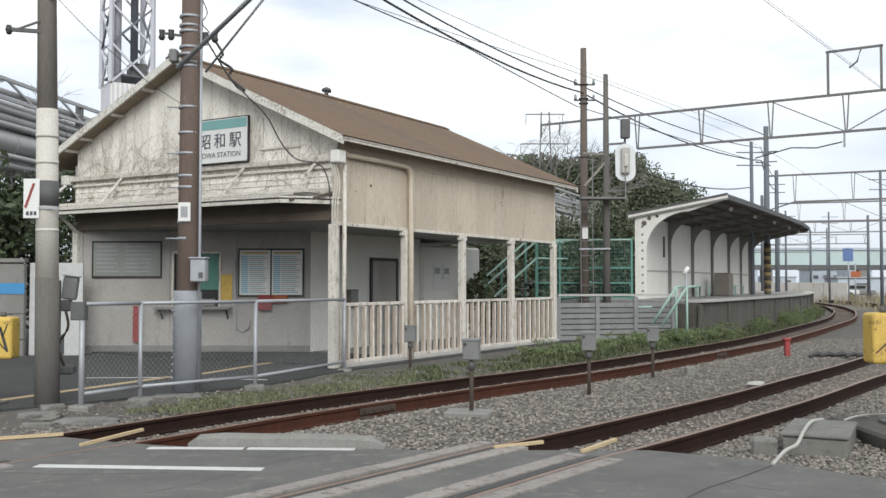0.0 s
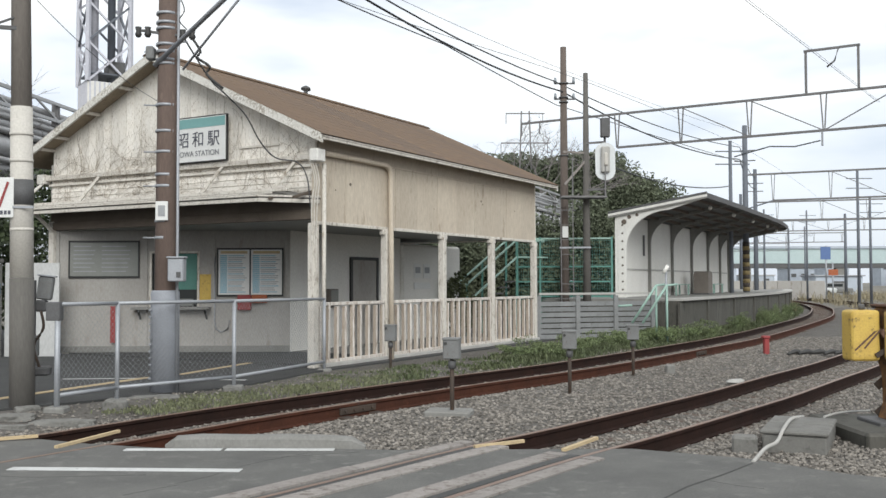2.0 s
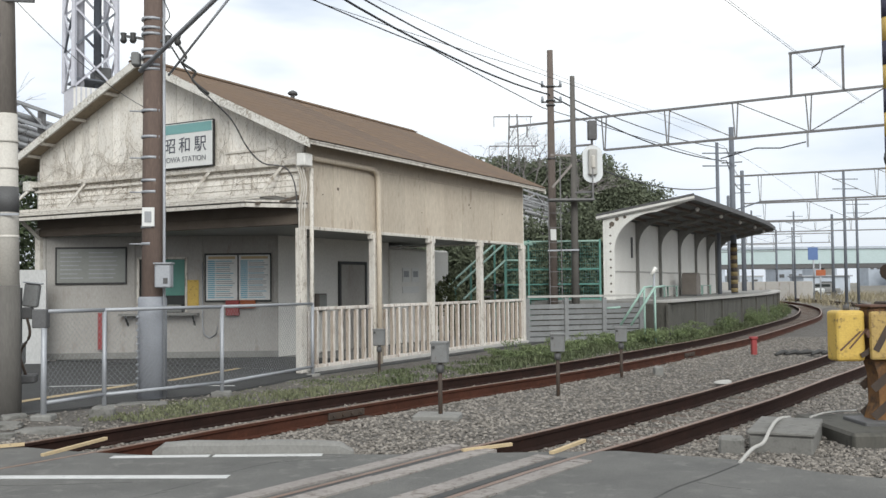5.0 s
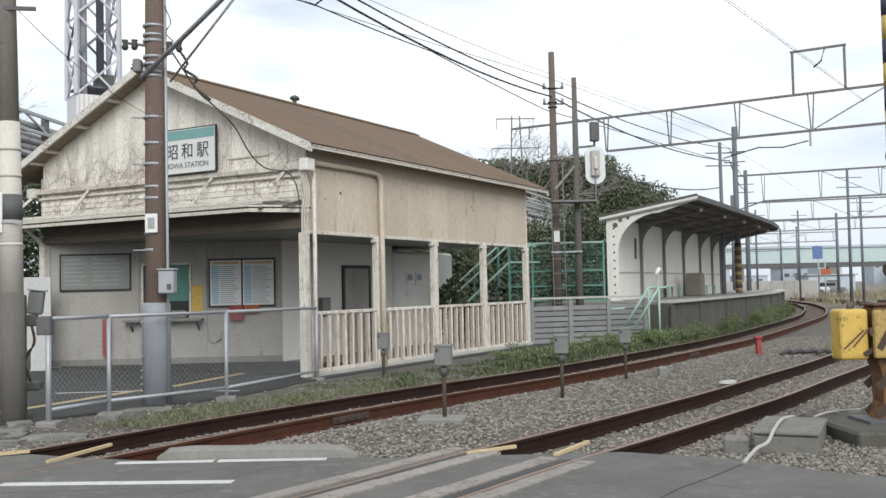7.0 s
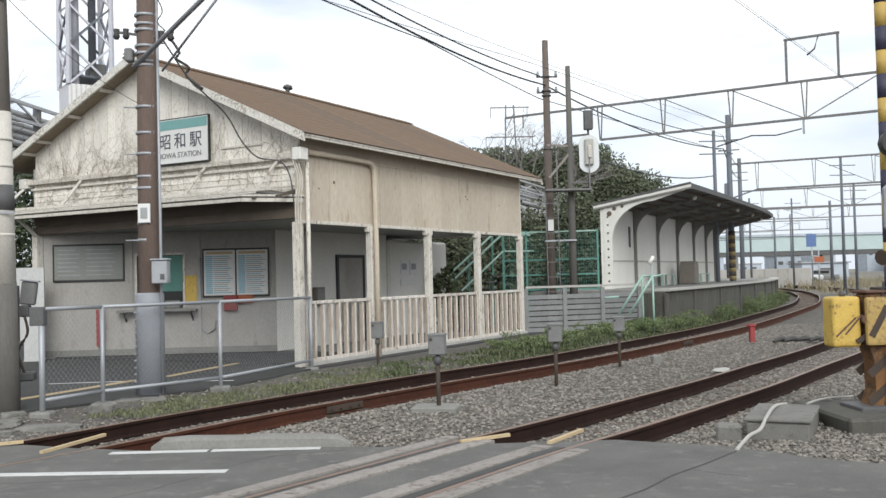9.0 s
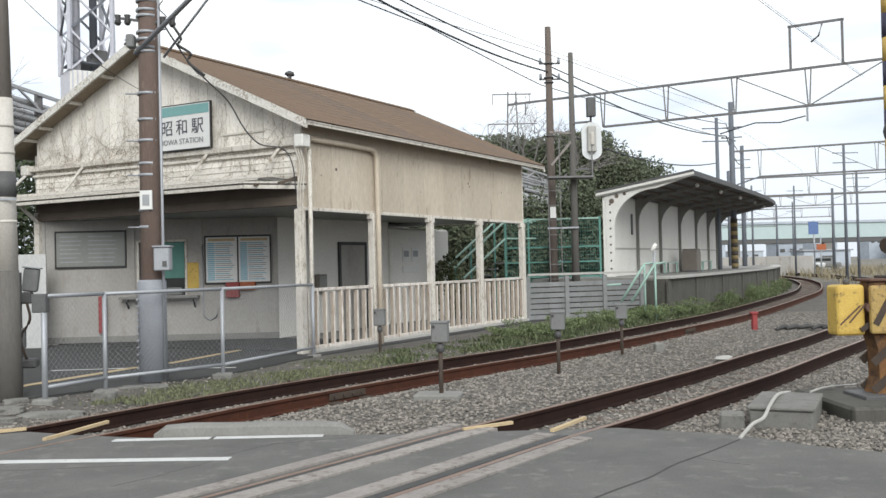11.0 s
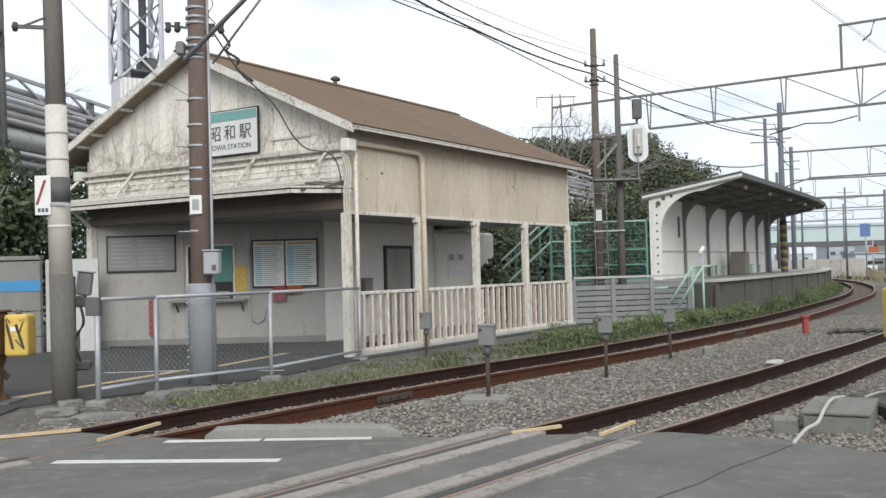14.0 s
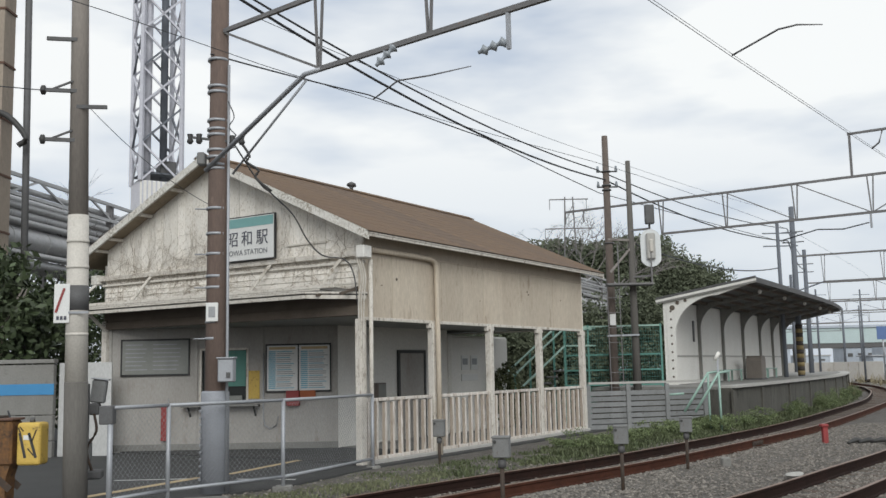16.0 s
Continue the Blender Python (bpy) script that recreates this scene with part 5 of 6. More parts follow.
# contact and messenger wires along the tracks
wire = part("contact_wire", tubed([p + Vector((0, 0, 5.6)) for p in TRACK_1[6:-10:4]], 0.005, 4), "cable")
tagged(wire, "thin overhead contact wire along the track", "wire", "contact wires")
for off, r in ((0.0, 0.0055), (0.05, 0.004)):
    wire = part("contact_wire", tubed([(-6.0 + off, -1.5, 5.55), (2.18 + off, 10.0, 5.55), (3.37 + off, 11.68, 5.55), (9.9 + off, 20.6, 5.5)], r, 4), "cable")
    tagged(wire, "thin overhead contact wire along the track", "wire", "contact wires")
cable([(5.1, 29.6, 5.5), (15.0, 46.7, 6.3)], 0.025, 0.42, LBL)
# drop cable over the gable
drop = part("drop_cable", tubed(spline([(-3.65, 14.3, 5.4), (-3.3, 14.84, 4.77), (-3.22, 15.47, 4.68), (-3.02, 16.32, 4.46), (-2.87, 16.96, 4.09), (-2.65, 17.3, 3.85), (-2.29, 17.6, 3.8), (-2.14, 17.77, 3.53), (-2.1, 17.95, 3.0)], 6), 0.013, 6), "dark_steel")
tagged(drop, "dark cable sagging from the pole to the gable", "cable")
for k in range(3):
    o = part("wall_cable", tubed(spline([(-2.12 + k * 0.05, 17.93, 3.9), (-2.02 + k * 0.04, 17.95, 3.5), (-2.08 + k * 0.05, 17.98, 3.0), (-2.06 + k * 0.03, 18.02, 1.8)], 5), 0.014, 5), "trim")
    tagged(o, "pale cable running down the corner post", "cable", "wall cables")

for pts in ([(3.37, 11.68, 5.57), (3.80, 11.2, 5.72), (3.96, 11.0, 5.70), (4.2, 10.85, 5.64)], [(-1.3, 13.3, 5.6), (-0.9, 12.7, 5.68), (-0.45, 12.1, 5.55), (0.1, 11.35, 5.42)]):
    o = part("pull_off_arm", tubed(pts, [0.012, 0.012, 0.011, 0.006], 6), "galv_dark")
    tagged(o, "bent steel pull-off arm holding the contact wire", "pull-off arm", "pull-off arms")


# ---------------------------------------------------------------- chain-link fence by the forecourt
link = thing("chain_link_fence", Matrix(), "galvanised chain-link fence with tubular rails", "fence")
FP = [Vector(p) for p in ((-4.66, 12.40, 0.04), (-4.22, 13.41, 0.03), (-2.90, 14.87, 0.03), (-1.83, 17.86, 0.01))]
for i, p in enumerate(FP):
    part("post", tubed([p + Vector((0, 0, -0.32)), p + Vector((0, 0, 1.30))], 0.03 if i else 0.036, 10), "galv", link)
    part("footing", boxed(p.x - 0.13, p.x + 0.13, p.y - 0.13, p.y + 0.13, -0.25, 0.03 - 0.02 * (i % 2), 0.02), "concrete", link)
for a, b in zip(FP, FP[1:]):
    for z in (0.13, 1.29):
        part("rail", tubed([a + Vector((0, 0, z)), b + Vector((0, 0, z))], 0.026, 8), "galv", link)
    d, w = (b - a), (b - a).length
    bm = bmesh.new()
    z0, z1, gap = 0.14, 1.27, 0.085
    n = int((w + z1 - z0) / gap)
    for s in (1, -1):
        for k in range(n):
            u0 = k * gap - (z1 - z0)
            c0, c1 = max(0.0, u0), min(w, u0 + (z1 - z0))
            if c1 - c0 < 0.03:
                continue
            q0, q1 = z0 + (c0 - u0), z0 + (c1 - u0)
            if s < 0:
                q0, q1 = z0 + z1 - q0, z0 + z1 - q1
            bar(bm, a + d * (c0 / w) + Vector((0, 0, q0)), a + d * (c1 / w) + Vector((0, 0, q1)), 0.0022)
    part("wire_mesh", bm, "link_wire", link)
part("gate_hinge", boxed(-4.80, -4.62, 12.36, 12.5, 1.12, 1.36, 0.01), "dark_steel", link)
side = thing("crossing_cabinet", pose(-5.34, 13.35, 0.04, 0, 0, 12), "grey steel crossing control cabinets on a post", "cabinet")
part("post", tubed([(0, 0, 0), (0, 0, 1.6)], 0.025), "dark_steel", side)
part("upper_box", boxed(-0.13, 0.06, -0.12, 0.08, 1.34, 1.66, 0.02), "relay_grey", side).matrix_basis = Matrix.Rotation(radians(7), 4, "Y")
part("box_lid", boxed(-0.15, 0.08, -0.14, 0.10, 1.66, 1.68, 0.006), "galv", side).matrix_basis = Matrix.Rotation(radians(7), 4, "Y")
part("hinge_box", boxed(0.03, 0.17, -0.12, 0.06, 1.17, 1.33, 0.02), "dark_steel", side)
part("lower_box", boxed(-0.12, 0.06, -0.12, 0.1, 0.55, 0.84, 0.02), "relay_grey", side)
part("lead", tubed(spline([(0.1, -0.1, 1.2), (0.14, -0.12, 0.95), (0.02, -0.12, 0.7), (0.1, -0.12, 0.4)], 5), 0.02, 6), "grime", side, "dirty dangling lead")
part("foot_box", boxed(-0.22, 0.22, -0.16, 0.12, 0.30, 0.42, 0.02), "dark_steel", side)

# ---------------------------------------------------------------- level crossing
def plan_cut(line, y0, y1):
    return [p for p in line if y0 <= p.y <= y1]


crossing = thing("crossing_planks", Matrix(), "worn pale timber planks beside the rails at the crossing", "planks", kind="structure")
for line, y1 in ((TRACK_1, 9.3), (TRACK_2, 9.3)):
    for side_at, sg in ((0.5665, 1), (-0.5665, -1)):
        for a, w, z in ((sg * 0.16, 0.17, 0.012), (-sg * 0.24, 0.19, 0.012)):
            fine = []
            cut = plan_cut(line, -3.5, y1)
            for p, q in zip(cut, cut[1:]):
                fine += [p.lerp(q, k / 8) for k in range(8)]
            ln = offset(fine, side_at + a)
            start = 0
            while start < len(ln) - 3:
                stop = min(start + 70, len(ln) - 1)
                j = 0.003 * ((start * 7) % 3)
                sweep("plank", ln[start:stop], [(-w / 2, -0.1), (-w / 2, z + j), (w / 2, z + j), (w / 2, -0.1)], "plank", crossing)
                start = stop
        flange = offset(plan_cut(line, -3.5, y1), side_at - sg * 0.085)
        sweep("flangeway", flange, [(-0.045, -0.1), (-0.045, 0.004), (0.045, 0.004), (0.045, -0.1)], "black", crossing)


def guard(x0, y0, x1, y1, m="road_yellow"):
    g = part("guard_plank", barred((x0, y0, 0.012), (x1, y1, 0.03), 0.04, 0.03), m)
    tagged(g, "flared yellow guard plank end at the crossing", "guard plank", "guard planks")


guard(-5.2, 9.5, -3.95, 10.03)
guard(-3.55, 9.45, -3.22, 10.33)
guard(0.5, 9.33, 1.0, 9.55)
guard(1.33, 9.12, 1.75, 9.70)
for x0, y0, x1, y1, w in ((-3.55, 8.42, -1.54, 8.27, 0.13), (-2.85, 9.33, -1.92, 9.31, 0.12), (-1.88, 9.31, -0.84, 9.27, 0.12)):
    stripe = part("road_marking", barred((x0, y0, 0.004), (x1, y1, 0.004), w, 0.004), "road_white")
    tagged(stripe, "worn white road marking on the asphalt", "road marking", "road markings", "structure")
kerb = thing("kerb_beam", Matrix(), "weathered round-edged concrete kerb beam lying at the road edge", "kerb")
bm = bmesh.new()
prof = [(-0.09, -0.08), (-0.08, 0.085), (-0.055, 0.115), (0.05, 0.12), (0.085, 0.08), (0.09, -0.08)]
rings = []
for u, k in ((0.0, 0.25), (0.10, 0.85), (0.35, 1.0), (0.8, 0.97), (1.2, 1.03), (1.6, 0.96), (1.82, 0.85), (1.95, 0.2)):
    rings.append([bm.verts.new((-2.5 + u, 9.52 - 0.065 * u + a * (0.7 + 0.3 * k), b * k if b > 0 else b)) for a, b in prof])
for r0, r1 in zip(rings, rings[1:]):
    for k in range(6):
        bm.faces.new((r0[k], r0[(k + 1) % 6], r1[(k + 1) % 6], r1[k]))
bm.faces.new(rings[0]), bm.faces.new(rings[-1])
bmesh.ops.recalc_face_normals(bm, faces=bm.faces)
part("beam", bm, "concrete", kerb)
# thin black tubes draw the cracks and seams of the asphalt
crack = thing("road_patch", Matrix(), "thin dark cracks and seams in the asphalt", "patch", kind="structure")
part("patch_strip", tubed(spline([(2.9, 8.46, 0.0), (2.45, 7.93, 0.0), (2.07, 7.52, 0.0), (1.76, 7.09, 0.0), (1.38, 6.68, 0.0), (0.8, 6.0, 0.0)], 4), 0.009, 4), "black", crack)
for pts in ([(-1.6, 8.44), (-1.4, 8.75), (-1.06, 9.14)], [(-2.25, 7.35), (-2.06, 7.58), (-1.92, 7.72)], [(2.31, 7.74), (2.48, 7.54), (2.64, 7.43)], [(-1.3, 8.9), (-0.6, 9.15)],
            [(-4.0, 8.2), (-3.2, 8.05), (-2.3, 8.12)], [(-2.0, 7.7), (-1.75, 8.05), (-1.6, 8.44)]):
    part("patch_strip", tubed([(x, y, -0.002) for x, y in pts], 0.004, 4), "black", crack)

# yellow line along the forecourt
for x0, y0, x1, y1, w, m in ((-6.15, 12.8, -4.64, 16.43, 0.17, "road_yellow"), (-4.24, 16.93, -2.75, 21.5, 0.14, "road_yellow"), (-3.9, 16.1, -2.9, 15.9, 0.06, "road_white"),
                             (-6.0, 16.2, -4.4, 16.3, 0.06, "road_white"), (-13, 11.2, -6.2, 12.7, 0.12, "road_yellow")):
    ln = part("ground_line", barred((x0, y0, 0.006), (x1, y1, 0.006), w, 0.006), m)
    tagged(ln, "worn painted line on the forecourt", "ground line", "forecourt lines", "structure")


def relay_box(x, y, low, high, label, slab=False):
    b = thing("relay_box", pose(x, y, 0, 0, 0, -12), label, "relay box", "trackside boxes")
    part("stake", tubed([(0, 0, -0.25), (0, 0, low + 0.02)], 0.028, 8), "grime", b, "rusty stake")
    part("collar", tubed([(0, 0, low - 0.12), (0, 0, low - 0.02)], 0.05, 8), "dark_steel", b)
    part("case", boxed(-0.105, 0.105, -0.08, 0.08, low, high - 0.02, 0.014), "relay_grey", b)
    part("lid", boxed(-0.112, 0.112, -0.09, 0.09, high - 0.03, high, 0.006), "relay_grey", b)
    part("keyhole", tubed([(-0.07, -0.075, high - 0.07), (-0.07, -0.095, high - 0.07)], 0.022, 8), "black", b)
    if slab:
        part("slab", boxed(-0.33, 0.25, -0.2, 0.22, -0.15, -0.01, 0.02), "concrete", b)


relay_box(0.37, 12.2, 0.63, 0.90, "grey relay box on a stake with a concrete slab", True)
relay_box(2.21, 14.5, 0.59, 0.87, "grey relay box on a rusty stake")
relay_box(3.77, 17.25, 0.56, 0.83, "grey relay box on a rusty stake")
relay_box(-0.62, 18.4, 0.48, 0.80, "grey relay box on a rusty stake")
stub = thing("red_marker", pose(7.95, 22.2, 0), "short red marker stump in the ballast", "marker")
part("stump", boxed(-0.06, 0.06, -0.06, 0.06, -0.2, 0.28, 0.015), "red", stub)
part("cap", boxed(-0.10, 0.08, -0.08, 0.08, 0.28, 0.35, 0.02), "red", stub)
rub = thing("rubber_mat", pose(8.9, 22.0, -0.05), "crumpled black rubber sheet on the ballast", "sheet")
for k in range(5):
    part("fold", tubed([(-0.6 + k * 0.28, -0.2 + 0.1 * (k % 3), 0.0), (-0.35 + k * 0.28, 0.0, 0.05), (-0.05 + k * 0.3, 0.1 - 0.08 * (k % 2), 0.0)], [0.03, 0.06, 0.02], 6), "black", rub)
post_w = thing("marker_post", pose(4.55, 17.7, 0), "short pale concrete marker post in the ballast", "marker")
part("block", boxed(-0.08, 0.08, -0.08, 0.08, -0.3, 0.07, 0.02), "concrete", post_w)
bag = thing("plastic_scrap", pose(5.15, 15.8, -0.05), "crumpled white plastic scrap on the ballast", "litter")
bmx = bmesh.new()
bmesh.ops.create_icosphere(bmx, subdivisions=2, radius=0.14)
for v in bmx.verts:
    v.co *= 0.6 + 0.6 * random.random()
    v.co.z *= 0.4
part("scrap", bmx, "pale_concrete", bag)

# broken concrete along the forecourt fence
rub_rng = random.Random(31)
for x, y, lx, ly, h, a in ((-4.95, 11.8, 0.5, 0.3, 0.05, 20), (-4.33, 11.72, 0.75, 0.25, 0.06, 8), (-4.03, 11.63, 0.15, 0.12, 0.06, 30), (-4.04, 12.81, 0.30, 0.28, 0.12, 0),
                           (-3.83, 13.82, 0.7, 0.3, 0.03, 10), (-2.89, 14.79, 0.3, 0.25, 0.06, 0), (-5.04, 12.43, 0.3, 0.2, 0.06, 40), (-4.75, 11.3, 0.35, 0.12, 0.05, 5)):
    lump = thing("concrete_rubble", pose(x, y, bed_z(x, y), 0, 0, a), "rough broken concrete lump beside the fence", "rubble", "fence rubble")
    lb = bmesh.new()
    bmesh.ops.create_icosphere(lb, subdivisions=3, radius=1.0)
    for v in lb.verts:
        f = 1.0 + 0.22 * noise.noise(v.co * 1.7 + Vector((x * 9, y, 0))) + 0.05 * rub_rng.random()
        v.co = Vector((max(-0.8, min(0.8, v.co.x)) * lx * 0.6 * f, max(-0.8, min(0.8, v.co.y)) * ly * 0.6 * f, max(-0.4, min(0.62, v.co.z)) * h * 1.6 * f))
    part("lump", lb, "dark_concrete", lump)

# concrete trough and conduit at the verge
trough = thing("cable_trough", pose(3.36, 9.52, 0, 0, 0, -27), "grey concrete cable trough with flat lids", "cable trough")
part("body", boxed(0.0, 0.60, 0.0, 1.2, -0.25, 0.09, 0.015), "dark_concrete", trough)
for k in range(2):
    part("lid", boxed(-0.02, 0.62, -0.02 + k * 0.58, 0.54 + k * 0.58, 0.095, 0.135, 0.012), "dark_concrete", trough, "flat concrete lid")
block = thing("concrete_block", pose(3.18, 9.50, 0, 0, 0, -20), "small broken concrete block by the siding", "block")
part("stone_body", boxed(-0.12, 0.12, -0.1, 0.12, -0.2, 0.08, 0.025), "dark_concrete", block)
hose = part("white_conduit", tubed(spline([(2.93, 8.53, 0.0), (3.21, 9.0, 0.04), (3.38, 9.17, 0.07), (3.54, 9.42, 0.155), (3.88, 10.1, 0.155), (4.16, 10.5, 0.12)], 6), 0.018, 8), "pale_concrete")
tagged(hose, "pale plastic conduit running over the cable trough", "conduit")
hose2 = part("white_conduit", tubed(spline([(4.3, 10.27, 0.15), (4.6, 10.68, 0.13), (4.91, 11.09, 0.09), (5.53, 11.86, 0.0)], 6), 0.013, 8), "pale_concrete")
tagged(hose2, "pale plastic conduit running over the cable trough", "conduit")
found = part("machine_foundation", boxed(4.45, 6.6, 9.6, 11.1, -0.25, 0.07, 0.03), "concrete")
found.data.materials[0] = M["platform_wall"]
tagged(found, "dark stained concrete foundation of the barrier machine", "foundation", kind="structure")


def barrier(m, mast, label, foot=0.13):
    """Crossing barrier machine: striped mast, drive case and a yellow counterweight."""
    g = thing("crossing_barrier", m, label, "barrier", "crossing barriers")
    part("base_plate", boxed(-0.34, 0.45, -0.3, 0.25, 0.07, foot, 0.01), "dark_steel", g)
    part("pedestal", prism(bmesh.new(), [(-0.17, 0.12), (0.16, 0.12), (0.13, 0.82), (-0.16, 0.82), (-0.11, 0.66), (-0.10, 0.34)], -0.13, 0.13), "dirty_orange", g, "rusty orange pedestal")
    for z in (0.30, 0.60):
        part("pedestal_stripe", barred((-0.17, -0.133, z - 0.10), (0.14, -0.133, z + 0.16), 0.008, 0.09), "grime", g)
        part("pedestal_stripe", barred((-0.17, 0.133, z - 0.10), (0.14, 0.133, z + 0.16), 0.008, 0.09), "grime", g)
    part("housing", boxed(0.06, 0.40, -0.20, 0.20, 0.30, 1.40, 0.03), "grime", g, "blackened machine housing")
    part("housing_cover", boxed(0.03, 0.43, -0.22, 0.22, 1.40, 1.44, 0.012), "grime", g)
    part("mast_foot", tubed([(mast, 0, 0.92), (mast, 0, 1.34)], 0.072, 12), "grime", g, "blackened foot of the mast")
    for k in range(10):
        z = 1.40 + k * 0.53
        part("mast_stripe", tubed([(mast, 0, z), (mast, 0, z + 0.265)], 0.065, 12), "mast_blue", g, "blue-black stripe of the mast")
        part("mast_band", tubed([(mast, 0, z + 0.265), (mast, 0, z + 0.53)], 0.064, 12), "mast_yellow", g, "yellow stripe of the mast")
    part("drive_case", boxed(-0.18, 0.10, -0.16, 0.16, 0.80, 1.38, 0.03), "dirty_orange", g)
    part("case_lid", boxed(-0.20, 0.12, -0.18, 0.18, 1.38, 1.41, 0.008), "brown_rust", g)
    part("weight_arm", barred((-0.30, -0.155, 0.86), (0.06, -0.185, 1.10), 0.025, 0.05), "grime", g)
    part("clamp", tubed([(-0.20, -0.20, 1.10), (-0.20, -0.145, 1.10)], 0.055, 8), "brown_rust", g)
    wgt = bevelled(boxed(-0.55, -0.235, -0.14, 0.14, 0.80, 1.35), 0.05, 3)
    w = part("counterweight", wgt, "yellow", g, "scuffed yellow counterweight")
    for k in range(2):
        part("stripe", barred((-0.52 + k * 0.10, -0.143, 0.92 + k * 0.02), (-0.30 + k * 0.07, -0.143, 1.12 + k * 0.03), 0.006, 0.018), "brown_rust", w)
        part("stripe", barred((-0.50 + k * 0.14, 0.143, 0.90), (-0.40 + k * 0.12, 0.143, 1.22), 0.006, 0.035), "black", w)
    if mast > 0.5:
        part("maker_plate", boxed(-0.42, -0.33, 0.138, 0.146, 1.13, 1.19), "paper", w, "small pale plate")
    for k, (a, b, c, d) in enumerate(((-0.5, 1.26, -0.44, 1.10), (-0.47, 0.93, -0.39, 1.02), (-0.33, 1.24, -0.28, 1.30), (-0.29, 1.22, -0.26, 1.29))):
        part("scuff", barred((a, 0.1435, b), (c, 0.1435, d), 0.005, 0.016), "grime", w)
    part("eye", tubed([(-0.38, 0, 1.35), (-0.38, 0, 1.41)], 0.035, 8), "dark_steel", w)
    part("second_weight", bevelled(boxed(-0.225, 0.03, -0.24, -0.165, 0.82, 1.34), 0.035, 2), "worn_ochre", g, "dirty ochre second weight")
    part("weight_stripe", barred((-0.18, -0.243, 0.92), (0.0, -0.243, 1.24), 0.006, 0.07), "grime", g)
    part("warning_lamp", boxed(mast - 0.12, mast + 0.16, -0.2, -0.08, 2.05, 2.55, 0.04), "galv", g)
    part("lamp_hood", tubed([(mast, -0.1, 3.0), (mast, -0.22, 3.0)], 0.14, 14), "black", g)
    if mast < 0.5:
        part("speaker", tubed([(0.1, -0.1, 1.78), (0.04, -0.18, 1.77), (-0.03, -0.22, 1.76)], [0.04, 0.06, 0.085], 10), "grime", g)
    part("cable", tubed([(0.02, -0.14, 1.5), (-0.05, -0.2, 1.2), (0.03, -0.2, 0.6), (0.0, -0.15, 0.15)], 0.012, 6), "cable", g)
    return g


barrier(pose(5.15, 10.38, -0.06), 0.17, "yellow and black level crossing barrier machine with counterweight", 0.17)
barrier(pose(-6.15, 12.6, 0, 0, 0, 180) @ pose(0, 0, -0.19), 0.75, "scuffed yellow level crossing barrier machine by the forecourt", 0.22)

# ---------------------------------------------------------------- forecourt wall, pipes, tower
wall_w = thing("boundary_wall", Matrix(), "grey concrete boundary wall with a sky-blue band", "wall", kind="structure")
for k in range(8):
    x = -26 + k * 2.1
    for z in (-0.2, 0.36, 0.92, 1.48):
        part("wall_panel", boxed(x, x + 2.085, 21.1, 21.25, z, z + 0.545, 0.012), "concrete", wall_w)
part("coping", boxed(-26, -9.2, 21.06, 21.29, 2.05, 2.14, 0.01), "concrete", wall_w)
part("blue_band", boxed(-26, -9.2, 21.085, 21.098, 1.36, 1.60), "blue", wall_w, "sky-blue painted band")
white = thing("hoarding", pose(-8.75, 21.3, 0), "plain white hoarding panel beside the station", "panel")
part("panel_sheet", boxed(-0.42, 0.76, -0.02, 0.03, 0.0, 2.05, 0.005), "hoarding", white)
for x in (-0.4, 0.7):
    part("panel_post", boxed(x - 0.03, x + 0.03, 0.03, 0.09, -0.1, 2.0), "galv", white)


def pipe_rack(name_label, a, b, pipes, columns, deep):
    """Pipes (across, height, radius) along a line with steel frames."""
    r = thing("pipe_rack", Matrix(), name_label, "pipe rack", "pipe racks")
    a, b = Vector(a), Vector(b)
    d = (b - a).normalized()
    s = Vector((-d.y, d.x, 0))
    for off, z, rad in pipes:
        pts = [a.lerp(b, k / 12) + s * off + Vector((0, 0, z)) for k in range(13)]
        p = part("pipe", tubed(pts, rad, 14), "pipe", r)
        for k in range(1, 24):
            c = a.lerp(b, k / 24) + s * off + Vector((0, 0, z))
            if rad > 0.15:
                part("pipe_joint", tubed([c - d * 0.05, c + d * 0.05], rad * 1.04, 14), "pipe", p)
    for k in range(columns + 1):
        p = a.lerp(b, k / columns)
        for off in (-0.2, deep):
            q = p + s * off
            part("column", barred((q.x, q.y, -0.2), (q.x, q.y, pipes[0][1] + 0.2), 0.2), "galv_dark", r)
        for z in (pipes[0][1] - 0.15, 5.2, 6.25):
            part("cross_beam", barred(p + s * -0.3 + Vector((0, 0, z)), p + s * (deep + 0.2) + Vector((0, 0, z)), 0.16), "galv_dark", r)
    n = 30
    for z in (pipes[0][1] + 0.15, pipes[0][1] - 0.4):
        part("truss_chord", barred(a + Vector((0, 0, z)) - s * 0.3, b + Vector((0, 0, z)) - s * 0.3, 0.1), "pipe", r)
    for k in range(n):
        p, q = a.lerp(b, k / n) - s * 0.3, a.lerp(b, (k + 1) / n) - s * 0.3
        z0, z1 = pipes[0][1] + 0.15, pipes[0][1] - 0.4
        part("truss_web", barred(p + Vector((0, 0, z0 if k % 2 else z1)), q + Vector((0, 0, z1 if k % 2 else z0)), 0.06), "pipe", r)


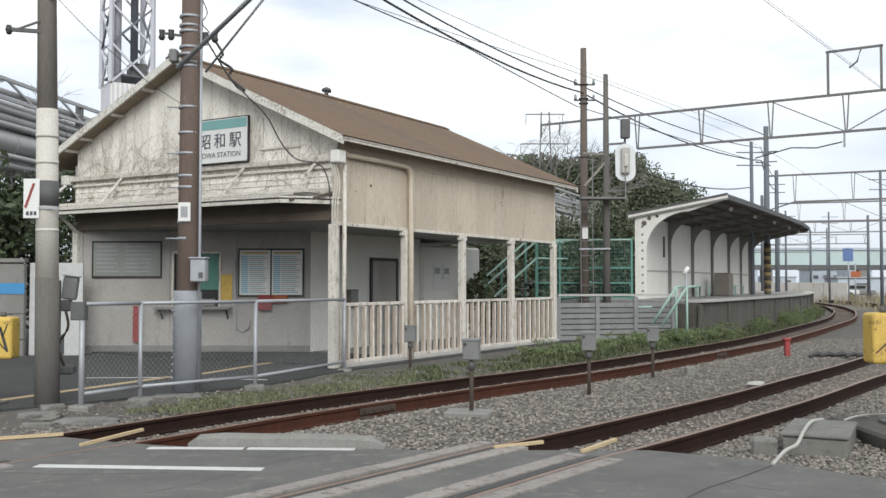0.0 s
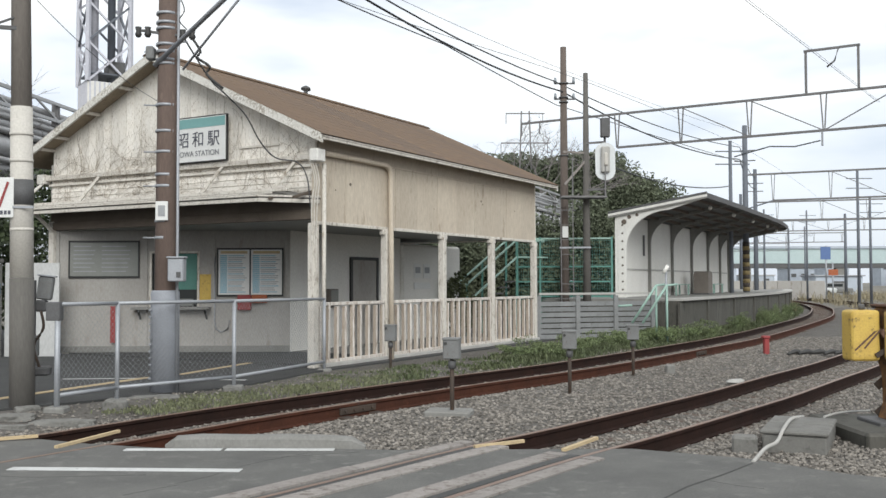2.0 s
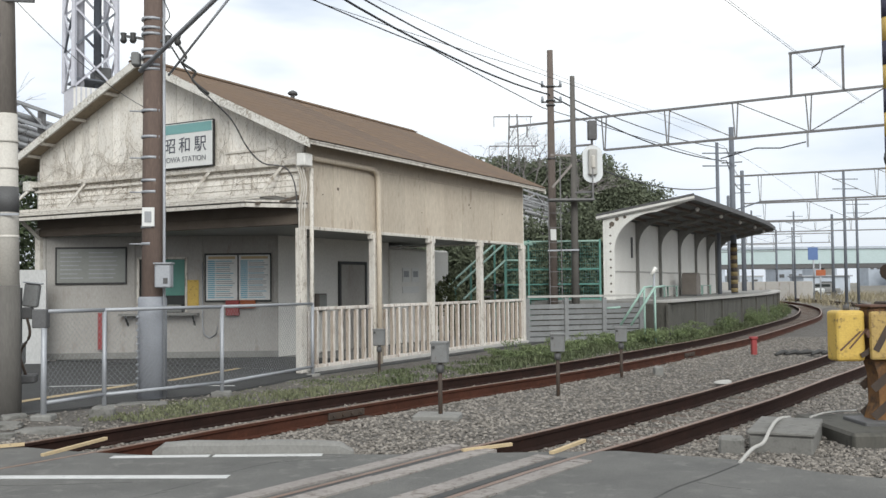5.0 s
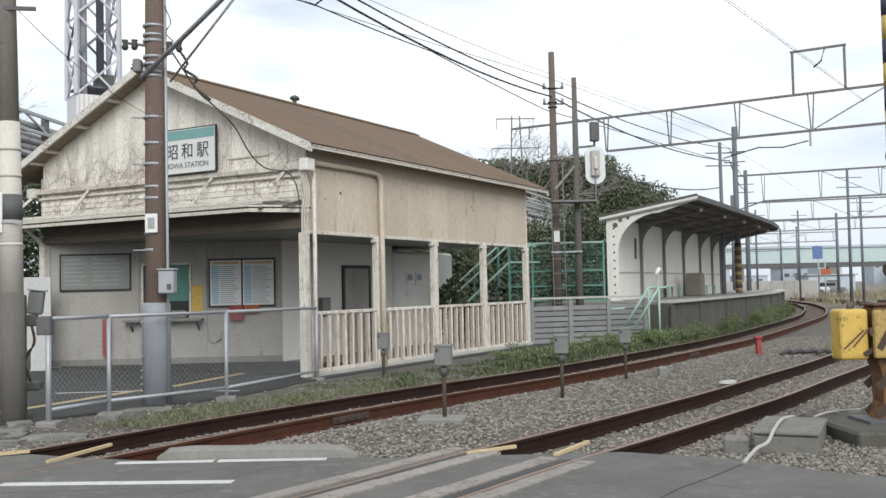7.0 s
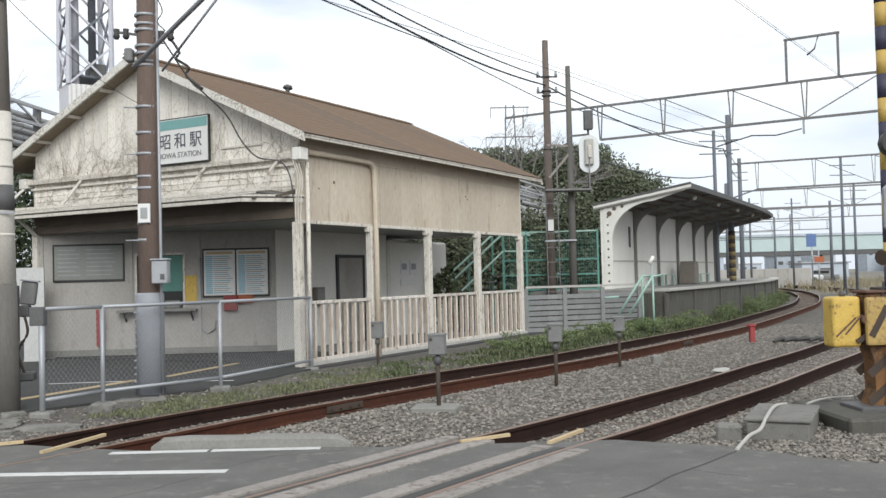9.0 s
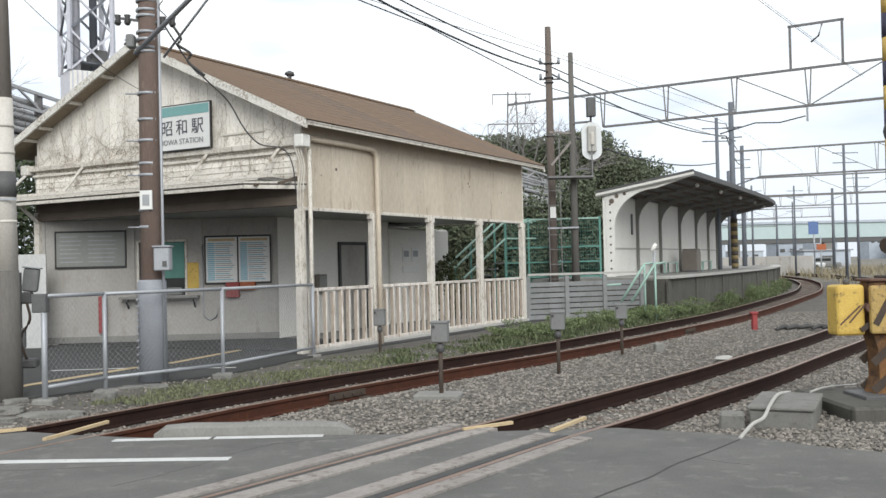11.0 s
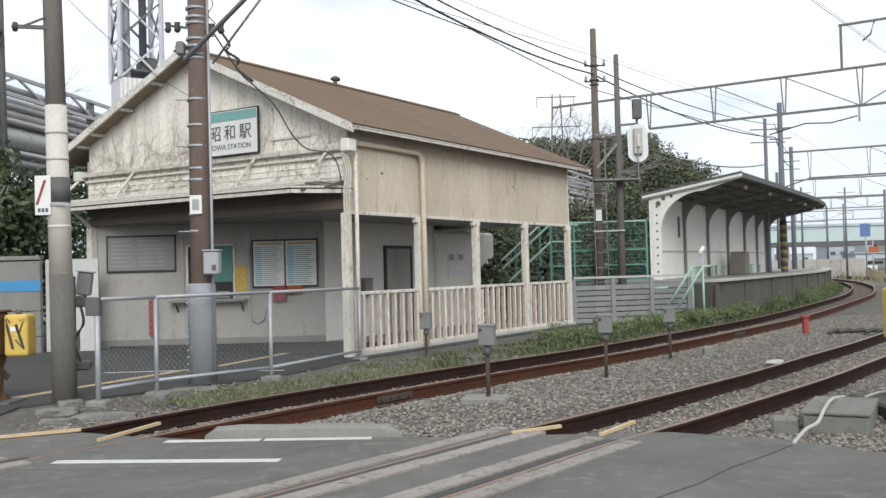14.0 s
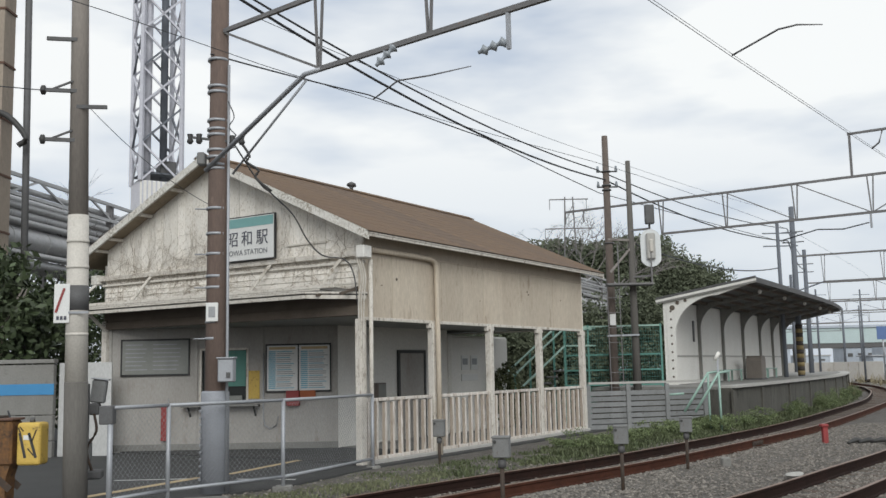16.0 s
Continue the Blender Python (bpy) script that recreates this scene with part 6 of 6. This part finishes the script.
PIPES = [(1.6, 7.3, 0.13), (0.3, 6.85, 0.14), (0.9, 6.9, 0.2), (0.0, 6.42, 0.16), (0.6, 6.45, 0.14), (0.05, 5.72, 0.34), (0.9, 5.7, 0.3), (0.0, 5.05, 0.14), (0.5, 5.0, 0.16), (0.2, 4.2, 0.12), (-0.15, 7.12, 0.09), (-0.15, 6.62, 0.10), (-0.2, 6.17, 0.10), (-0.2, 5.28, 0.09), (1.3, 6.6, 0.2), (1.4, 6.1, 0.2)]
pipe_rack("long rack of silver factory pipes on steel frames", (-14.2, 17.5, 0), (-8.4, 60, 0), PIPES, 6, 2.2)
pipe_rack("long rack of silver factory pipes behind the platform", (0.2, 43, 0), (25, 104, 0), PIPES, 6, 2.2)


def lattice_tower(m, w, z0, z1, label):
    """A square lattice mast with crossed webs on each face, standing on a ribbed clad base."""
    t = thing("lattice_tower", m, label, "tower")
    h = w / 2
    base = part("clad_base", boxed(-h, h, -h, h, -0.3, z0, 0.03), "white_wall", t, "ribbed pale clad base of the tower")
    for k in range(9):
        a = -h + (k + 0.5) * w / 9
        part("base_rib", boxed(a - 0.03, a + 0.03, -h - 0.03, -h, 0.0, z0), "tower", base)
        part("base_rib", boxed(-h - 0.03, -h, a - 0.03, a + 0.03, 0.0, z0), "tower", base)
    for x in (-h, h):
        for y in (-h, h):
            part("leg", barred((x, y, z0), (x * 0.94, y * 0.94, z1), 0.17), "tower", t)
    part("stack_pipe", tubed([(-h * 0.62, -h * 0.62, z0), (-h * 0.58, -h * 0.58, z1)], 0.17, 16), "tower", t, "pale riser pipe beside the corner leg")
    part("stack_pipe", tubed([(0.28, -0.1, z0), (0.28, -0.1, z1)], 0.17, 14), "far_steel", t, "dark riser pipe inside the mast")
    part("landing", boxed(-h * 0.9, h * 0.9, -h * 0.9, h * 0.9, z0 + 0.35, z0 + 0.42), "far_steel", t)
    part("gear_box", boxed(0.0, h * 0.8, -h * 0.8, 0.1, z0 + 0.42, z0 + 1.0, 0.03), "dark_steel", t)
    bay = 1.75
    for k in range(int((z1 - z0) / bay)):
        a, b = z0 + k * bay, z0 + (k + 1) * bay
        for x0, y0, x1, y1 in ((-h, -h, h, -h), (-h, h, -h, -h), (h, -h, h, h), (h, h, -h, h)):
            part("web", barred((x0, y0, a), (x1, y1, b), 0.085), "far_steel" if k % 2 else "tower", t)
            part("web", barred((x1, y1, a), (x0, y0, b), 0.085), "tower", t)
    return t


lattice_tower(pose(-14.25, 42.9, 0, 0, 0, 32), 1.82, 10.4, 30, "tall pale lilac lattice tower on a clad base")

# posts beyond the left pole
portal = thing("pipe_portal", Matrix(), "tan steel column and a dark post beside the factory", "portal")
part("column", barred((-12.45, 24.5, 0), (-12.5, 24.5, 16), 0.62), "tan_steel", portal, "tan steel column")
for k in range(10):
    part("column_band", boxed(-12.82, -12.14, 24.17, 24.83, 1.0 + k * 1.5, 1.06 + k * 1.5), "brown_rust", portal)
part("post", tubed([(-11.5, 24.5, 0), (-11.75, 24.5, 16)], 0.09, 10), "dark_steel", portal, "dark slim post")
part("hanging_hose", tubed(spline([(-13.2, 24.2, 8.9), (-12.4, 24.1, 8.72), (-11.9, 24.1, 8.5), (-11.45, 24.1, 7.95), (-11.65, 24.1, 7.75)], 6), 0.08, 8), "black", portal, "black sagging hose")

# ---------------------------------------------------------------- trees and hedges
def leaves(name, centre, radii, count, size, material, seed, parent=None, clumps=40, flat=0.0):
    """A crown of many small leaf cards gathered in clumps."""
    r = np.random.RandomState(seed)
    c = r.normal(size=(clumps, 3))
    c /= np.linalg.norm(c, axis=1)[:, None]
    c *= (r.uniform(0.45, 1.0, clumps) ** 0.5)[:, None] * np.array(radii)
    c[:, 2] = np.where(c[:, 2] < -radii[2] * 0.55, -c[:, 2] * 0.3, c[:, 2])
    idx = r.randint(0, clumps, count)
    spread = np.array(radii) * r.uniform(0.16, 0.30, clumps)[idx][:, None]
    p = c[idx] + np.clip(r.normal(size=(count, 3)), -1.35, 1.35) * spread * 0.75 + np.array(centre)
    a, b = r.normal(size=(count, 3)), r.normal(size=(count, 3))
    a /= np.linalg.norm(a, axis=1)[:, None]
    b -= a * (a * b).sum(1)[:, None]
    b /= np.linalg.norm(b, axis=1)[:, None]
    s = (size * r.uniform(0.5, 1.2, count))[:, None]
    v = np.stack([p - a * s, p + b * s * 0.5, p + a * s, p - b * s * 0.5], 1).reshape(-1, 3)
    f = np.arange(count * 4).reshape(-1, 4)
    return mesh_object(name, v.tolist(), f.tolist(), material, parent)


def tree(x, y, crown_z, radii, count, size, label, seed, trunk=0.25):
    t = thing("tree", Matrix(), label, "tree")
    part("trunk", tubed([(x, y, -0.3), (x + 0.1, y, crown_z * 0.5), (x, y, crown_z)], [trunk, trunk * 0.7, trunk * 0.35], 10), "pole_grey", t)
    r = random.Random(seed)
    for k in range(6):
        a = r.uniform(0, 6.28)
        part("limb", tubed([(x, y, crown_z * 0.55), (x + math.cos(a) * radii[0] * 0.4, y + math.sin(a) * radii[1] * 0.4, crown_z * 0.9),
                            (x + math.cos(a) * radii[0] * 0.75, y + math.sin(a) * radii[1] * 0.75, crown_z + radii[2] * 0.4)], [trunk * 0.5, trunk * 0.3, 0.03], 6), "pole_grey", t)
    leaves("crown", (x, y, crown_z), radii, count, size, "far_leaf" if count > 20000 else "leaf", seed, t, 260 if count > 20000 else 110)


tree(12.6, 76, 7.7, (5.2, 4.5, 3.6), 130000, 0.15, "broad dark green evergreen tree behind the platform", 3)
tree(7.6, 77, 8.0, (3.8, 3.4, 3.5), 80000, 0.15, "dark green evergreen tree behind the station", 9)
tree(17.2, 78, 6.3, (3.7, 3.6, 3.2), 90000, 0.15, "lower dark green evergreen tree behind the platform", 4)
tree(-12.2, 23.6, 3.3, (1.9, 1.3, 1.5), 5000, 0.13, "dark green shrub tree behind the boundary wall", 5, 0.12)
hedge = thing("hedge", Matrix(), "dark overgrown shrubs behind the station", "hedge")
leaves("foliage", (-0.5, 37.5, 1.9), (3.4, 1.3, 2.3), 30000, 0.095, "far_leaf", 6, hedge, 90)
leaves("foliage", (3.6, 39.0, 1.9), (2.6, 1.3, 2.4), 26000, 0.10, "far_leaf", 16, hedge, 90)
leaves("foliage", (6.6, 39.8, 2.2), (2.7, 1.3, 2.6), 26000, 0.10, "far_leaf", 18, hedge, 90)
hedge2 = thing("hedge", Matrix(), "dark overgrown shrubs under the pipe rack", "hedge")
leaves("foliage", (-11.0, 27, 1.9), (2.8, 1.4, 2.7), 14000, 0.09, "leaf", 7, hedge2, 60)
leaves("foliage", (-16.5, 27, 2.2), (3.4, 1.5, 2.7), 12000, 0.10, "leaf", 17, hedge2, 60)
shrub = thing("shrub", Matrix(), "small bright green shrub by the steps", "shrub")
leaves("foliage", (1.0, 27.9, 0.95), (0.45, 0.4, 0.95), 1500, 0.07, "grass", 8, shrub, 20)


def bare_tree(x, y, h, seed, label):
    t = thing("bare_tree", Matrix(), label, "tree")
    r = random.Random(seed)
    bm = bmesh.new()

    def grow(p, d, length, rad, depth):
        q = p + d * length
        tube(bm, [p, p.lerp(q, 0.5) + Vector((r.uniform(-1, 1), r.uniform(-1, 1), 0)) * length * 0.06, q], [rad, rad * 0.85, rad * 0.65], 5, False)
        if depth:
            for k in range(3):
                e = (d + Vector((r.uniform(-1.1, 1.1), r.uniform(-1.1, 1.1), r.uniform(-0.3, 0.4)))).normalized()
                grow(p.lerp(q, r.uniform(0.55, 1.0)), e, length * r.uniform(0.55, 0.8), rad * 0.6, depth - 1)

    grow(Vector((x, y, -0.3)), Vector((0.02, 0, 1)), h * 0.36, 0.12, 6)
    part("crown", bm, "twig", t)
    part("root_flare", tubed([(x, y, -0.3), (x, y, 0.4)], [0.34, 0.23], 8), "twig", t)


bare_tree(8.6, 70, 18.5, 11, "leafless brown tree behind the station")
bare_tree(-14.2, 34, 10.5, 12, "leafless twiggy tree behind the pipe rack")
pylon = thing("line_pylon", pose(7.9, 74, 0), "thin grey lattice pylon with cross arms", "pylon")
for x in (-0.5, 0.5):
    part("leg", barred((x * 1.6, 0, 0), (x * 0.6, 0, 14.9), 0.1), "galv_dark", pylon)
for k in range(9):
    part("web", barred((-0.7 + k * 0.04, 0, k * 1.6), (0.7 - k * 0.04, 0, (k + 1) * 1.6), 0.06), "galv_dark", pylon)
for z, w in ((14.7, 1.5), (12.4, 1.9)):
    part("arm", barred((-w, 0, z), (w, 0, z), 0.08), "galv_dark", pylon)
    for x in (-w, w * 0.9):
        part("drop", barred((x, 0, z), (x, 0, z - 0.8), 0.05), "galv_dark", pylon)

# ---------------------------------------------------------------- distance
bridge = thing("road_bridge", Matrix(), "long pale green girder bridge in the distance", "bridge")
part("girder", boxed(60, 330, 300, 304, 7.4, 12.0), "bridge", bridge)
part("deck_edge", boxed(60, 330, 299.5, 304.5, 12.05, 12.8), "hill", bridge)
part("soffit", boxed(60, 330, 300.2, 310, 6.0, 7.35), "dark_steel", bridge)
for k in range(9):
    part("pier", boxed(70 + k * 30, 73 + k * 30, 300.5, 303.5, -1, 6.0), "concrete", bridge)
rngf = random.Random(21)
for k in range(26):
    x, w, h = 20 + k * 14 + rngf.uniform(-4, 4), rngf.uniform(8, 18), rngf.uniform(3, 15)
    yb = rngf.uniform(330, 460)
    b = thing("far_building", pose(x * yb / 330, yb, 0), "pale hazy factory building in the distance", "building", "far buildings")
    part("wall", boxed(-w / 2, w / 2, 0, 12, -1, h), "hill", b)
    part("roof", boxed(-w / 2 - 0.4, w / 2 + 0.4, -0.4, 12.4, h, h + 0.5), "pipe", b)
    for i in range(3):
        part("window", boxed(-w * 0.4 + i * w * 0.3, -w * 0.4 + i * w * 0.3 + w * 0.15, -0.15, 0.05, h * 0.5, h * 0.7), "dark_steel", b)
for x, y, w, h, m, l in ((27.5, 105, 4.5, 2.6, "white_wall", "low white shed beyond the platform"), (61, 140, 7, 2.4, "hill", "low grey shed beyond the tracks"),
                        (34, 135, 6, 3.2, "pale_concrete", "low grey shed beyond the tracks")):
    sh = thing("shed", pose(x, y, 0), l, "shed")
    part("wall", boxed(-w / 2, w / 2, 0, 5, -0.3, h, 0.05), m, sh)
    part("roof", boxed(-w / 2 - 0.3, w / 2 + 0.3, -0.3, 5.3, h, h + 0.2, 0.03), "galv", sh)
    part("door", boxed(-0.8, 0.8, -0.06, 0.02, -0.1, h * 0.7), "dark_steel", sh)


def car(x, y, turn, paint, label):
    """A small parked car: body, cabin, windows, lamps and wheels."""
    c = thing("parked_car", pose(x, y, 0, 0, 0, turn), label, "car", "parked cars")
    part("body", boxed(-0.85, 0.85, -2.1, 2.1, 0.25, 0.85, 0.12), paint, c)
    part("cabin", prism(bmesh.new(), [(-0.78, 0.8), (0.78, 0.8), (0.62, 1.45), (-0.62, 1.45)], -1.1, 1.5), paint, c)
    part("windscreen", boxed(-0.62, 0.62, -1.13, -1.08, 0.92, 1.36, 0.02), "dark_glass", c)
    for s in (-1, 1):
        part("side_window", boxed(s * 0.70 - 0.03, s * 0.70 + 0.03, -0.9, 1.3, 0.92, 1.34, 0.01), "dark_glass", c)
        part("headlamp", boxed(s * 0.62 - 0.14, s * 0.62 + 0.14, -2.13, -2.05, 0.58, 0.74, 0.02), "signal_white", c)
        for q in (-1.35, 1.35):
            part("wheel", tubed([(s * 0.72, q, 0.3), (s * 0.88, q, 0.3)], 0.3, 14), "black", c)


car(44.6, 113, 78, "print", "dark car parked beyond the tracks")
car(49.5, 115, 70, "relay_grey", "grey car parked beyond the tracks")
car(42.0, 112, 15, "blue", "blue car parked beyond the tracks")
car(46.6, 113, 60, "signal_white", "white car parked beyond the tracks")
yard = thing("yard_wall", Matrix(), "low beige block wall beyond the platform", "wall", kind="structure")
for k in range(5):
    part("wall_block", boxed(28.0 + k * 2.4, 30.38 + k * 2.4, 95, 95.2, -0.3, 1.7, 0.02), "plaster", yard)
bsign = thing("blue_sign", pose(38.5, 90, 0), "blue sign board on a thin post", "sign")
part("post", tubed([(-0.5, 0, -0.3), (-0.5, 0, 5.0)], 0.08, 8), "galv", bsign)
part("board", boxed(-1.05, -0.1, -0.1, -0.05, 3.7, 4.9), "sign_blue", bsign)
osign = thing("orange_signal", pose(38.2, 89, 0), "small orange signal on a thin post", "signal")
part("post", tubed([(0, 0, -0.3), (0, 0, 3.4)], 0.07, 8), "galv", osign)
part("board", boxed(-0.45, 0.45, -0.12, -0.05, 2.2, 2.75), "orange_rust", osign)

# ---------------------------------------------------------------- loose stones, grass
def in_road(x, y):
    inside = False
    for (x0, y0), (x1, y1) in zip(outline, outline[1:] + outline[:1]):
        if (y0 > y) != (y1 > y) and x < (x1 - x0) * (y - y0) / (y1 - y0) + x0:
            inside = not inside
    return inside


def in_fore(x, y):
    inside = False
    for (x0, y0), (x1, y1) in zip(fo, fo[1:] + fo[:1]):
        if (y0 > y) != (y1 > y) and x < (x1 - x0) * (y - y0) / (y1 - y0) + x0:
            inside = not inside
    return inside


rs = np.random.RandomState(9)
base = np.array([(1, 0, 0), (0, 1, 0), (-1, 0, 0), (0, -1, 0), (0.5, 0.5, 0.8), (-0.6, 0.4, 0.7), (-0.2, -0.7, 0.75), (0.6, -0.4, 0.7)], float)
tris = [(0, 1, 4), (1, 5, 4), (1, 2, 5), (2, 6, 5), (2, 3, 6), (3, 7, 6), (3, 0, 7), (0, 4, 7), (4, 5, 6), (4, 6, 7)]
V, F = [], []
made = 0
while made < 64000:
    y = 7.0 + 22 * rs.rand() ** 1.7
    x = rs.uniform(-5.2, 0.62 * y + 1.0)
    if in_road(x, y) or in_fore(x, y) or (x < -1.2 and y > 16 + (x + 5) * 1.0):
        continue
    a, b = beside(x, y)
    if a > 2.6 or (a > 1.5 and rs.rand() < 0.75):
        continue
    if min(abs(abs(a) - 0.5665), abs(b - 0.5665)) < 0.075:
        continue
    s = rs.uniform(0.010, 0.026)
    q = base * s * rs.uniform(0.6, 1.35, (8, 3)) * np.array((1.2, 1.0, 0.85))
    an = rs.uniform(0, 6.28)
    q = q @ np.array([(math.cos(an), -math.sin(an), 0), (math.sin(an), math.cos(an), 0), (0, 0, 1)])
    n0 = len(V)
    z = bed_z(x, y)
    V += (q + np.array((x, y, z - 0.004 + rs.uniform(0, 0.018)))).tolist()
    F += [tuple(n0 + i for i in t) for t in tris]
    made += 1
stones = mesh_object("ballast_stones", V, F, "stone")
tagged(stones, "loose grey ballast stones between the rails", "stones", kind="stuff")


def tufts(name, spots, blades, height, material, seed, label):
    r = np.random.RandomState(seed)
    V, F = [], []
    for x, y, z, k in spots:
        for _ in range(int(blades * k)):
            px, py = x + r.normal() * 0.10, y + r.normal() * 0.10
            h = height * k * r.uniform(0.4, 1.2)
            an, lean = r.uniform(0, 6.28), r.uniform(0.2, 1.1)
            w = r.uniform(0.005, 0.014) * (1 + height)
            cx, sx = math.cos(an), math.sin(an)
            n0 = len(V)
            V += [(px - sx * w, py + cx * w, z - 0.02), (px + sx * w, py - cx * w, z - 0.02),
                  (px + cx * lean * h * 0.45 + sx * w * 0.8, py + sx * lean * h * 0.45 - cx * w * 0.8, z + h * 0.6),
                  (px + cx * lean * h * 0.45 - sx * w * 0.8, py + sx * lean * h * 0.45 + cx * w * 0.8, z + h * 0.6),
                  (px + cx * lean * h, py + sx * lean * h, z + h)]
            F += [(n0, n0 + 1, n0 + 2, n0 + 3), (n0 + 3, n0 + 2, n0 + 4)]
    o = mesh_object(name, V, F, material)
    return tagged(o, label, "grass", kind="stuff")


spots = []
for line in (TRACK_1,):
    for i in range(len(line) - 1):
        for f in np.linspace(0, 1, 14):
            p = line[i].lerp(line[i + 1], f)
            if not 13.0 < p.y < 62:
                continue
            t = (line[i + 1] - line[i]).normalized()
            s = Vector((-t.y, t.x, 0))
            for _ in range(6 if p.y < 36 else 3):
                d = rs.uniform(1.25, 2.6 if p.y < 27 else 1.75)
                q = p + s * d
                grow = noise.noise((q.x * 0.5, q.y * 0.5, 7)) * 0.6 + noise.noise((q.x * 1.7, q.y * 1.7, 2)) * 0.4
                amount = 0.22 + grow * 1.5 + (0.5 if p.y > 19 else 0.0) + (0.35 if p.y > 27 else 0.0) - (0.3 if p.y < 16 else 0)
                if amount > 0.25:
                    spots.append((q.x, q.y, bed_z(q.x, q.y), min(1.5, amount * (1.0 if d > 1.5 else 0.55))))
tufts("grass", spots, 15, 0.14, "grass", 3, "rough green weeds along the track verge")
spots = [(x, y, -0.05, rs.uniform(0.5, 1.2)) for x, y in zip(rs.uniform(-4.2, -0.6, 900), rs.uniform(12.4, 19.0, 900)) if 0.9 < beside(x, y)[0] < 3.0 and not in_fore(x, y)]
tufts("grass", spots, 22, 0.032, "verge_grass", 4, "short green grass along the fence foot")
spots = [(x, y, -0.1, rs.uniform(0.6, 1.2)) for x, y in zip(rs.uniform(19, 60, 1500), rs.uniform(52, 112, 1500)) if abs(beside(x, y)[0]) > 1.5 and beside(x, y)[1] > 1.5]
tufts("dry_grass", spots, 9, 0.8, "dry_grass", 5, "tall dry grass beyond the platform end")

# broad-leaved weeds at the verge
for k in range(90):
    i = 1 + int(rs.uniform(0, 1) * (len(TRACK_1) - 2))
    p, q = TRACK_1[i], TRACK_1[i + 1]
    if not 18.5 < p.y < 56:
        continue
    t = (q - p).normalized()
    d = rs.uniform(1.4, 1.75) if p.y > 27 else rs.uniform(1.5, 2.5)
    c = p.lerp(q, rs.uniform(0, 1)) + Vector((-t.y, t.x, 0)) * d
    w = leaves("weed_clump", (c.x, c.y, 0.10), (0.45, 0.35, rs.uniform(0.12, 0.26) * (1.0 + min(1.3, max(0.0, (p.y - 26) * 0.06)))), 1500, 0.024, "weed", 100 + k, None, 22)
    tagged(w, "low clump of green broad-leaved weeds", "weeds", kind="stuff")
